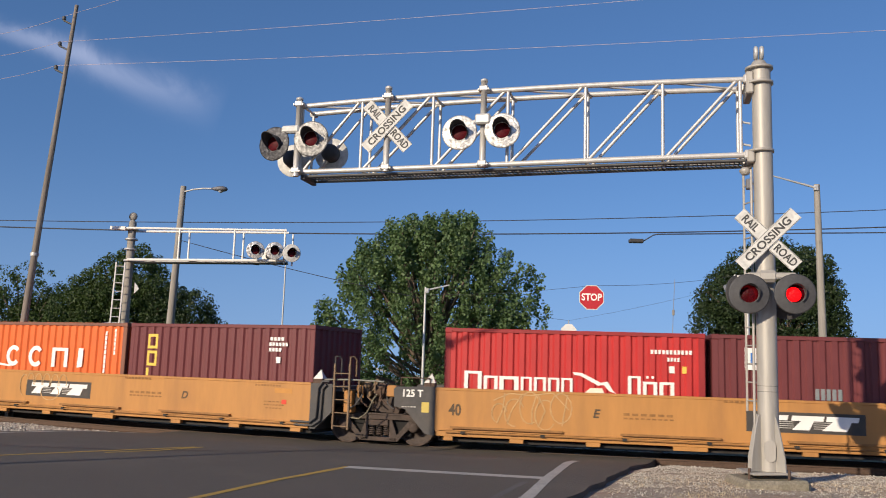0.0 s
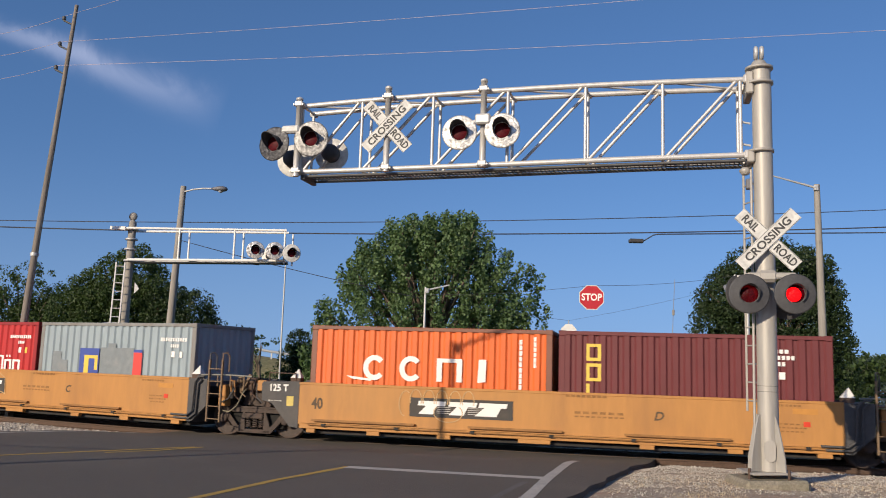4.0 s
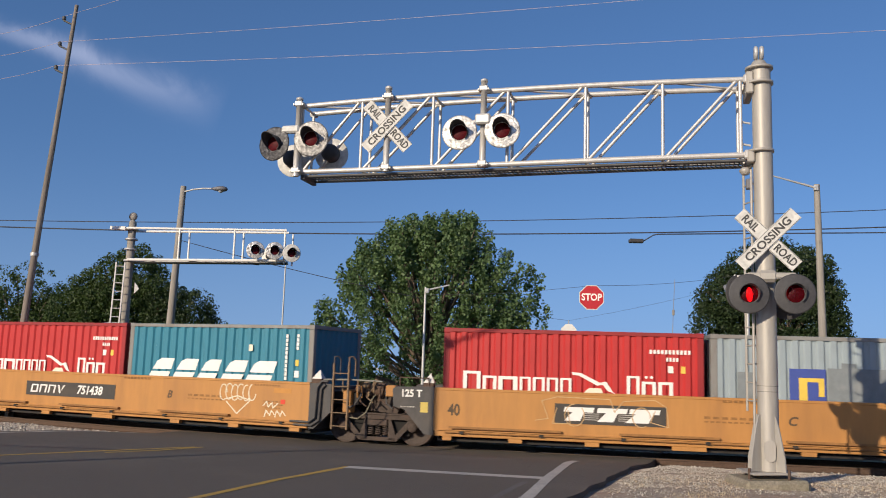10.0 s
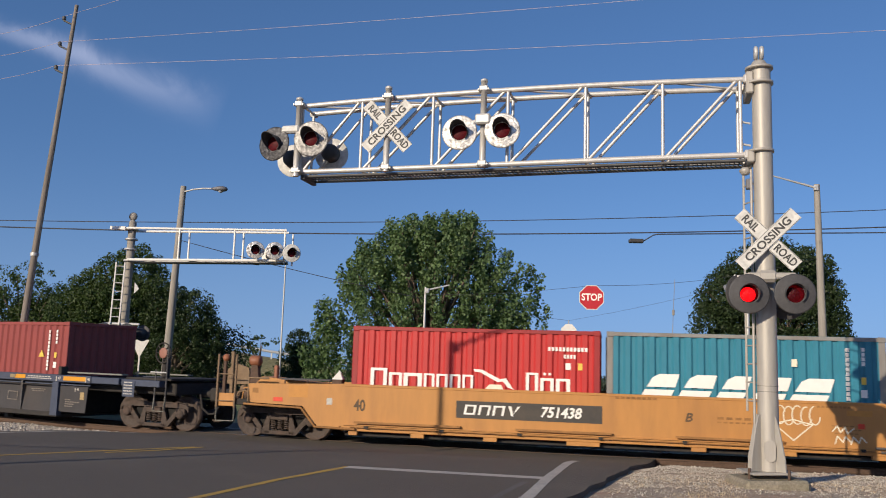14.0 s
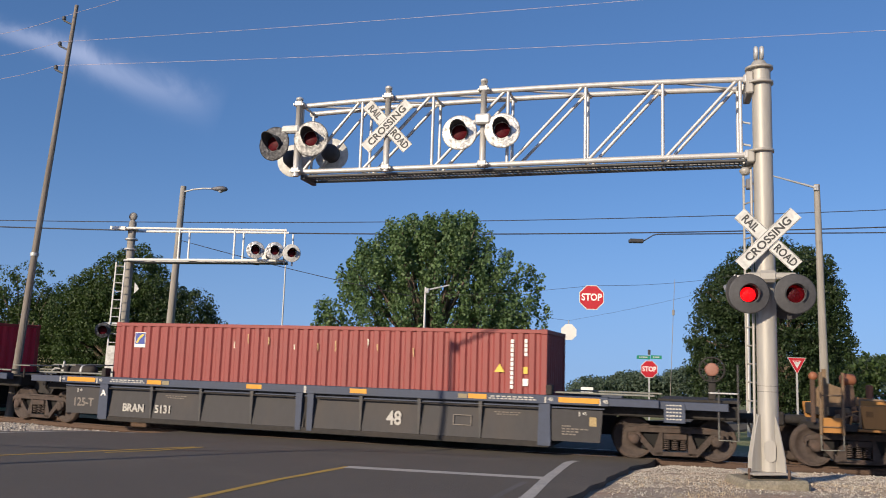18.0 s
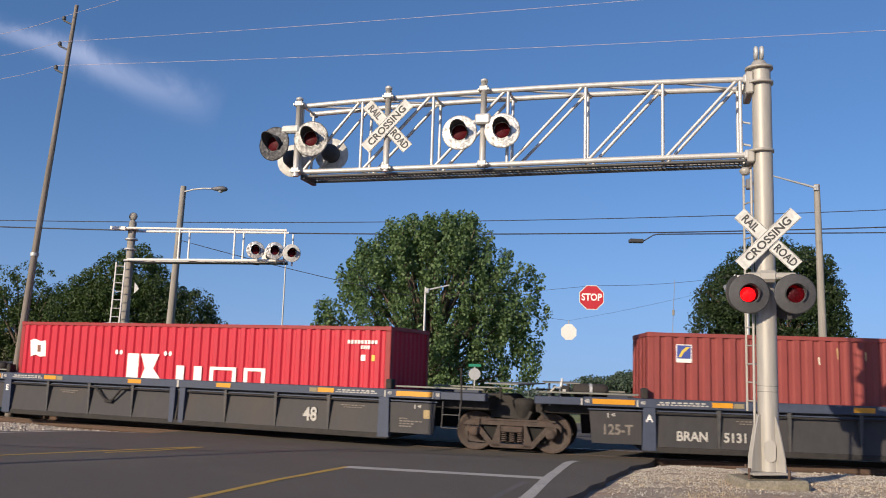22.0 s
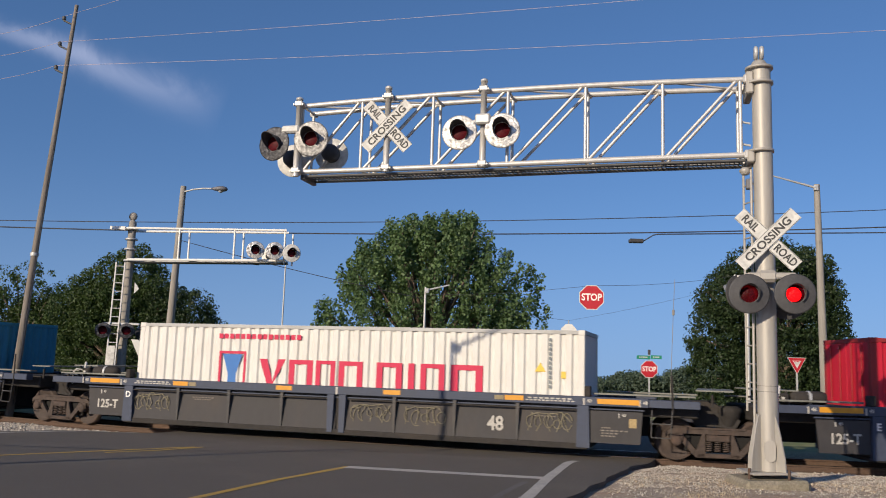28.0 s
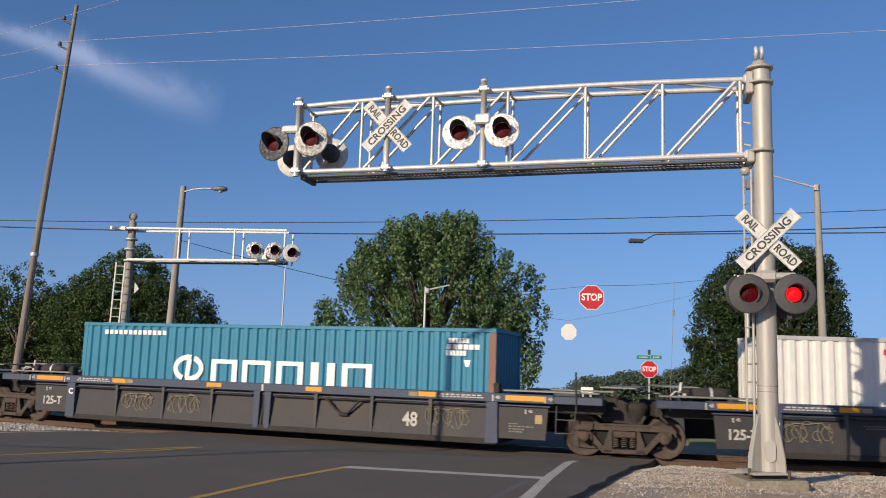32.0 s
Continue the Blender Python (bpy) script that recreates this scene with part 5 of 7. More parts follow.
        part("end_deck", Shape().box(8.6, 10.35, -1.2, 1.2, 1.20, 1.26, 0.01), CAR_DARK, ob)
        post = part("brake_stand", Shape().box(9.68, 9.84, -0.98, -0.80, 1.26, 1.98, 0.02), CAR_DARK, ob)
        wheel = Shape()
        ring = [(9.76 + 0.27 * math.cos(2 * math.pi * i / 20), -1.02, 1.93 + 0.27 * math.sin(2 * math.pi * i / 20)) for i in range(21)]
        wheel.path(ring, 0.02, 6)
        for i in range(8):
            k = 2 * math.pi * i / 8
            wheel.tube((9.76, -1.02, 1.93), (9.76 + 0.26 * math.cos(k), -1.02, 1.93 + 0.26 * math.sin(k)), 0.016, n=6)
        rim = part("brake_wheel", wheel, CAR_DARK, post, "black spoked hand brake wheel")
        part("hub_plate", Shape().lathe([(0.03, -0.022), (0.10, -0.020), (0.145, -0.012), (0.15, 0.0), (0.145, 0.012)], 20, (9.76, -1.02, 1.93), "y"), HUB_SALMON, rim, "faded orange hub plate")
        for x in (9.9, 10.3):
            part("end_post", Shape().tube((x, y0 + 0.15, 0.45), (x, y0 + 0.15, 2.05 if x > 10 else 1.5), 0.02), CAR_GREY, ob)
        part("stirrup", Shape().path([(9.9, y0 + 0.15, 0.9), (9.9, y0 + 0.12, 0.42), (10.3, y0 + 0.12, 0.42), (10.3, y0 + 0.15, 0.9)], 0.014), DECK, ob)
        part("end_rail", Shape().path([(10.3, y0 + 0.15, 1.42), (9.7, y0 + 0.15, 1.42)], 0.02), GALV, ob)
        part("coupler", Shape().path([(10.2, 0, 0.86), (10.75, 0, 0.86)], 0.11), CAR_DARK, ob)
        part("coupler_head", Shape().box(10.7, 11.05, -0.17, 0.17, 0.68, 1.04, 0.04), CAR_DARK, ob)
        part("air_hose", Shape().path([(10.5, -0.3, 0.85), (10.62, -0.32, 0.5), (10.75, -0.2, 0.34), (10.95, -0.2, 0.36), (11.1, -0.2, 0.55)], 0.03), CAR_DARK, ob)
    # near-left details of the shared end: valve cluster
    for k, (x, h) in enumerate(((-7.9, 0.30), (-8.05, 0.42), (-8.22, 0.26))):
        part("valve", Shape().tube((x, y0 + 0.55, 1.2), (x + 0.04, y0 + 0.55, 1.2 + h), 0.05, 0.03), GALV if k == 1 else CAR_DARK, ob)
    if left_end == "shared":
        res = part("air_reservoir", Shape().lathe([(0.03, -0.42), (0.13, -0.38), (0.16, -0.30), (0.16, 0.30), (0.13, 0.38), (0.03, 0.42)], 16, (-7.35, y0 + 0.62, 1.36), "x"), CAR_DARK, ob)
        part("reservoir_strap", Shape().lathe([(0.165, -0.03), (0.168, 0.0), (0.165, 0.03)], 16, (-7.35, y0 + 0.62, 1.36), "x"), GALV, res)
        part("control_valve", Shape().box(-8.05, -7.82, y0 + 0.45, y0 + 0.75, 1.20, 1.46, 0.04), CAR_DARK, ob)
        part("valve_tag", Shape().box(-8.0, -7.93, y0 + 0.44, y0 + 0.447, 1.27, 1.38), PALE, ob)
        part("vent_pipe", Shape().path([(-8.3, y0 + 0.4, 1.0), (-8.28, y0 + 0.38, 1.32), (-8.18, y0 + 0.38, 1.42), (-8.05, y0 + 0.45, 1.40)], 0.02, 6), PALE, ob)
    for x, seed in marks:
        graffiti(ob, x, 0.60, seed, SCRAWL_GREY, 0.62, FRONT + 0.075)
    MOVERS.append((ob, u + 6.095, unit_pose))
    return ob


# ---- the cars and their loads, from the head of the train back ----
def load(ob, u, half):
    MOVERS.append((ob, u + half, unit_pose))
    return ob


def serial(ob, x, mat2=INK_YELLOW):
    """Owner's number, size code and small plates, as plain bars."""
    bars("serial", x, 2.30, 0.95, 0.095, INK_WHITE, ob, 11, SKIN, fill=0.66)
    bars("size_code", x + 0.05, 2.13, 0.30, 0.09, INK_WHITE, ob, 4, SKIN, fill=0.62)
    bars("plate", x + 0.0, 1.90, 0.12, 0.16, INK_WHITE, ob, 1, SKIN, fill=1)
    bars("plate", x + 0.28, 1.90, 0.10, 0.16, mat2, ob, 1, SKIN, fill=1)


def upright_serial(ob, x, z0=1.32, mat2=INK_YELLOW):
    bars("serial", x, (z0 + 2.5) / 2, 0.07, 2.5 - z0, INK_WHITE, ob, 11, SKIN, True, 0.8)
    bars("serial", x + 0.33, 2.3, 0.07, 0.42, INK_WHITE, ob, 4, SKIN, True, 0.8)
    bars("plate", x + 0.33, 1.78, 0.10, 0.16, mat2, ob, 1, SKIN, fill=1)
    bars("plate", x + 0.33, 1.50, 0.13, 0.17, INK_WHITE, ob, 1, SKIN, fill=1)


def red_box(u):
    ob = load(container("container", 6.06, C_RED, "faded red twenty-foot container with white shipping marks", C_RED_EDGE, -3.10), u, 6.14)
    x = -3.10
    spans = [(-2.54, -2.12), (-2.07, -1.74), (-1.70, -1.24), (-1.19, -0.93), (-0.88, -0.60), (-0.55, -0.29), (-0.24, 0.02)]
    glyphs("maker_word", "n", [(x + spans[0][0], x + spans[0][1])], 1.47, 0.52, INK_WHITE, ob, SKIN, 0.22)
    glyphs("maker_word", "nnonno", [(x + a, x + b) for a, b in spans[1:]], 1.41, 0.44, INK_WHITE, ob, SKIN, 0.24)
    glyphs("maker_word", "o", [(x + 1.29, x + 1.58)], 1.47, 0.52, INK_WHITE, ob, SKIN, 0.26)
    glyphs("maker_word", "no", [(x + a, x + b) for a, b in ((1.63, 1.95), (2.00, 2.33))], 1.40, 0.42, INK_WHITE, ob, SKIN, 0.26)
    for dx in (0.08, 0.20):
        poly("maker_dot", arc(x + 1.65 + dx, 1.71, 0.035, 0.035, 0, 330, 8), INK_WHITE, ob, SKIN)
    poly("maker_bird", [(x + 0.02, 1.78), (x + 0.24, 1.76), (x + 0.67, 1.55), (x + 0.82, 1.58), (x + 0.98, 1.34), (x + 1.04, 1.30), (x + 0.86, 1.36), (x + 0.74, 1.50), (x + 0.61, 1.48), (x + 0.19, 1.70), (x + 0.05, 1.71)], INK_WHITE, ob, SKIN)
    poly("maker_bird", [(x + 0.30, 1.30), (x + 0.42, 1.42), (x + 0.70, 1.42), (x + 0.76, 1.30)], INK_CREAM, ob, SKIN)
    serial(ob, x + 2.28)
    return ob


def mark_ring(ob, x0, x1, z0, z1, t, mat, y=None):
    y = SKIN if y is None else y
    sh = Shape()
    for a, b, c, d in ((x0, x1, z1 - t, z1), (x0, x1, z0, z0 + t), (x0, x0 + t, z0 + t, z1 - t), (x1 - t, x1, z0 + t, z1 - t)):
        sh.box(a, b, y - 0.002, y + 0.002, c, d)
    return part("maker_word", sh, mat, ob)


# first yellow well: red box, maroon box
U0 = 31.2
car = yellow_car(U0, "E", -2.55)
maker_panel(car, 0.75, 3.25)
graffiti(car, -4.05, 0.86, 4, SCRAWL, 1.05)
red_box(U0)
ob = load(container("container", 6.06, C_MAROON, "dull maroon twenty-foot container with a white label", None, 3.10), U0, 6.14)
poly("maker_label", [(0.80, 2.45), (1.05, 2.45), (1.05, 1.95), (0.80, 1.95)], INK_WHITE, ob, SKIN)
poly("maker_label", [(0.92, 2.34), (1.02, 2.34), (1.02, 2.08), (0.92, 2.08)], INK_LIGHT_BLUE, ob, SKIN - 0.004)
bars("faded_word", 2.6, 1.45, 0.6, 0.25, INK_GREY, ob, 5, SKIN)
serial(ob, 5.1)

# second: orange box, maroon box
U1 = 15.6
car = yellow_car(U1, "D", 2.35)
maker_panel(car, -3.45, -0.95)
line_work("graffiti", [arc(-3.3 + k * 0.32, 1.0, 0.14, 0.24, 200, -20) for k in range(5)] + [arc(-3.55, 0.9, 0.16, 0.3, 60, 260), arc(-2.5, 0.72, 0.35, 0.22, 150, 400)], 0.020, SCRAWL, car, FRONT - 0.012, "cream sprayed loops")
ob = load(container("container", 6.06, C_ORANGE, "bright orange twenty-foot container with white round marks", C_EDGE, -3.10), U1, 6.14)
x = -6.13
for cx in (1.67, 2.60):
    outer, inner = arc(x + cx, 1.73, 0.29, 0.31, 40, 320, 18), arc(x + cx, 1.73, 0.16, 0.18, 40, 320, 18)
    sh = Shape().prism(outer + inner[::-1], SKIN - 0.002, SKIN + 0.002)
    part("maker_mark", sh, INK_WHITE, ob, "white broken ring")
glyphs("maker_mark", "n", [(x + 3.25, x + 3.88)], 1.72, 0.56, INK_WHITE, ob, SKIN, 0.22)
poly("maker_mark", [(x + 4.26, 1.44), (x + 4.46, 1.47), (x + 4.47, 2.0), (x + 4.29, 2.0)], INK_WHITE, ob, SKIN)
poly("scrape", [(x + 0.95, 1.52), (x + 1.6, 1.45), (x + 1.6, 1.40), (x + 1.1, 1.44)], INK_WHITE, ob, SKIN)
bars("serial", x + 5.3, 1.9, 0.07, 1.2, INK_WHITE, ob, 9, SKIN, True, 0.85)
bars("serial", x + 5.64, 2.2, 0.06, 0.75, INK_WHITE, ob, 6, SKIN, True, 0.85)
ob = load(container("container", 6.06, C_MAROON, "dull maroon twenty-foot container with yellow block marks", None, 3.10), U1, 6.14)
mark_ring(ob, 0.72, 1.06, 2.05, 2.45, 0.075, INK_YELLOW)
mark_ring(ob, 0.72, 1.06, 1.58, 1.99, 0.075, INK_YELLOW)
poly("maker_word", [(0.72, 1.52), (0.80, 1.52), (0.80, 1.25), (0.72, 1.25)], INK_YELLOW, ob, SKIN)
bars("serial", 5.0, 2.38, 0.45, 0.09, INK_WHITE, ob, 4, SKIN)
bars("serial", 5.05, 2.24, 0.60, 0.09, INK_WHITE, ob, 6, SKIN)
bars("serial", 4.95, 2.10, 0.40, 0.09, INK_WHITE, ob, 4, SKIN)
bars("plate", 5.05, 1.84, 0.13, 0.16, INK_WHITE, ob, 1, SKIN, fill=1)

# third: red box, grey box
U2 = 0.0
car = yellow_car(U2, "C", 1.75)
maker_panel(car, -3.45, -0.95)
line_work("graffiti", [[(-3.9, 0.65), (-3.6, 0.7), (-3.75, 1.1), (-3.4, 1.2), (-2.2, 1.18), (-2.1, 0.9), (-1.9, 1.15), (-1.2, 1.2), (-0.95, 1.05), (-0.9, 0.6), (-1.3, 0.7), (-1.2, 0.95)],
                       [(-3.4, 0.95), (-3.5, 0.6), (-3.1, 0.6), (-3.15, 0.9)]] + [arc(-3.0, 0.8, 0.22, 0.25, 90, 400), arc(-1.5, 0.8, 0.2, 0.22, 0, 300)], 0.020, SCRAWL, car, FRONT - 0.012, "cream sprayed outline")
red_box(U2)
ob = load(container("container", 6.06, C_GREY, "pale grey twenty-foot container with blue, yellow and red patches", C_GREY_EDGE, 3.10), U2, 6.14)
for a, b, c, d, m_, k in ((0.66, 1.02, 1.28, 1.90, INK_GREY, 0), (1.02, 1.30, 1.28, 1.66, INK_GREY, 0), (1.78, 2.56, 1.28, 2.01, INK_BLUE, 0), (1.98, 2.52, 1.72, 1.81, INK_YELLOW, 1), (1.98, 2.16, 1.28, 1.72, INK_YELLOW, 1),
                          (2.40, 2.52, 1.40, 1.72, INK_YELLOW, 1), (2.60, 3.9, 1.28, 2.04, INK_GREY, 0), (2.9, 3.2, 2.04, 2.16, INK_GREY, 0), (3.90, 4.22, 1.28, 1.92, INK_RED, 0), (3.90, 4.22, 1.92, 2.0, INK_BLUE, 0)):
    poly("colour_patch", [(a, c), (b, c), (b, d), (a, d)], m_, ob, SKIN - 0.004 * k)
serial(ob, 5.35, INK_WHITE)

# fourth, with the outer end: red box, teal box
U3 = -15.6
car = yellow_car(U3, "B", 1.88, left_end=True)
p = part("number_panel", Shape().box(-3.42, -0.02, FRONT - 0.005, FRONT - 0.001, 0.62, 1.02), INK_BLACK, car, "black panel with the white car number")
letters("lettering", "751438", 0.33, INK_WHITE, p, face(-0.97, 0.82, FRONT - 0.008), 0.95, shear=0.2)
glyphs("maker_word", "onnv", [(-3.22, -2.95), (-2.88, -2.61), (-2.54, -2.27), (-2.2, -1.92)], 0.82, 0.23, INK_WHITE, p, FRONT - 0.008, 0.24, 0.2)
line_work("graffiti", [arc(3.65 + 0.18 * k, 0.98 + 0.02 * (k % 2), 0.11, 0.2, 20 * k, 300 + 10 * k) for k in range(6)] + [[(3.7, 0.8), (4.1, 0.9), (4.5, 0.8), (4.1, 0.45), (3.75, 0.75)], [(4.9, 0.68), (5.0, 0.80), (5.06, 0.66), (5.16, 0.78), (5.2, 0.64), (5.34, 0.76)]]
          + [[(4.95 + 0.16 * k, 0.42 + 0.03 * (k % 2)), (5.0 + 0.16 * k, 0.58), (5.10 + 0.16 * k, 0.47)] for k in range(4)], 0.025, INK_CREAM, car, FRONT - 0.004, "white sprayed heart and scrawl")
red_box(U3)
ob = load(container("container", 6.06, C_TEAL, "teal blue twenty-foot container with broad white slanted marks", C_GREY_EDGE, 3.10), U3, 6.14)
spans = [(0.92, 1.62), (1.75, 2.45), (2.58, 3.20), (3.36, 4.05), (4.15, 4.95)]
for a, b in spans:      # two slanted slabs, one above the other, for each
    part("maker_mark", Shape().prism([(a + 0.06, 1.50), (b + 0.0, 1.50), (b + 0.10, 1.80), (a + 0.36, 1.80), (a + 0.20, 1.72)], SKIN - 0.002, SKIN + 0.002), INK_WHITE, ob)
    part("maker_mark", Shape().prism([(a - 0.12, 1.20), (b - 0.14, 1.20), (b - 0.02, 1.44), (a + 0.02, 1.44)], SKIN - 0.002, SKIN + 0.002), INK_WHITE, ob)
upright_serial(ob, 5.32)
poly("patch", [(4.15, 2.05), (4.27, 2.05), (4.27, 2.22), (4.15, 2.22)], INK_CREAM, ob, SKIN)


def grey_marked(u, letter, mat, label, edge=None, crown=None, **kw):
    car = grey_car(u, letter, **kw)
    return car, load(container("container", 12.19, mat, label, edge, 0.0, crown=crown), u, 6.095)


# the grey set: brown-red, crimson, white, blue forty-foot boxes
V0, PITCH = -36.70, 18.2
car, ob = grey_marked(V0, "A", C_BROWN, "weathered brown-red forty-foot container, scuffed along its side", C_BROWN, right_end="outer")
letters("lettering", "BRAN", 0.29, PALE, car, face(-5.15, 0.43, FRONT + 0.058), 0.92)
letters("lettering", "5131", 0.29, PALE, car, face(-4.20, 0.43, FRONT + 0.058), 0.92)
mark_ring(car, 3.9, 4.35, 0.45, 0.70, 0.02, GHOST, FRONT + 0.06)
poly("maker_label", [(-5.45, 2.48), (-5.10, 2.48), (-5.10, 2.07), (-5.45, 2.07)], INK_WHITE, ob, SKIN)
poly("maker_label", [(-5.43, 2.16), (-5.12, 2.16), (-5.12, 2.46), (-5.43, 2.46)], INK_BLUE, ob, SKIN - 0.004)
poly("maker_label", [(-5.40, 2.19), (-5.34, 2.19), (-5.28, 2.30), (-5.14, 2.42), (-5.22, 2.43), (-5.33, 2.33)], INK_YELLOW, ob, SKIN - 0.008)
poly("warning_triangle", [(4.82, 1.72), (5.08, 1.72), (4.95, 1.92)], INK_YELLOW, ob, SKIN)
upright_serial(ob, 5.25)
for i in range(9):
    x = -2.4 + i * 0.62 + random.uniform(-0.2, 0.2)
    z = random.uniform(2.2, 2.55)
    poly("scrape", [(x, z), (x + 0.03, z), (x + 0.035, z - random.uniform(0.1, 0.3)), (x + 0.01, z - random.uniform(0.1, 0.3))], INK_CREAM if i % 3 == 0 else SCRAWL, ob, SKIN)

car, ob = grey_marked(V0 - PITCH, "E", C_CRIMSON, "bright crimson forty-foot container with large white marks", C_RED_EDGE)
poly("maker_flag", [(-5.70, 2.20), (-5.52, 2.24), (-5.30, 2.18), (-5.10, 2.20), (-5.05, 1.74), (-5.28, 1.72), (-5.45, 1.78), (-5.63, 1.72)], INK_WHITE, ob, SKIN)
poly("maker_flag", [(-5.40, 2.06), (-5.28, 2.06), (-5.26, 1.86), (-5.38, 1.86)], C_EDGE, ob, SKIN - 0.004)
for x in (-2.42, -2.26, -0.72, -0.56):
    poly("mark_dot", arc(x, 1.92, 0.055, 0.07, 0, 330, 9), INK_WHITE, ob, SKIN)
poly("maker_mark", [(-2.02, 1.10), (-1.62, 1.10), (-1.62, 1.90), (-2.02, 1.90)], INK_WHITE, ob, SKIN)
poly("maker_mark", [(-1.56, 1.10), (-0.72, 1.10), (-1.10, 1.50), (-0.92, 1.90), (-1.56, 1.90), (-1.40, 1.50)], INK_WHITE, ob, SKIN)
glyphs("maker_word", "ii", [(-0.32, -0.06), (0.26, 0.52)], 1.36, 0.50, INK_WHITE, ob, SKIN)
glyphs("maker_word", "nn", [(0.78, 1.62), (1.86, 2.52)], 1.36, 0.50, INK_WHITE, ob, SKIN, 0.27)
bars("serial", 5.32, 2.35, 0.85, 0.09, INK_WHITE, ob, 9, SKIN)
bars("size_code", 5.40, 2.22, 0.26, 0.09, INK_WHITE, ob, 4, SKIN)
bars("plate", 5.34, 1.96, 0.12, 0.15, INK_WHITE, ob, 1, SKIN, fill=1)
bars("plate", 5.62, 1.96, 0.09, 0.15, INK_YELLOW, ob, 1, SKIN, fill=1)

car, ob = grey_marked(V0 - 2 * PITCH, "D", C_WHITE, "off-white forty-foot container with large crimson marks", None, C_PALE_EDGE, marks=((-5.4, 11), (0.9, 12), (2.3, 13), (5.3, 14)))
bars("web_address", -2.38, 2.43, 2.45, 0.13, INK_PINK, ob, 15, SKIN, fill=0.75)
mark_ring(ob, -3.57, -2.76, 1.15, 2.04, 0.07, INK_PINK)
poly("maker_mark", [(-3.46, 1.96), (-2.88, 1.96), (-3.04, 1.45), (-3.04, 1.2), (-3.28, 1.2), (-3.28, 1.45)], INK_LIGHT_BLUE, ob, SKIN)
W = [(-2.36, -1.60), (-1.50, -0.82), (-0.74, -0.20), (-0.10, 0.55), (0.92, 1.60), (1.76, 1.92), (2.08, 2.70), (2.86, 3.66)]
glyphs("maker_mark", "vnnonino", W, 1.48, 0.76, INK_PINK, ob, SKIN, 0.24)
poly("warning_triangle", [(4.92, 1.76), (5.18, 1.76), (5.05, 1.98)], INK_YELLOW, ob, SKIN)
bars("serial", 5.28, 1.95, 0.06, 1.2, INK_GREY, ob, 11, SKIN, True, 0.7)
bars("plate", 5.6, 1.70, 0.12, 0.16, INK_YELLOW, ob, 1, SKIN, fill=1)

car, ob = grey_marked(V0 - 3 * PITCH, "C", C_BLUE, "blue forty-foot container with large white marks", C_BLUE, marks=((-3.9, 21), (-2.4, 22), (5.0, 23)))
bars("web_address", -4.3, 2.48, 2.1, 0.12, INK_WHITE, ob, 13, SKIN, fill=0.7)
for a0 in (80, 260):
    outer, inner = arc(-2.50, 1.55, 0.48, 0.36, a0, a0 + 165, 14), arc(-2.50, 1.55, 0.34, 0.22, a0, a0 + 165, 14)
    sh = Shape().prism(outer + inner[::-1], SKIN - 0.002, SKIN + 0.002)
    part("maker_mark", sh, INK_WHITE, ob, "white curved mark")
poly("maker_mark", [(-2.60, 1.28), (-2.48, 1.28), (-2.40, 1.80), (-2.55, 1.80)], INK_WHITE, ob, SKIN)
glyphs("maker_mark", "nnniin", [(-1.78, -0.98), (-0.82, 0.02), (0.20, 0.98), (1.20, 1.42), (1.66, 1.88), (2.08, 2.90)], 1.48, 0.66, INK_WHITE, ob, SKIN, 0.27)
for i in range(3):
    bars("serial", 5.28 - 0.12 * (i == 0) - 0.18 * (i == 2), 2.44 - i * 0.15, 0.85 - 0.32 * (i != 1), 0.12, INK_WHITE, ob, 6, SKIN, fill=0.8)
poly("plate", [(5.30, 1.98), (5.46, 1.98), (5.42, 1.82), (5.34, 1.82)], INK_WHITE, ob, SKIN)
part("rusty_post", Shape().box(5.93, 6.095, C_FRONT - 0.004, C_FRONT + 0.03, C_LOW + 0.12, C_TOP - 0.12), C_EDGE, ob, "rusty corner post")
grey_car(V0 - 4 * PITCH, "B")

# trucks: shared between wells, and at the outer ends
for u in (U0 + 13.95, U0 - 1.67, U1 - 1.67, U2 - 1.67):
    rail_truck(u, "two-axle truck shared by two yellow wells, dark brown with openings coloured shade-black")
rail_truck(U3 - 2.05, "two-axle truck under the yellow end platform")
rail_truck(V0 + 15.1, "two-axle truck under the grey car's outer end, rusty brown")
for i in range(5):
    rail_truck(V0 - PITCH * i - 3.03, "two-axle truck shared by two grey wells, rusty brown")


# ---- road markings ----
strip("stop_line", [(-1.47, 14.17), (1.74, 13.58)], 0.36, LINE_WHITE, "worn white stop line painted across the lane")
strip("edge_line", [(-4.4, -3.0), (-1.25, 5.0), (0.48, 9.0), (1.19, 11.16), (1.74, 13.58), (2.96, 18.37)], 0.17, LINE_WHITE, "worn white line along the road's edge")
strip("lane_line", [(-4.9, 2.5), (-2.68, 10.01), (-2.18, 11.97), (-1.43, 14.27)], 0.12, LINE_YELLOW, "faded yellow line beside the lane")
strip("lane_line", [(-8.4, 11.7), (-6.94, 13.84), (-5.91, 15.34), (-4.73, 16.99)], 0.13, LINE_YELLOW, "faded yellow line on the road's far half")
strip("lane_line", [(-5.74, 15.04), (-5.1, 15.91), (-4.60, 17.05)], 0.11, LINE_YELLOW, "short faded yellow line doubling another")
strip("edge_line", [(-10.4, 17.2), (-9.43, 18.69), (-8.56, 20.08), (-7.66, 22.18)], 0.15, LINE_WHITE, "thin worn white line along the road's far edge")
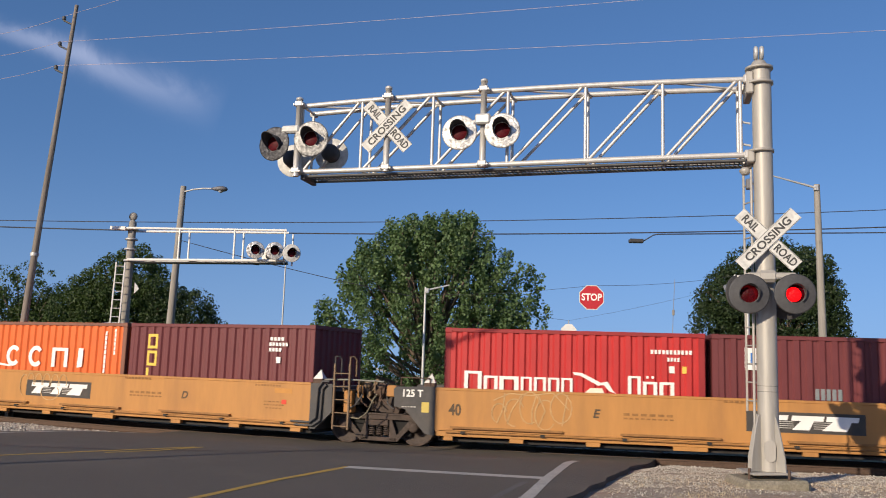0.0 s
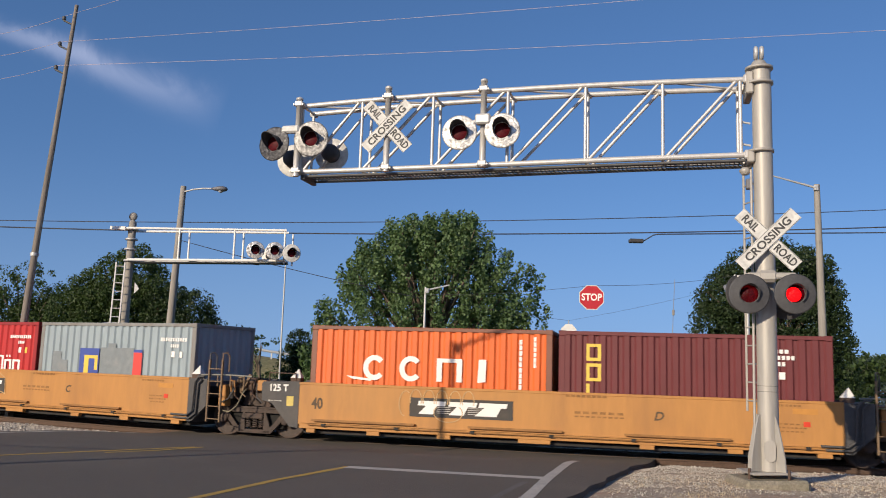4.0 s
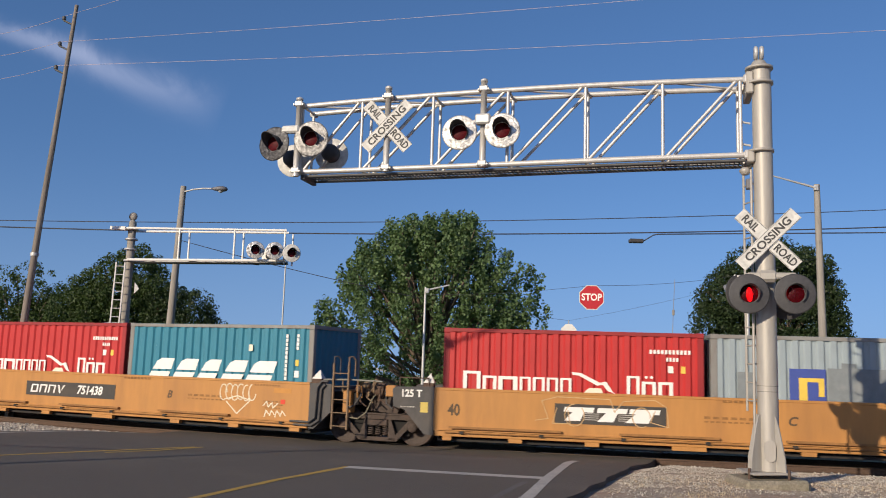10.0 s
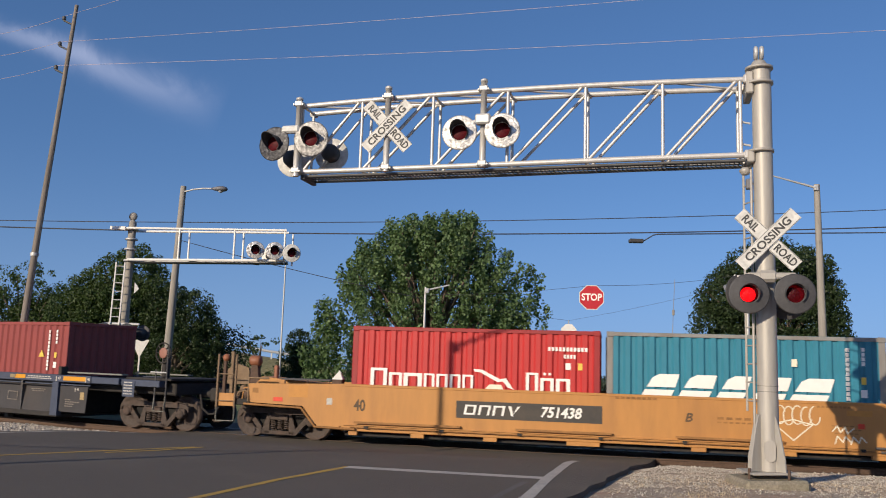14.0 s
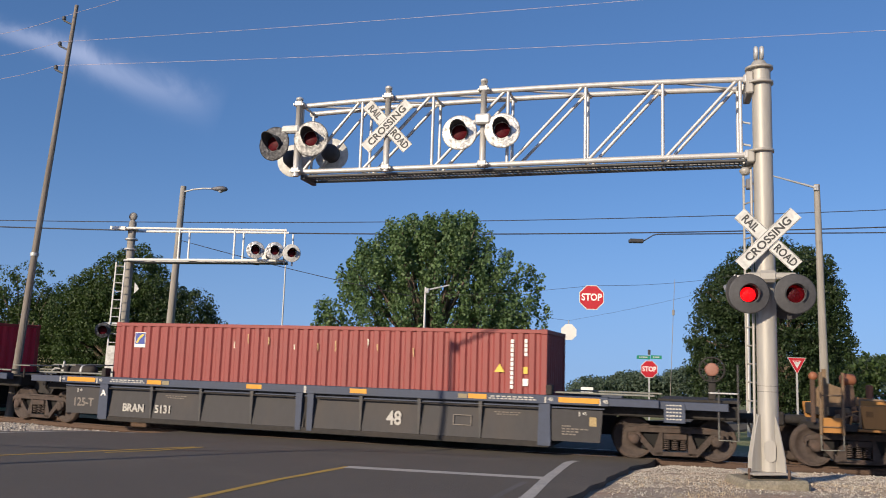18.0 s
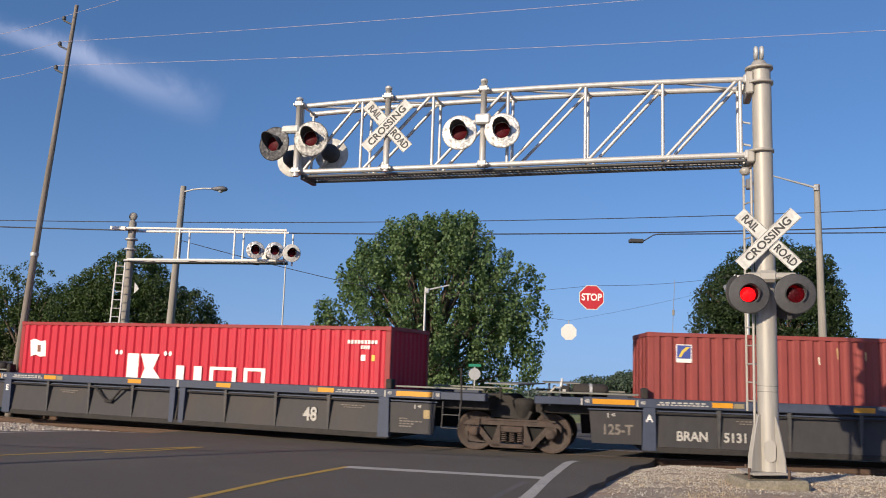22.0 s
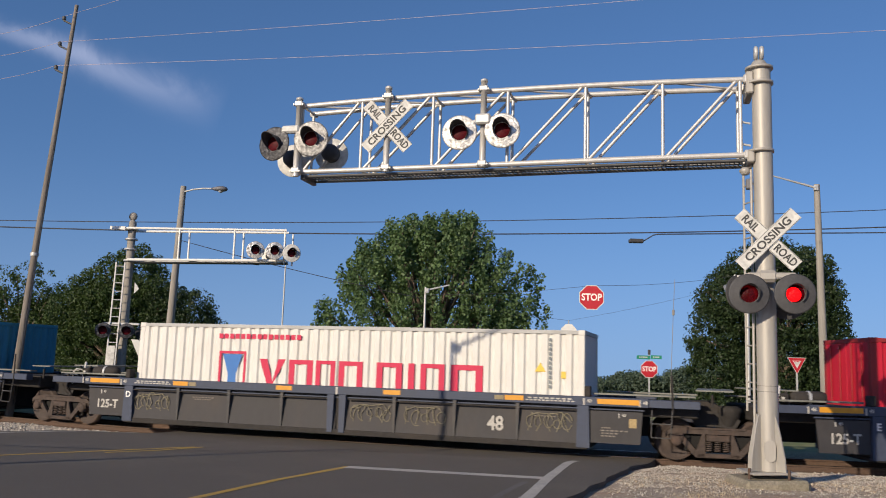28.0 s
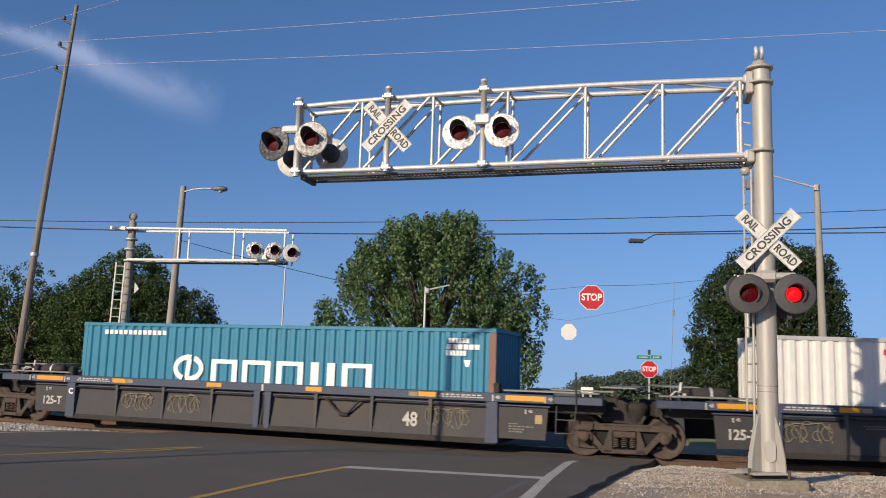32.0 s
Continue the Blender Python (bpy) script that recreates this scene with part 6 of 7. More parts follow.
# a thin near-black line laid across the asphalt
strip("dark_road_line", [(-7.85, 15.62), (-5.87, 15.77), (-3.97, 16.38), (-0.85, 18.02), (1.6, 18.95)], 0.10, material("road_line_black", (0.02, 0.02, 0.02), 0.6, grain=0.3, scale=20), "thin dark line across the asphalt", "road seam", "road seams", 0.003)
strip("tyre_scuff", [(0.7, 10.8), (1.1, 12.2), (1.34, 12.97)], 0.10, material("tyre_scuff", (0.13, 0.118, 0.108), 0.9, bump=0.3), "pale scuff on the asphalt", "road seam", "road seams", 0.002)


# ---- crossing signals ----
def signal_head(parent, x, y, z, yaw, plate, lens, r=0.30, hood_mat=None, deep=0.27):
    """A round backplate with a hooded red lens, a housing behind and a bracket."""
    hood_mat = hood_mat or BLACK
    m = Matrix.Translation((x, y, z)) @ Matrix.Rotation(radians(yaw), 4, "Z")
    head = part("signal_head", Shape().lathe([(0.140, 0.012), (r * 0.97, 0.012), (r, 0.004), (r, -0.006), (r * 0.93, -0.012), (0.150, -0.008), (0.140, -0.012), (0.140, 0.012)], 28, (0, 0, 0), "y", caps=False), plate, parent)
    head.matrix_basis = m
    part("lens", Shape().lathe([(0.001, -0.031), (0.04, -0.029), (0.08, -0.024), (0.12, -0.014), (0.145, -0.004), (0.145, 0.012)][::-1], 22, (0, 0, 0), "y", caps=False), lens, head)
    sh = Shape()
    n = 18
    vs = []
    for rr in (0.150, 0.158):
        for i in range(n + 1):
            k = radians(-50 + 280 * i / n)
            reach = 0.05 + deep * max(0.0, math.sin(radians(90 + (i / n - 0.5) * 230)))
            vs += [(rr * math.cos(k), -0.012, rr * math.sin(k)), (rr * math.cos(k), -0.012 - reach, rr * math.sin(k))]
    q = 2 * (n + 1)
    sh.add(vs, [(2 * i, 2 * i + 2, 2 * i + 3, 2 * i + 1) for i in range(n)] + [(q + 2 * i + 1, q + 2 * i + 3, q + 2 * i + 2, q + 2 * i) for i in range(n)] + [(2 * i + 1, 2 * i + 3, q + 2 * i + 3, q + 2 * i + 1) for i in range(n)], True)
    part("hood", sh, hood_mat, head)
    part("housing", Shape().lathe([(0.17, 0.013), (0.17, 0.20), (0.14, 0.28), (0.06, 0.31), (0.001, 0.312)], 18, (0, 0, 0), "y", caps=False), GALV if plate is FOIL else BLACK, head)
    return head


def crossbuck(parent, x, y, z, yaw, length=1.22, tilt=45):
    """Two crossed white blades, lettered."""
    for k, (ang, words) in enumerate(((-tilt, (("RAIL", -0.375), ("ROAD", 0.365))), (tilt, (("CROSSING", 0.0),)))):
        m = Matrix.Translation((x, y - 0.02 * k, z)) @ Matrix.Rotation(radians(yaw), 4, "Z") @ Matrix.Rotation(radians(-ang), 4, "Y")
        blade = part("crossbuck_blade", Shape().box(-length / 2, length / 2, -0.006, 0.006, -0.115, 0.115, 0.004), SIGN_WHITE, parent, "white blade with black capital lettering")
        blade.matrix_basis = m
        for text, at in words:
            letters("lettering", text, 0.175 if len(text) > 4 else 0.185, LETTER_BLACK, blade, Matrix.Translation((at * length / 1.22, -0.0085, -0.002)) @ Matrix.Rotation(radians(90), 4, "X"), 1.12 if len(text) > 4 else 0.80)
        edge = Shape()
        for zz in (-0.105, 0.105):
            edge.box(-length / 2 + 0.01, length / 2 - 0.01, -0.0075, -0.0062, zz - 0.003, zz + 0.003)
        part("blade_border", edge, LETTER_BLACK, blade)


MAST_X, MAST_Y = 5.22, 13.70
sig = thing("crossing_signal", Matrix.Translation((MAST_X, MAST_Y, 0)) @ Matrix.Rotation(radians(-14.7), 4, "Z"),
            "silver cantilever crossing signal on a mast with flashing red lamps", "crossing signal", "crossing signals")
ground_z = ground_height(MAST_X, MAST_Y)
footing = part("footing", Shape().box(-0.50, 0.50, -0.48, 0.50, ground_z - 0.45, 0.245, 0.05), CONCRETE, sig, "stained tan concrete footing block")
plate = part("base_plate", Shape().box(-0.35, 0.35, -0.35, 0.35, 0.315, 0.35, 0.006), MAST_GREY, sig)
for seat in (footing, plate):
    seat.matrix_basis = Matrix.Rotation(radians(16), 4, "Z") @ Matrix.Rotation(radians(-1.8), 4, "Y")
for x in (-0.29, 0.29):
    for y in (-0.29, 0.29):
        part("anchor_bolt", Shape().tube((x, y, 0.20), (x, y, 0.40), 0.022, n=8), RUST, sig)
mast = part("mast", Shape().lathe([(0.160, 0.345), (0.158, 3.0), (0.155, 6.68)], 32, (0.035, 0, 0)), MAST_GREY, sig)
for k in range(4):
    a = radians(45 + 90 * k)
    c, s_ = math.cos(a), math.sin(a)
    sh = Shape()
    prof = [(0.12, 0.35), (0.36, 0.35), (0.35, 0.55), (0.25, 1.0), (0.18, 1.22), (0.12, 1.22)]
    sh.prism(prof, -0.012, 0.012)
    sh.v = [(x * c - y * s_, x * s_ + y * c, z) for x, y, z in sh.v]
    part("base_fin", sh, MAST_GREY, sig)
cover = Shape()
cover.prism([(0.035 + 0.085 * math.cos(radians(i * 20)), 0.66 + (0.08 if math.sin(radians(i * 20)) >= 0 else -0.08) + 0.085 * math.sin(radians(i * 20))) for i in range(18)], -0.182, -0.150)
part("hand_hole_cover", cover, MAST_GREY, sig, "oval silver hand-hole cover")
for z in (1.58, 1.67):
    part("mast_band", Shape().lathe([(0.157, z - 0.005), (0.163, z), (0.157, z + 0.005)], 24, (0.035, 0, 0)), DARK_GALV, sig)
for z, r in ((5.52, 0.215), (6.69, 0.225), (6.95, 0.225)):
    part("flange", Shape().lathe([(0.16, z - 0.03), (r, z - 0.03), (r, z + 0.01), (0.16, z + 0.02)], 28), MAST_GREY, sig)
part("mast_head", Shape().lathe([(0.163, 6.66), (0.163, 6.94)], 24, (0.02, 0, 0)), MAST_GREY, sig)
part("cap", Shape().lathe([(0.19, 6.955), (0.13, 7.02), (0.10, 7.07), (0.05, 7.09)], 24), MAST_GREY, sig)
fin = Shape()
for x in (-0.045, 0.045):
    fin.lathe([(0.03, -0.035), (0.11, -0.03), (0.125, 0.0), (0.11, 0.03), (0.03, 0.035)], 20, (x, 0, 7.215), "x")
part("finial_wheel", fin, GALV, sig, "grey cable wheel on the mast top")
part("conduit", Shape().path([(-0.165, -0.06, 0.50), (-0.175, -0.06, 1.30), (-0.165, -0.06, 3.0), (-0.16, -0.06, 5.2)], 0.022), MAST_GREY, sig)
part("ladder_rail", Shape().box(-0.268, -0.232, 0.28, 0.32, 1.25, 5.30, 0.006), MAST_GREY, sig)
for k in range(14):
    part("ladder_rung", Shape().tube((-0.25, 0.30, 1.42 + 0.297 * k), (-0.12, 0.04, 1.42 + 0.297 * k), 0.014, n=6), MAST_GREY, sig)
part("conduit_box", Shape().box(-0.24, -0.15, -0.06, 0.06, 4.88, 5.05, 0.015), LAMP_GREY, sig)
part("junction_cup", Shape().lathe([(0.05, 5.12), (0.09, 5.17), (0.09, 5.20), (0.05, 5.24)], 14, (-0.25, -0.02, 0)), MAST_GREY, sig)
for z in (5.62, 6.0):
    part("step_bolt", Shape().tube((-0.15, 0, z), (-0.28, 0, z + 0.03), 0.018, n=8), GALV, sig)

# the cantilever arm, with a slight camber
YB = 0.46
NODES = (-8.24, -7.03, -5.65, -4.26, -2.88, -1.57, -0.31)


def arm_low(x):
    return 5.450 + 0.012 * (x + 1.5) - 0.0002 * (x + 4.2) ** 3 if x > -9 else 5.37


def arm_high(x):
    return 6.790 - 0.0046 * (x + 3.5) ** 2 + 0.004 * (x + 3.5)


def along_arm(x0, x1, n=9):
    return [x0 + (x1 - x0) * i / n for i in range(n + 1)]


for y in (-0.05, YB):
    part("chord", Shape().path([(x, y, arm_low(x)) for x in along_arm(-8.30, -0.10)], 0.048, 12), ALU, sig)
    part("chord", Shape().path([(x, y, arm_high(x)) for x in along_arm(-8.30, -0.10)], 0.048, 12), ALU, sig)
    for i, x in enumerate(NODES):
        part("upright", Shape().tube((x, y, arm_low(x)), (x, y, arm_high(x)), 0.030, n=8), ALU, sig)
        if i < 6:
            part("diagonal", Shape().tube((x + 0.06, y, arm_low(x) + 0.02), (NODES[i + 1] - 0.06, y, arm_high(NODES[i + 1]) - 0.02), 0.030, n=8), ALU, sig)
for i, x in enumerate(NODES):
    part("cross_tie", Shape().tube((x, -0.05, arm_high(x)), (x, YB, arm_high(x)), 0.025, n=8), ALU, sig)
    part("cross_tie", Shape().tube((x, -0.05, arm_low(x)), (x, YB, arm_low(x)), 0.025, n=8), ALU, sig)
    part("chord_lug", Shape().box(x - 0.07, x + 0.07, YB - 0.03, YB + 0.07, arm_high(x) - 0.06, arm_high(x) + 0.05, 0.015), GALV, sig)
    if i < 6:
        part("cross_brace", Shape().tube((x, -0.05, arm_high(x)), (NODES[i + 1], YB, arm_high(NODES[i + 1])), 0.018, n=6), ALU, sig)
grate = Shape()
for i in range(4):      # bearing bars under the chords, laid along the arm
    yy = 0.0 + i * 0.14
    xs_g = along_arm(-8.14, -0.30, 8)
    for x0, x1 in zip(xs_g, xs_g[1:]):
        z0, z1 = arm_low(x0) - 0.075, arm_low(x1) - 0.075
        grate.add([(x, yy + dy, z + dz) for x, z in ((x0, z0), (x1, z1)) for dy in (-0.005, 0.005) for dz in (-0.010, 0.010)],
                  [(0, 1, 3, 2), (4, 6, 7, 5), (0, 4, 5, 1), (2, 3, 7, 6), (0, 2, 6, 4), (1, 5, 7, 3)])
for i in range(105):
    xx = -8.12 + i * 0.075
    z = arm_low(xx) - 0.062
    grate.box(xx - 0.007, xx + 0.007, -0.01, 0.43, z - 0.012, z + 0.012)
part("walkway_grating", grate, DARK_GALV, sig, "dark steel walkway grating")
for yy in (-0.02, YB):
    part("walkway_edge", Shape().path([(x, yy, arm_low(x) - 0.085) for x in along_arm(-8.16, -0.25)], 0.030, 4), DARK_GALV, sig)
part("walkway_end", Shape().box(-8.22, -8.13, -0.06, YB + 0.06, arm_low(-8.2) - 0.15, arm_low(-8.2) - 0.055, 0.01), DARK_GALV, sig)
for y in (-0.05, YB):
    for z in (arm_low(-0.2), arm_high(-0.2)):
        part("arm_clamp", Shape().box(-0.26, -0.12, y - 0.075, y + 0.075, z - 0.075, z + 0.075, 0.02), ALU, sig)
part("arm_bracket", Shape().box(-0.22, -0.10, -0.14, 0.52, arm_high(-0.2) - 0.26, arm_high(-0.2) + 0.12, 0.02), MAST_GREY, sig)
part("arm_bracket", Shape().box(-0.22, -0.10, -0.14, 0.52, arm_low(-0.2) - 0.14, arm_low(-0.2) + 0.07, 0.02), MAST_GREY, sig)
for x, top, low in ((-4.68, 6.975, 5.35), (-6.485, 6.935, 5.315), (-8.265, 6.81, 5.27)):
    post = part("lamp_post", Shape().lathe([(0.058, low), (0.058, top - 0.06), (0.066, top - 0.06), (0.066, top - 0.02), (0.03, top)], 16, (x, -0.17, 0)), ALU, sig)
    for z in (arm_low(x), arm_high(x) + 0.01):
        part("post_clamp", Shape().box(x - 0.08, x + 0.08, -0.24, 0.0, z - 0.05, z + 0.05, 0.015), GALV, post)
        for dx in (-0.09, 0.09):
            part("clamp_bolt", Shape().tube((x + dx, -0.24, z - 0.02), (x + dx, -0.10, z - 0.02), 0.018, n=6), GALV, post)
part("lamp_crossarm", Shape().box(-4.80, -4.52, -0.36, -0.20, 6.09, 6.28, 0.03), GALV, sig)
for sx in (-1, 1):
    part("lamp_crossarm", Shape().tube((-4.66 + sx * 0.12, -0.26, 6.17), (-4.69 + sx * 0.34, -0.26, 6.10), 0.035), GALV, sig)
part("lamp_crossarm", Shape().box(-8.54, -8.18, -0.34, -0.20, 6.08, 6.22, 0.03), SIGN_WHITE, sig)
signal_head(sig, -5.08, -0.30, 5.955, 4, FOIL, LENS_DARK, 0.32)
signal_head(sig, -4.31, -0.30, 5.965, 4, FOIL, LENS_DARK, 0.32)
signal_head(sig, -8.69, -0.28, 5.885, -8, TARNISH, LENS_DARK, 0.33)
signal_head(sig, -7.94, -0.28, 5.955, 4, PATCHY, LENS_DARK, 0.34)
signal_head(sig, -8.67, 0.58, 5.765, 190, SIGN_WHITE, LENS_DARK, 0.33)
signal_head(sig, -7.87, 0.58, 5.865, 190, SIGN_WHITE, LENS_DARK, 0.33)
crossbuck(sig, -6.46, -0.25, 6.15, 4, 1.17, 47)
# heads and crossbuck on the mast
part("lamp_crossarm", Shape().box(-0.28, 0.46, -0.36, -0.28, 3.355, 3.455, 0.02), MAST_GREY, sig)
part("crossarm_clamp", Shape().box(-0.12, 0.19, -0.38, -0.10, 3.30, 3.49, 0.05), MAST_GREY, sig)
left_head = signal_head(sig, -0.262, -0.46, 3.103, 4, BLACK, LENS_CLEAR, 0.315, None, 0.10)
right_head = signal_head(sig, 0.417, -0.46, 3.108, 4, BLACK, LENS_CLEAR, 0.315, None, 0.10)


def blink_stand_in(head):
    """A made-up turning carrier behind the lens that imitates blinking: a glowing dish one way, its black back the
    other.
    """
    carrier = new("blink_carrier")
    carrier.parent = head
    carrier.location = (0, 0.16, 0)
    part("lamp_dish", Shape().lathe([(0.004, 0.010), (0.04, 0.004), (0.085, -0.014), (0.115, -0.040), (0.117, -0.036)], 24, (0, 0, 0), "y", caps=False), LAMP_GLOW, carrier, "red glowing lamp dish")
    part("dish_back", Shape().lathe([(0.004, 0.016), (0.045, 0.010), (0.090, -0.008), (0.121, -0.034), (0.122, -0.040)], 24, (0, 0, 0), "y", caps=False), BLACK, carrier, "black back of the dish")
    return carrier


# added turning dishes stand in for lamps that switch on and off
FLASHERS = [(blink_stand_in(left_head), 0), (blink_stand_in(right_head), 1)]
part("head_bracket", Shape().path([(-0.12, 0.10, 3.36), (-0.26, 0.16, 3.42), (-0.42, 0.18, 3.46), (-0.44, 0.19, 3.30)], 0.03, 8), GALV, sig)
# side head: sun on its black hood is painted as pale grey
signal_head(sig, -0.34, 0.20, 3.18, -144, BLACK, LENS_DARK, 0.30, SIGN_AND_SUNLIT_GREY, 0.27)
signal_head(sig, 0.40, 0.32, 3.05, 172, BLACK, LENS_DARK)
crossbuck(sig, 0.06, -0.24, 4.00, 2)
part("crossbuck_clamp", Shape().box(-0.10, 0.20, -0.23, -0.14, 3.92, 4.08, 0.02), GALV, sig)

# the gantry beyond the tracks
far_sig = thing("crossing_signal", Matrix.Translation((-10.88, 29.3, 0)) @ Matrix.Rotation(radians(2), 4, "Z"), "grey cantilever crossing signal with a ladder, beyond the tracks", "crossing signal", "crossing signals")
part("mast", Shape().lathe([(0.15, -0.3), (0.14, 3.0), (0.13, 6.45), (0.08, 6.52)], 20), POLE_GREY, far_sig)
part("finial_wheel", Shape().lathe([(0.05, -0.08), (0.13, -0.05), (0.15, 0.0), (0.13, 0.05), (0.05, 0.08)], 18, (0.0, 0, 6.66), "y"), POLE_GREY, far_sig)
for y in (-0.25, 0.30):
    part("chord", Shape().tube((-0.62 if y < 0 else -0.2, y, 6.20 - 0.02 * (y > 0)), (5.40, y, 6.33), 0.042), SIGN_BACK, far_sig)
    part("chord", Shape().tube((0.0, y, 5.11), (5.42, y, 5.265), 0.048), SIGN_BACK, far_sig)
    for x in (1.72, 3.62, 5.36):
        part("upright", Shape().tube((x + 0.2 * (y > 0), y, 5.15), (x + 0.2 * (y > 0), y, 6.28), 0.035, n=8), SIGN_BACK, far_sig)
    for x in (0.4, 2.1, 4.0):
        part("arm_brace", Shape().tube((x, -0.25, 5.13), (x + 0.4, 0.30, 5.15), 0.02, n=6), DARK_GALV, far_sig)
part("walkway_grating", Shape().add([(x, y, z + dz) for x, z in ((0.1, 5.045), (5.45, 5.195)) for y in (-0.2, 0.26) for dz in (-0.015, 0.015)], [(0, 1, 3, 2), (4, 6, 7, 5), (0, 4, 5, 1), (2, 3, 7, 6), (0, 2, 6, 4), (1, 5, 7, 3)]), DARK_GALV, far_sig)
for z in (5.1, 5.5, 5.85, 6.2):
    part("flange", Shape().lathe([(0.13, z - 0.03), (0.21, z - 0.03), (0.21, z + 0.03), (0.13, z + 0.03)], 18), GALV, far_sig)
part("arm_bracket", Shape().box(-0.66, -0.12, -0.32, -0.18, 6.13, 6.26, 0.02), SIGN_BACK, far_sig)
for x, yw, pl in ((4.42, 10, FOIL), (5.08, 10, FOIL), (5.66, 15, SIGN_WHITE)):
    signal_head(far_sig, x, -0.55, 5.56 - (0.06 if x > 5.5 else 0), yw, pl, LENS_DARK, 0.31)
signal_head(far_sig, 4.75, 0.6, 5.52, 190, SIGN_BACK, LENS_DARK, 0.31)
for x in (-0.55, 0.24):
    signal_head(far_sig, x, -0.45, 2.66, 12, TARNISH, LENS_DARK, 0.26)
signal_head(far_sig, 0.52, 0.4, 2.62, 165, BLACK, LENS_DARK, 0.28)
part("lamp_crossarm", Shape().box(-0.6, 0.6, -0.30, -0.22, 2.86, 2.94, 0.02), GALV, far_sig)
lad = Shape()
for x in (-0.32, -0.02):
    lad.box(x - 0.022, x + 0.022, -0.34, -0.30, 0.9, 5.0)
for i in range(14):
    lad.tube((-0.32, -0.32, 1.1 + i * 0.29), (-0.02, -0.32, 1.1 + i * 0.29), 0.016, n=6)
lad.v = [(x - 0.06 + (z - 3) * 0.02, y, z) for x, y, z in lad.v]
part("ladder", lad, GALV, far_sig)
part("ladder_guard", Shape().box(-0.40, -0.14, -0.36, -0.33, 0.8, 2.15), SIGN_WHITE, far_sig, "white sheet that guards the ladder")
part("wedge_sign", Shape().prism([(0.30, 3.95), (0.30, 4.35), (0.46, 4.12)], -0.2, -0.18), SIGN_WHITE, far_sig)


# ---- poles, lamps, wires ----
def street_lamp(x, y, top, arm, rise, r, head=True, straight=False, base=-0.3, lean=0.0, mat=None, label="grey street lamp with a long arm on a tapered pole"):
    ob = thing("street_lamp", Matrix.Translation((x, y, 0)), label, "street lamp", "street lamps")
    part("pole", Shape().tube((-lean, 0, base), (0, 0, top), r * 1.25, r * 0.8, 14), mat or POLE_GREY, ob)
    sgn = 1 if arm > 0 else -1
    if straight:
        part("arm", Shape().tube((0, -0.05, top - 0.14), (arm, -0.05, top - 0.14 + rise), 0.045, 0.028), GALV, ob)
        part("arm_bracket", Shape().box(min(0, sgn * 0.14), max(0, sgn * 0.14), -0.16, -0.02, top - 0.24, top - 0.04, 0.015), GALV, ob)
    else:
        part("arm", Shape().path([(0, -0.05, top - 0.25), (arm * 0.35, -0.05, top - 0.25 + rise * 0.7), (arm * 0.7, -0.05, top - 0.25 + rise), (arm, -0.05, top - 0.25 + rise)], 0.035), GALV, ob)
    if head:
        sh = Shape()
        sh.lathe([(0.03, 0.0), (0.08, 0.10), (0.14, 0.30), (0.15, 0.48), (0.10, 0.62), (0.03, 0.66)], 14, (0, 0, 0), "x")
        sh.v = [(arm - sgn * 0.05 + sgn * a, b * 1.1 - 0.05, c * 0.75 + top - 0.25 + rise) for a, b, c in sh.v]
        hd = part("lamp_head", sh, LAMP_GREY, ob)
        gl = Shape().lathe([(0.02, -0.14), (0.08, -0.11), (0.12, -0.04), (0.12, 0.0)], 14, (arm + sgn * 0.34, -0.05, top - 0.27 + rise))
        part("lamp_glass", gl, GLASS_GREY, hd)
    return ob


street_lamp(-10.36, 33, 8.55, 1.15, 0.18, 0.14, lean=0.20, label="grey-brown street lamp with a cobra head, beyond the tracks")
street_lamp(13.44, 30, 8.74, -1.60, 0.40, 0.13, head=False, straight=True, lean=-0.10, label="weathered wooden lamp pole with a slim raised arm")
street_lamp(-0.67, 35.0, 5.02, 0.98, 0.26, 0.055, mat=GALV, head=False, straight=True, label="slim galvanised street lamp in front of the big tree")
# added out of view, only to throw a pole-and-arm shadow on the train
street_lamp(-8.22, 10.36, 7.06, 2.2, 0.52, 0.062, head=False, straight=True, label="unseen grey street lamp added on the near verge to cast a shadow on the train")

pole = thing("utility_pole", Matrix.Translation((-13.40, 27.0, -0.3)), "tall weathered wooden utility pole with three insulators, leaning a little", "utility pole", "utility poles")
part("pole", Shape().path([(0, 0, 0), (0.36, 0, 6.0), (0.91, 0, 13.67)], [0.128, 0.100, 0.060], 14), POLE_WOOD, pole)
TIPS = []
for z in (13.07, 12.18, 11.36):
    x = 0.91 * z / 13.67
    ins = Shape()
    ins.path([(x, 0, z - 0.1), (x - 0.22, 0, z), (x - 0.36, 0, z + 0.06)], 0.03, 6)
    br = part("insulator_bracket", ins, DARK_GALV, pole)
    part("insulator", Shape().lathe([(0.03, 0), (0.075, 0.03), (0.05, 0.07), (0.07, 0.11), (0.03, 0.15)], 10, (x - 0.34, 0, z + 0.06)), DARK_GALV, br)
    TIPS.append(Vector((-13.40 + x - 0.34, 27.0, z - 0.3 + 0.2)))
part("ground_wire", Shape().path([(0.16, -0.125, 0.5), (0.47, -0.06, 6.0), (0.88, -0.06, 12.5)], 0.010, 5), WIRE, pole)
part("pole_band", Shape().lathe([(0.128, 5.2), (0.132, 5.25), (0.128, 5.3)], 12, (0.315, 0, 0)), GALV, pole)


def cable(name, a, b, sag, r, mat, label, n=28, group="overhead wires"):
    a, b = Vector(a), Vector(b)
    pts = [a.lerp(b, i / n) - Vector((0, 0, sag * 4 * (i / n) * (1 - i / n))) for i in range(n + 1)]
    return solid(name, Shape().path(pts, r, 5), mat, label, "wire", group)


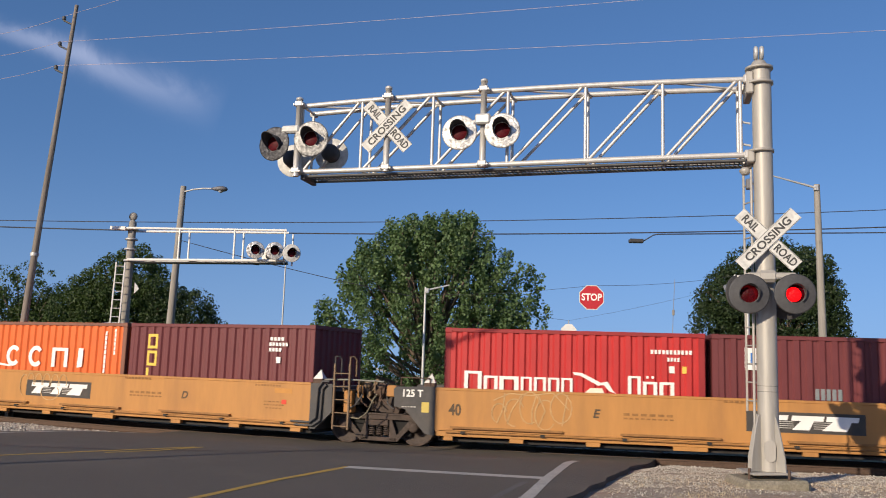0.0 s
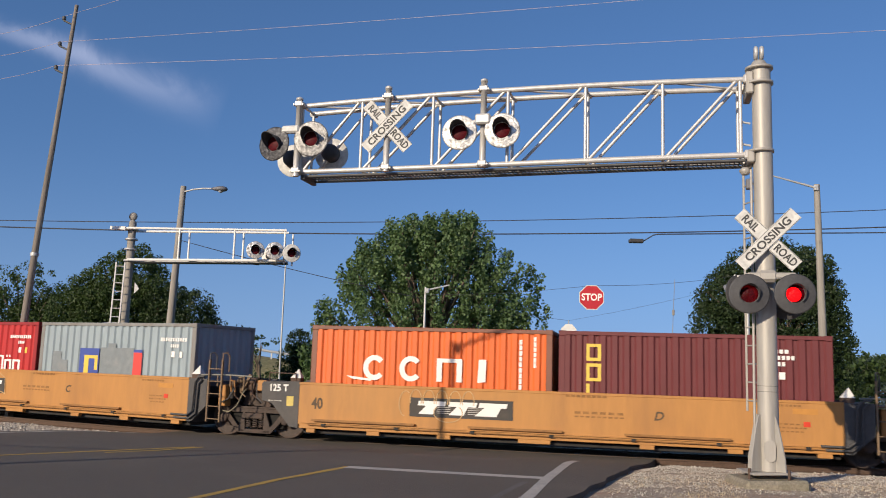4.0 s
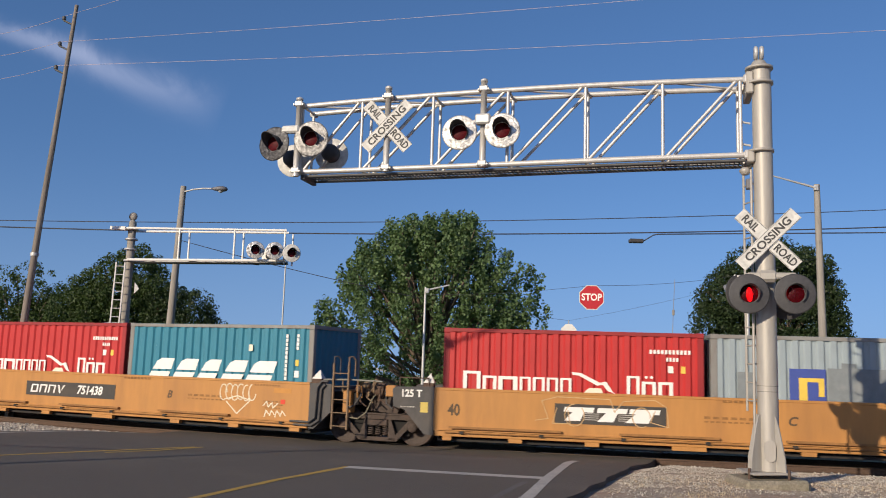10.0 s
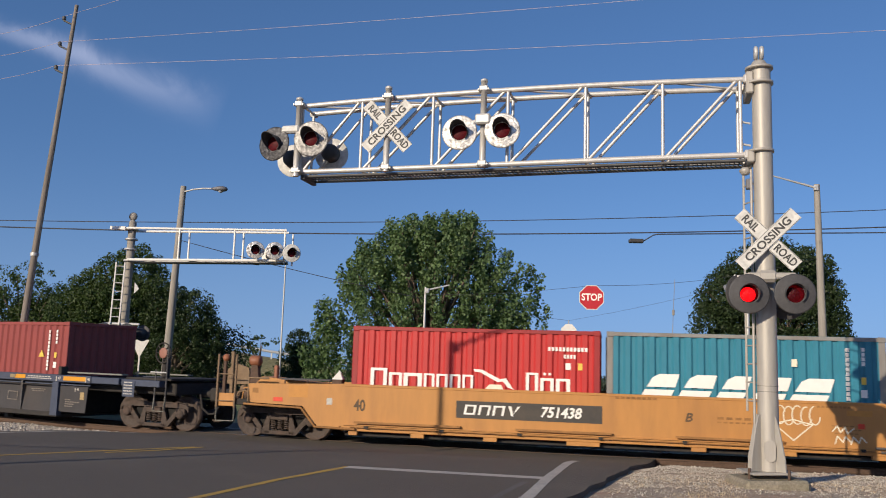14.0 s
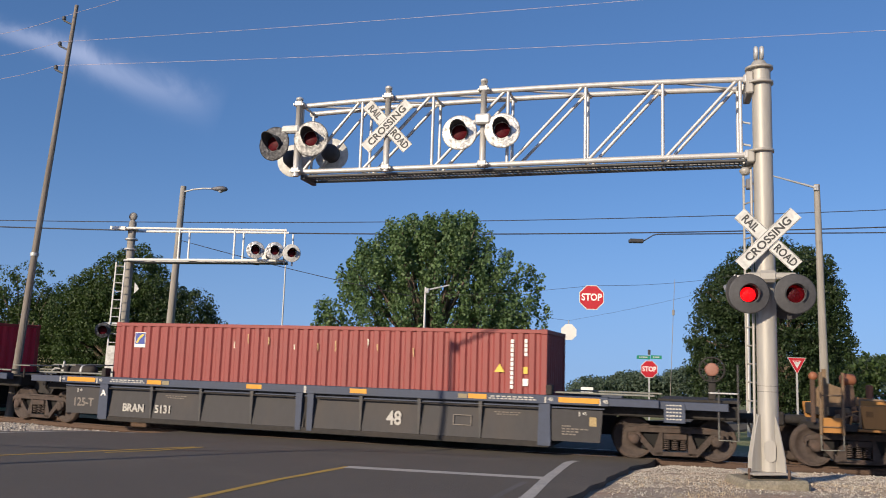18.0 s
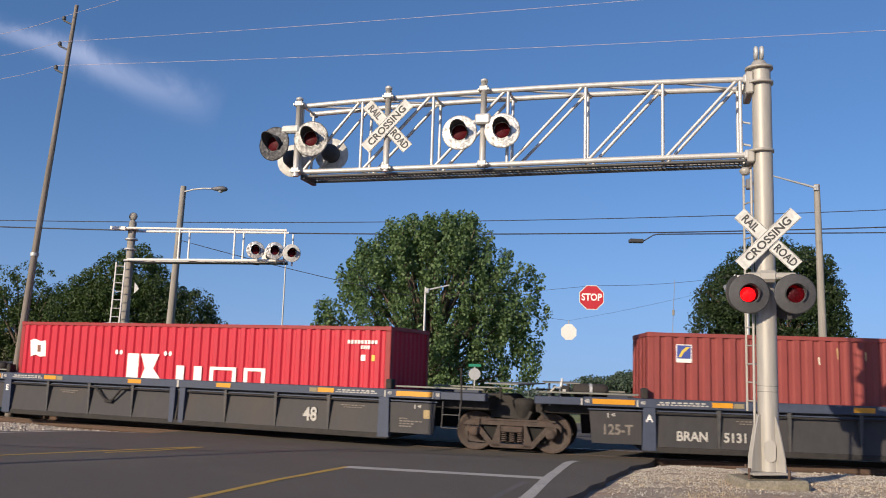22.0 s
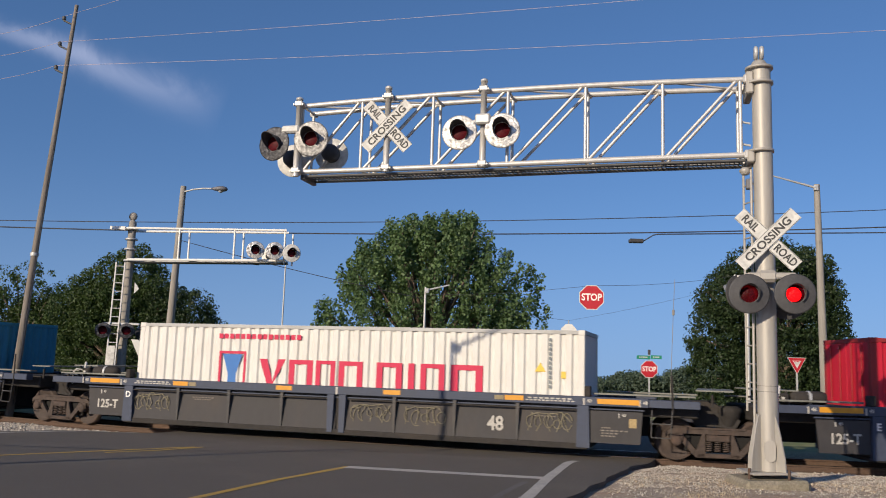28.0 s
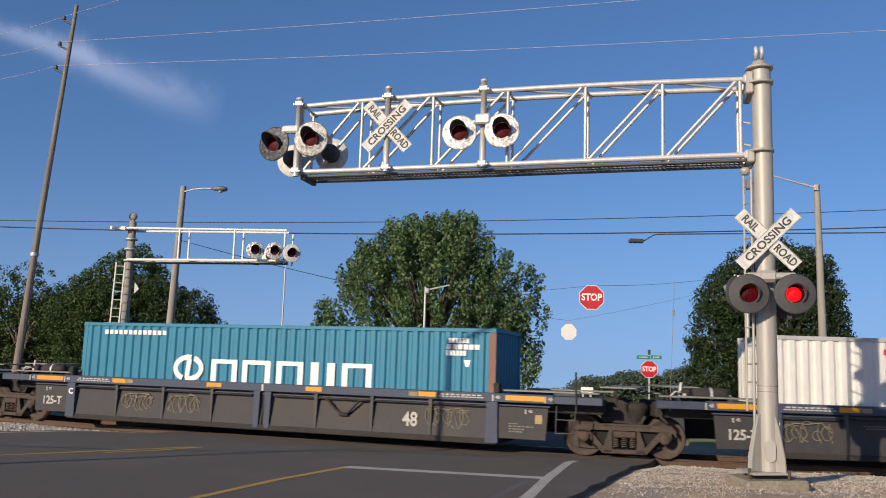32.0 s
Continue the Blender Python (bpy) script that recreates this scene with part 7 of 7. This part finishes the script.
for tip, far_end in zip(TIPS, ((3.0, 17.0, 13.2), (14.0, 18.0, 11.3), (17.0, 18.0, 10.2))):
    cable("power_line", tip, far_end, 0.12, 0.0055, WIRE_BRIGHT, "thin bare power line gleaming in the sun")
for tip, z in zip(TIPS, (17.3, 16.4, 15.2)):
    cable("power_line", tip, (-26.2, 40.0, z), 0.5, 0.0065, WIRE_BRIGHT, "thin bare power line gleaming in the sun")
for px in (-30.0, 30.0):
    up = thing("utility_pole", Matrix.Translation((px, 45.0, -0.6)), "weathered wooden utility pole that carries phone cables", "utility pole", "utility poles")
    part("pole", Shape().tube((0, 0.05, 0), (0, 0.05, 12.6), 0.18, 0.12, 12), POLE_WOOD, up)
cable("phone_cable", (-30.0, 45, 8.75), (30.0, 45, 11.4), 0.55, 0.022, WIRE, "thin dark overhead cable across the sky")
cable("phone_cable", (-30.0, 45, 8.50), (30.0, 45, 10.4), 0.62, 0.034, WIRE, "dark overhead cable across the sky")
cable("guy_wire", (-10.4, 32.9, 6.4), (-0.70, 35.05, 4.55), 0.1, 0.014, WIRE, "thin slack wire behind the gantry")
cable("span_wire", (4.97, 28.03, 4.62), (-0.66, 34.95, 4.72), 0.10, 0.006, WIRE, "thin span wire that carries the hanging stop sign")
cable("span_wire", (4.97, 28.03, 4.62), (13.36, 29.95, 6.05), 0.28, 0.006, WIRE, "thin span wire that carries the hanging stop sign")
cable("span_wire", (-0.66, 35.05, 4.6), (5.76, 38.20, 4.02), 0.05, 0.005, WIRE, "thin span wire that carries a hanging sign")
cable("span_wire", (5.76, 38.20, 4.02), (13.36, 30.05, 5.9), 0.15, 0.005, WIRE, "thin span wire that carries a hanging sign")
thin = thing("flag_pole", Matrix.Translation((-8.38, 45, -0.3)), "slim pale metal pole standing alone", "pole")
part("pole", Shape().tube((0, 0, 0), (0, 0, 7.4), 0.05, 0.04, 8), GALV, thin)
back = thing("sign_post", Matrix.Translation((10.85, 30, -0.3)), "slim grey steel post beside the road", "post")
part("post", Shape().tube((0, 0, 0), (0, 0, 4.4), 0.075, 0.07, 10), GALV, back)

fix = thing("hanging_lamp", Matrix.Translation((6.92, 30.0, 6.46)), "dark box lamp hung from an overhead wire by a bent arm", "lamp")
part("lamp_box", Shape().box(-0.27, 0.24, -0.12, 0.12, -0.06, 0.08, 0.03), BLACK, fix)
part("lamp_arm", Shape().path([(0.22, 0, 0.0), (0.42, 0, 0.12), (0.60, 0, 0.24), (0.78, 0, 0.28), (9.0, 0.0, 0.60)], 0.022, 6), WIRE, fix)


# ---- road signs ----
def octagon(r):
    return [(r * math.cos(radians(22.5 + 45 * i)), r * math.sin(radians(22.5 + 45 * i))) for i in range(8)]


def stop_face(parent, r, front=True):
    plate = part("sign_plate", Shape().prism(octagon(r / math.cos(radians(22.5))), 0.0, 0.006), SIGN_WHITE if front else SIGN_BACK, parent, "" if front else "pale unpainted back of a sign")
    if front:
        part("red_field", Shape().prism(octagon(r * 0.93 / math.cos(radians(22.5))), -0.004, -0.001), SIGN_RED, plate)
        letters("lettering", "STOP", r * 0.80, SIGN_BACK, plate, Matrix.Translation((0, -0.007, 0)) @ Matrix.Rotation(radians(90), 4, "X"), 0.86, label="white lettering")
    return plate


s1 = thing("stop_sign", Matrix.Translation((4.97, 28.0, 4.22)) @ Matrix.Rotation(radians(-6), 4, "Z"), "red stop sign hanging from a span wire", "sign", "stop signs")
stop_face(s1, 0.405)
part("hanger", Shape().box(-0.02, 0.02, 0.008, 0.045, -0.30, 0.42), GALV, s1)
s2 = thing("stop_sign", Matrix.Translation((5.76, 38.15, 3.50)) @ Matrix.Rotation(radians(8), 4, "Z"), "back of a hanging stop sign, pale in the sun", "sign", "stop signs")
stop_face(s2, 0.355, False)
part("hanger", Shape().box(-0.015, 0.015, 0.008, 0.06, -0.3, 0.54), GALV, s2)
whip = thing("antenna", Matrix.Translation((17.0, 62.0, -2.2)), "thin leaning whip antenna with a small box", "antenna")
part("rod", Shape().path([(-0.35, 0, 0), (0, 0, 8.6), (0.12, 0, 10.9)], [0.022, 0.02, 0.014], 6), POLE_GREY, whip)
part("box", Shape().box(-0.08, 0.08, -0.06, 0.06, 8.2, 8.6, 0.02), POLE_GREY, whip)
s3 = thing("stop_sign", Matrix.Translation((9.33, 38.0, -0.3)), "red stop sign on a post under two green street name plates", "sign", "stop signs")
pl = stop_face(s3, 0.375)
pl.location = (0, 0, 2.26)
part("post", Shape().box(-0.03, 0.03, 0.01, 0.05, 0.0, 3.0), GALV, s3)
part("name_plate", Shape().box(-0.56, 0.04, -0.02, -0.012, 2.70, 2.86), SIGN_GREEN, s3)
part("name_plate", Shape().box(0.06, 0.54, -0.06, -0.05, 2.72, 2.88), SIGN_GREEN, s3)
bars("plate_bars", -0.26, 2.78, 0.40, 0.06, SIGN_WHITE, s3, 5, -0.024)
bars("plate_bars", 0.30, 2.80, 0.30, 0.06, SIGN_WHITE, s3, 4, -0.064)
part("post_cap", Shape().box(-0.05, 0.06, -0.01, 0.06, 2.9, 3.12, 0.01), BLACK, s3)
s4 = thing("yield_sign", Matrix.Translation((12.56, 30.0, -0.3)), "red and white yield sign on a slim post", "sign")
tri = lambda k: [(-0.33 * k, 2.80 - (1 - k) * 0.20), (0.33 * k, 2.80 - (1 - k) * 0.20), (0.0, 2.22 + (1 - k) * 0.38)]
part("sign_plate", Shape().prism(tri(1.0), 0.0, 0.006), SIGN_WHITE, s4)
part("red_field", Shape().prism(tri(0.93), -0.003, -0.001), SIGN_RED, s4)
part("white_field", Shape().prism(tri(0.46), -0.006, -0.004), SIGN_WHITE, s4)
bars("plate_bars", 0.0, 2.66, 0.2, 0.04, SIGN_RED, s4, 4, -0.008)
part("post", Shape().box(-0.03, 0.03, 0.01, 0.05, 0.0, 2.7), GALV, s4)
s5 = thing("round_sign", Matrix.Translation((1.41, 34.0, -0.3)), "grey back of a round sign on a post", "sign")
part("sign_plate", Shape().prism([(0.235 * math.cos(radians(15 * k)), 1.84 + 0.235 * math.sin(radians(15 * k))) for k in range(24)], -0.004, 0.004), SIGN_AND_SUNLIT_GREY, s5)
part("post", Shape().box(-0.03, 0.03, 0.01, 0.05, 0.0, 2.2), GALV, s5)
part("name_plate", Shape().box(-0.25, 0.25, -0.01, 0.01, 2.13, 2.24), SIGN_GREEN, s5)
s6 = thing("wedge_sign", Matrix.Translation((-11.4, 32.6, -0.3)), "pale triangular sign back on a post", "sign")
part("sign_plate", Shape().prism([(-0.40, 2.75), (0.30, 2.75), (-0.05, 2.05)], 0.0, 0.006), GALV, s6)
part("post", Shape().box(-0.08, -0.02, 0.01, 0.05, 0.0, 2.6), GALV, s6)


# ---- trees ----
def leaf_cloud(name, clumps, per, size, mat, parent, seed, spread=0.5, tall=0.8):
    """A crown of folded leaves, gathered in clumps: (x, y, z, radius)."""
    rng = np.random.default_rng(seed)
    c = np.repeat(np.array(clumps), per, axis=0)
    n = len(c)
    d = rng.normal(size=(n, 3))
    d /= np.linalg.norm(d, axis=1)[:, None]
    at = c[:, :3] + d * (c[:, 3] * rng.uniform(0.25, 1.0, n) ** spread)[:, None] * np.array((1, 1, tall))
    nrm = d + rng.normal(size=(n, 3)) * 0.7 + np.array((0, 0, 0.35))
    nrm /= np.linalg.norm(nrm, axis=1)[:, None]
    side_v = np.cross(nrm, rng.normal(size=(n, 3)))
    side_v /= np.linalg.norm(side_v, axis=1)[:, None]
    tip = np.cross(nrm, side_v)
    s = (size * rng.uniform(0.6, 1.35, n))[:, None]
    quad = np.stack([at - tip * s * 0.5, at + side_v * s * 0.36 - nrm * s * 0.1, at + tip * s * 0.55, at - side_v * s * 0.36 - nrm * s * 0.1], axis=1).reshape(-1, 3)
    me = bpy.data.meshes.new(name)
    me.vertices.add(4 * n)
    me.vertices.foreach_set("co", quad.astype(np.float32).ravel())
    me.loops.add(4 * n)
    me.loops.foreach_set("vertex_index", np.arange(4 * n, dtype=np.int32))
    me.polygons.add(n)
    me.polygons.foreach_set("loop_start", np.arange(0, 4 * n, 4, dtype=np.int32))
    me.materials.append(mat)
    me.update(calc_edges=True)
    ob = new(name, me)
    ob.parent = parent
    return ob


def tree(x, y, base, trunk_r, lobes, clumps_per, per, size, mat, label, seed, name="tree", limb=True, clump=0.55, tall=0.8):
    """lobes: ellipsoids (x, y, z, rx, ry, rz) of the crown, in the tree's own space."""
    rnd = random.Random(seed)
    ob = thing(name, Matrix.Translation((x, y, base)), label, "tree", "trees")
    top = max(l[2] for l in lobes)
    sh = Shape()
    sh.path([(0, 0, -0.2), (0.05, 0, top * 0.3), (-0.05, 0.05, top * 0.65), (0.1, 0, top * 1.0)], [trunk_r * 1.3, trunk_r, trunk_r * 0.6, trunk_r * 0.2], 10)
    part("trunk", sh, BARK, ob)
    clumps = []
    for (lx, ly, lz, rx, ry, rz) in lobes:
        vol = clumps_per * (rx * rz) ** 0.9
        for _ in range(int(vol)):
            while True:
                a, b, c = (rnd.uniform(-1, 1) for _ in range(3))
                q = a * a + b * b + c * c
                if 0.18 < q < 1:
                    break
            k = (1 / math.sqrt(q)) ** 0.45
            clumps.append((lx + a * rx * k, ly + b * ry * k, lz + c * rz * k, rnd.uniform(0.55, 1.15) * clump))
        if limb:
            for _ in range(3):
                e = Vector((lx + rnd.uniform(-.6, .6) * rx, ly + rnd.uniform(-.6, .6) * ry, lz + rnd.uniform(-.4, .6) * rz))
                st = Vector((0, 0, min(top * 0.6, max(0.4, e.z * 0.45))))
                part("limb", Shape().path([st, st.lerp(e, 0.5) + Vector((0, 0, 0.2)), e], [trunk_r * 0.42, trunk_r * 0.28, trunk_r * 0.08], 6), BARK, ob)
    leaf_cloud("crown", clumps, per, size, mat, ob, seed, tall=tall)
    return ob


def upright_tree(x, y, base, outline, deep, count, size, mat, label, seed):
    """A tree of many steep limbs that end in upright sprays of leaves; outline: (height, left, right) of the crown."""
    rnd = random.Random(seed)
    ob = thing("tree", Matrix.Translation((x, y, base)), label, "tree", "trees")
    hs = [o[0] for o in outline]

    def reach(z):
        return np.interp(z, hs, [o[1] for o in outline]), np.interp(z, hs, [o[2] for o in outline])

    part("trunk", Shape().path([(0, 0, -0.2), (0.1, 0, 1.6), (0.0, 0.1, 4.2), (0.5, 0, 7.4)], [0.40, 0.32, 0.20, 0.05], 10), BARK, ob)
    clumps = []
    for i in range(count):
        z = hs[0] + (hs[-1] - hs[0]) * rnd.random() ** 0.85
        a, b = reach(z)
        half, mid = (b - a) / 2, (a + b) / 2
        ang = rnd.uniform(0, 2 * math.pi)
        q = rnd.uniform(0.1, 1.0) ** 0.42
        tip = Vector((mid + half * q * math.cos(ang), deep * min(1.0, half / 3.0) * q * math.sin(ang), z))
        lean = Vector((0.22 * math.cos(ang) * q, 0.2 * math.sin(ang), 1.0)).normalized()
        long = rnd.uniform(0.7, 1.5)
        for k in range(6):
            f = k / 5
            p = tip - lean * long * f
            clumps.append((p.x + rnd.uniform(-.12, .12), p.y + rnd.uniform(-.12, .12), p.z, 0.14 + 0.20 * math.sin(math.pi * (0.15 + 0.75 * f))))
        if i % 6 == 0:
            st = Vector((0.1, 0, max(0.8, (z - long) * 0.42)))
            part("limb", Shape().path([st, st.lerp(tip, 0.5) + Vector((0, 0, -0.25)), tip - lean * 0.25], [0.10, 0.065, 0.02], 6), BARK, ob)
    leaf_cloud("crown", clumps, 24, size, mat, ob, seed, tall=1.15)
    return ob


upright_tree(-0.6, 39.5, -0.3, [(0.9, -5.0, 4.8), (2.4, -5.7, 5.5), (4.2, -5.9, 5.7), (5.2, -5.2, 5.5), (6.2, -4.5, 5.4), (7.0, -3.9, 5.2), (7.7, -3.4, 3.4), (8.6, -2.5, 2.5), (9.2, 0.4, 2.0)],
             2.7, 540, 0.140, LEAF_MID, "broad leafy cottonwood with glossy green leaves and gaps", 5)
tree(15.75, 40.0, -0.1, 0.34, [(0.26, 0, 6.8, 1.63, 2.2, 1.75), (-1.02, 0, 6.4, 1.46, 2.0, 1.7), (1.36, 0, 6.2, 1.46, 2.0, 1.8), (-2.21, 0, 5.2, 1.38, 2.0, 1.7), (2.12, 0, 4.8, 1.03, 2.0, 1.9), (-2.89, 0, 3.7, 1.12, 1.8, 1.6), (2.55, 0, 3.4, 0.77, 1.8, 1.7), (0.0, -0.6, 2.2, 2.58, 2.0, 2.0), (0.0, 0, 4.2, 2.58, 2.6, 3.0), (-2.21, 0, 1.9, 1.89, 2.0, 1.6), (2.21, 0, 1.7, 1.55, 2.0, 1.5)],
     70, 60, 0.115, LEAF_DARK, "dense dark green tree with a rounded crown", 6, clump=0.42)
tree(-22.6, 46, -0.5, 0.20, [(0.4, 0, 5.9, 1.5, 1.3, 1.2), (-1.0, 0, 5.5, 1.4, 1.3, 1.5), (1.5, 0, 4.8, 1.3, 1.3, 1.0), (0.2, 0, 3.8, 2.4, 1.5, 1.2)], 26, 36, 0.12, LEAF_LEFT, "airy young tree with gaps at the end of a dense row", 7, clump=0.38)
tree(-17.0, 45, -0.5, 0.28, [(0.8, 0, 6.5, 1.2, 1.5, 1.7), (-0.6, 0, 5.9, 1.2, 1.5, 1.7), (-1.7, 0, 5.2, 1.0, 1.3, 1.6), (-2.7, 0, 4.2, 1.1, 1.3, 1.6), (1.8, 0, 5.4, 1.1, 1.4, 1.6), (0, 0, 4.6, 2.4, 2.0, 2.0), (0, 0, 2.8, 3.2, 2.2, 2.6)], 64, 54, 0.115, LEAF_LEFT, "leafy green tree with a peaked crown in a dense row", 8, clump=0.42)
tree(-13.8, 44.5, -0.5, 0.25, [(-0.5, 0, 4.7, 1.2, 1.5, 1.6), (0.8, 0, 4.4, 1.1, 1.4, 1.5), (1.75, 0, 3.4, 0.9, 1.2, 1.3), (0, 0, 2.5, 2.3, 1.8, 2.2)], 66, 54, 0.11, LEAF_DARK, "dark green tree at the end of a dense row", 9, clump=0.4)
tree(-20.4, 47, -0.5, 0.25, [(0, 0, 3.8, 2.0, 2.0, 2.1), (-2.0, 0, 3.6, 1.8, 1.8, 1.8)], 56, 50, 0.12, LEAF_LEFT, "low leafy green tree in a dense row", 17, clump=0.45)
tree(-26.8, 47, -0.5, 0.25, [(0, 0, 4.4, 2.8, 2.2, 2.8)], 30, 44, 0.14, LEAF_LEFT, "leafy green tree in a dense row", 10, clump=0.45)
tree(-9.2, 56, -0.6, 0.16, [(0, 0, 3.4, 0.75, 1.0, 1.1), (0.4, 0, 2.4, 0.95, 1.1, 1.3), (-0.45, 0, 2.3, 0.85, 1.1, 1.3), (0.1, 0, 1.0, 1.3, 1.2, 1.3)], 70, 44, 0.12, LEAF_DARK, "small bushy dark green tree", 11, clump=0.33)
tree(-12.6, 60, -0.6, 0.12, [(0, 0, 3.6, 1.3, 1.0, 0.9), (-0.8, 0, 2.6, 1.0, 1.0, 0.9)], 8, 22, 0.2, LEAF_LEFT, "thin young tree with sparse leaves", 12, clump=0.4)
tree(27.5, 58, -0.6, 0.2, [(0, 0, 2.6, 2.6, 2.0, 1.9), (4.0, 0, 2.2, 3.0, 2.0, 1.8)], 20, 36, 0.24, LEAF_LEFT, "bushy green tree far beyond the tracks", 13)

# hedge below the row of trees, the far woods, an embankment
rnd = random.Random(3)
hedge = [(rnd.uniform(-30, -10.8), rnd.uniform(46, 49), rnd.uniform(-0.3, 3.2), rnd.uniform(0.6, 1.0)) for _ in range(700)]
# undergrowth takes the darkened leaf, with the trees' shade in its colour
h = leaf_cloud("undergrowth", hedge, 60, 0.13, LEAF_SHADED, None, 31)
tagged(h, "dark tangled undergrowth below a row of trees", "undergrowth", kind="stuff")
low = [(rnd.uniform(-9.5, 1.0), rnd.uniform(62, 70), rnd.uniform(-0.8, 0.9), rnd.uniform(0.5, 1.0)) for _ in range(140)]
low += [(rnd.uniform(-26, -10.5), rnd.uniform(61, 65), rnd.uniform(-0.8, 1.1) + 0.4 * math.sin(i), rnd.uniform(0.4, 0.9)) for i in range(170)]
h = leaf_cloud("bushes", low, 46, 0.17, LEAF_LEFT, None, 32)
tagged(h, "low green bushes beyond the road", "bushes", kind="stuff")
woods = []
for i in range(2600):
    x = rnd.uniform(17.2, 75)
    y = rnd.uniform(118, 128)
    top = -0.9 + 2.5 * ease(17.6, 22.5, x) + 0.095 * max(0.0, x - 22.5) + 0.30 * math.sin(x * 0.75 - 0.5) + 0.18 * math.sin(x * 1.9 + 1) + 0.12 * math.sin(x * 4.3)
    woods.append((x, y, top - 0.9 - abs(rnd.gauss(0, 1.0)) * 2.2, rnd.uniform(0.6, 1.2)))
for i in range(240):
    woods.append((rnd.uniform(2, 18), rnd.uniform(118, 128), -2.3 - abs(rnd.gauss(0, 1.0)), rnd.uniform(0.5, 0.9)))
# the woods' haze lies in the leaf colour alone
h = leaf_cloud("far_woods", woods, 46, 0.34, FAR_HAZE_LEAF, None, 33)
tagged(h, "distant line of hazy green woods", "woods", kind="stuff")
sh = Shape()
ridge = [(-60 + i * 2.5, 78 + 2 * math.sin(i * 0.3), max(0.0, min(3.6, 2.75 - 0.14 * (-39.7 + i * 2.5))) + 0.05 * math.sin(i)) for i in range(27)]
vs = []
for x, y, z in ridge:
    vs += [(x, y - 11, -1.2), (x, y - 4, z * 0.55), (x, y, z), (x, y + 4, z), (x, y + 14, -2)]
sh.add(vs, [(5 * i + j, 5 * i + 5 + j, 5 * i + 6 + j, 5 * i + 1 + j) for i in range(len(ridge) - 1) for j in range(4)], True)
solid("embankment", sh, DRY_SLOPE, "grassy embankment of a road beyond the trees", "embankment", kind="structure")
rail_ob = thing("guard_rail", Matrix(), "low metal guard rail along the embankment's top", "guard rail")
part("rail_beam", Shape().path([(x, y - 0.2, z + 0.62) for x, y, z in ridge], 0.12, 6), GALV, rail_ob)
for x, y, z in ridge[::2]:
    part("rail_post", Shape().box(x - 0.06, x + 0.06, y - 0.2, y - 0.05, z - 0.2, z + 0.6), GALV, rail_ob)
far2 = [(rnd.uniform(-60, 260), rnd.uniform(395, 420), -9.5 + rnd.uniform(-3.0, 0.0) + 1.2 * math.sin(i * 0.07), rnd.uniform(2.0, 4.0)) for i in range(700)]
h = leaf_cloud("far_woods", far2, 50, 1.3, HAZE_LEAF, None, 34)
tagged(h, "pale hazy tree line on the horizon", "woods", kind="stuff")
sh = Shape().box(18.6, 20.2, 112.0, 112.3, -1.15, -0.35, 0.02)
bill = thing("billboard", Matrix(), "white billboard far off before the woods", "billboard")
part("panel", sh, SIGN_BACK, bill)
for x in (18.9, 19.9):
    part("leg", Shape().box(x - 0.12, x + 0.12, 112.3, 112.5, -6.5, -0.4), GALV, bill)


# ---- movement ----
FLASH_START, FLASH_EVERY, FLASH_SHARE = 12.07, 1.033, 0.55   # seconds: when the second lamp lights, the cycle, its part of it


def motions():
    times = sorted({round(t, 3) for t in steps(0, 32, 32)})
    for ob, u, place in MOVERS:
        walk(ob, [(t, place(u + run(t))) for t in times])
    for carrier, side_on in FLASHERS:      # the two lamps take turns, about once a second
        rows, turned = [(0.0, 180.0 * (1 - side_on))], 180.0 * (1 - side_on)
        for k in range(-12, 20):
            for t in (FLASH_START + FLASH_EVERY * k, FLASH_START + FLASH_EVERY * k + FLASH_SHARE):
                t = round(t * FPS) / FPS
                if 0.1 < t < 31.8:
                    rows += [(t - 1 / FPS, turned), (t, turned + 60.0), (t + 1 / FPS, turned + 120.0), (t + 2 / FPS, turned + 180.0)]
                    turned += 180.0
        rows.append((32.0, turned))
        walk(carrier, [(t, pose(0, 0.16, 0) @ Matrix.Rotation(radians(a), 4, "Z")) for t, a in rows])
    count = 240
    for ob, x in WHEELSETS:
        rows = []
        for i in range(count + 1):
            t = 32.0 * i / count
            rows.append((t, pose(x, 0, 0.465) @ Matrix.Rotation((run(t) - run(0)) / 0.465, 4, "Y")))
        walk(ob, rows)


motions()
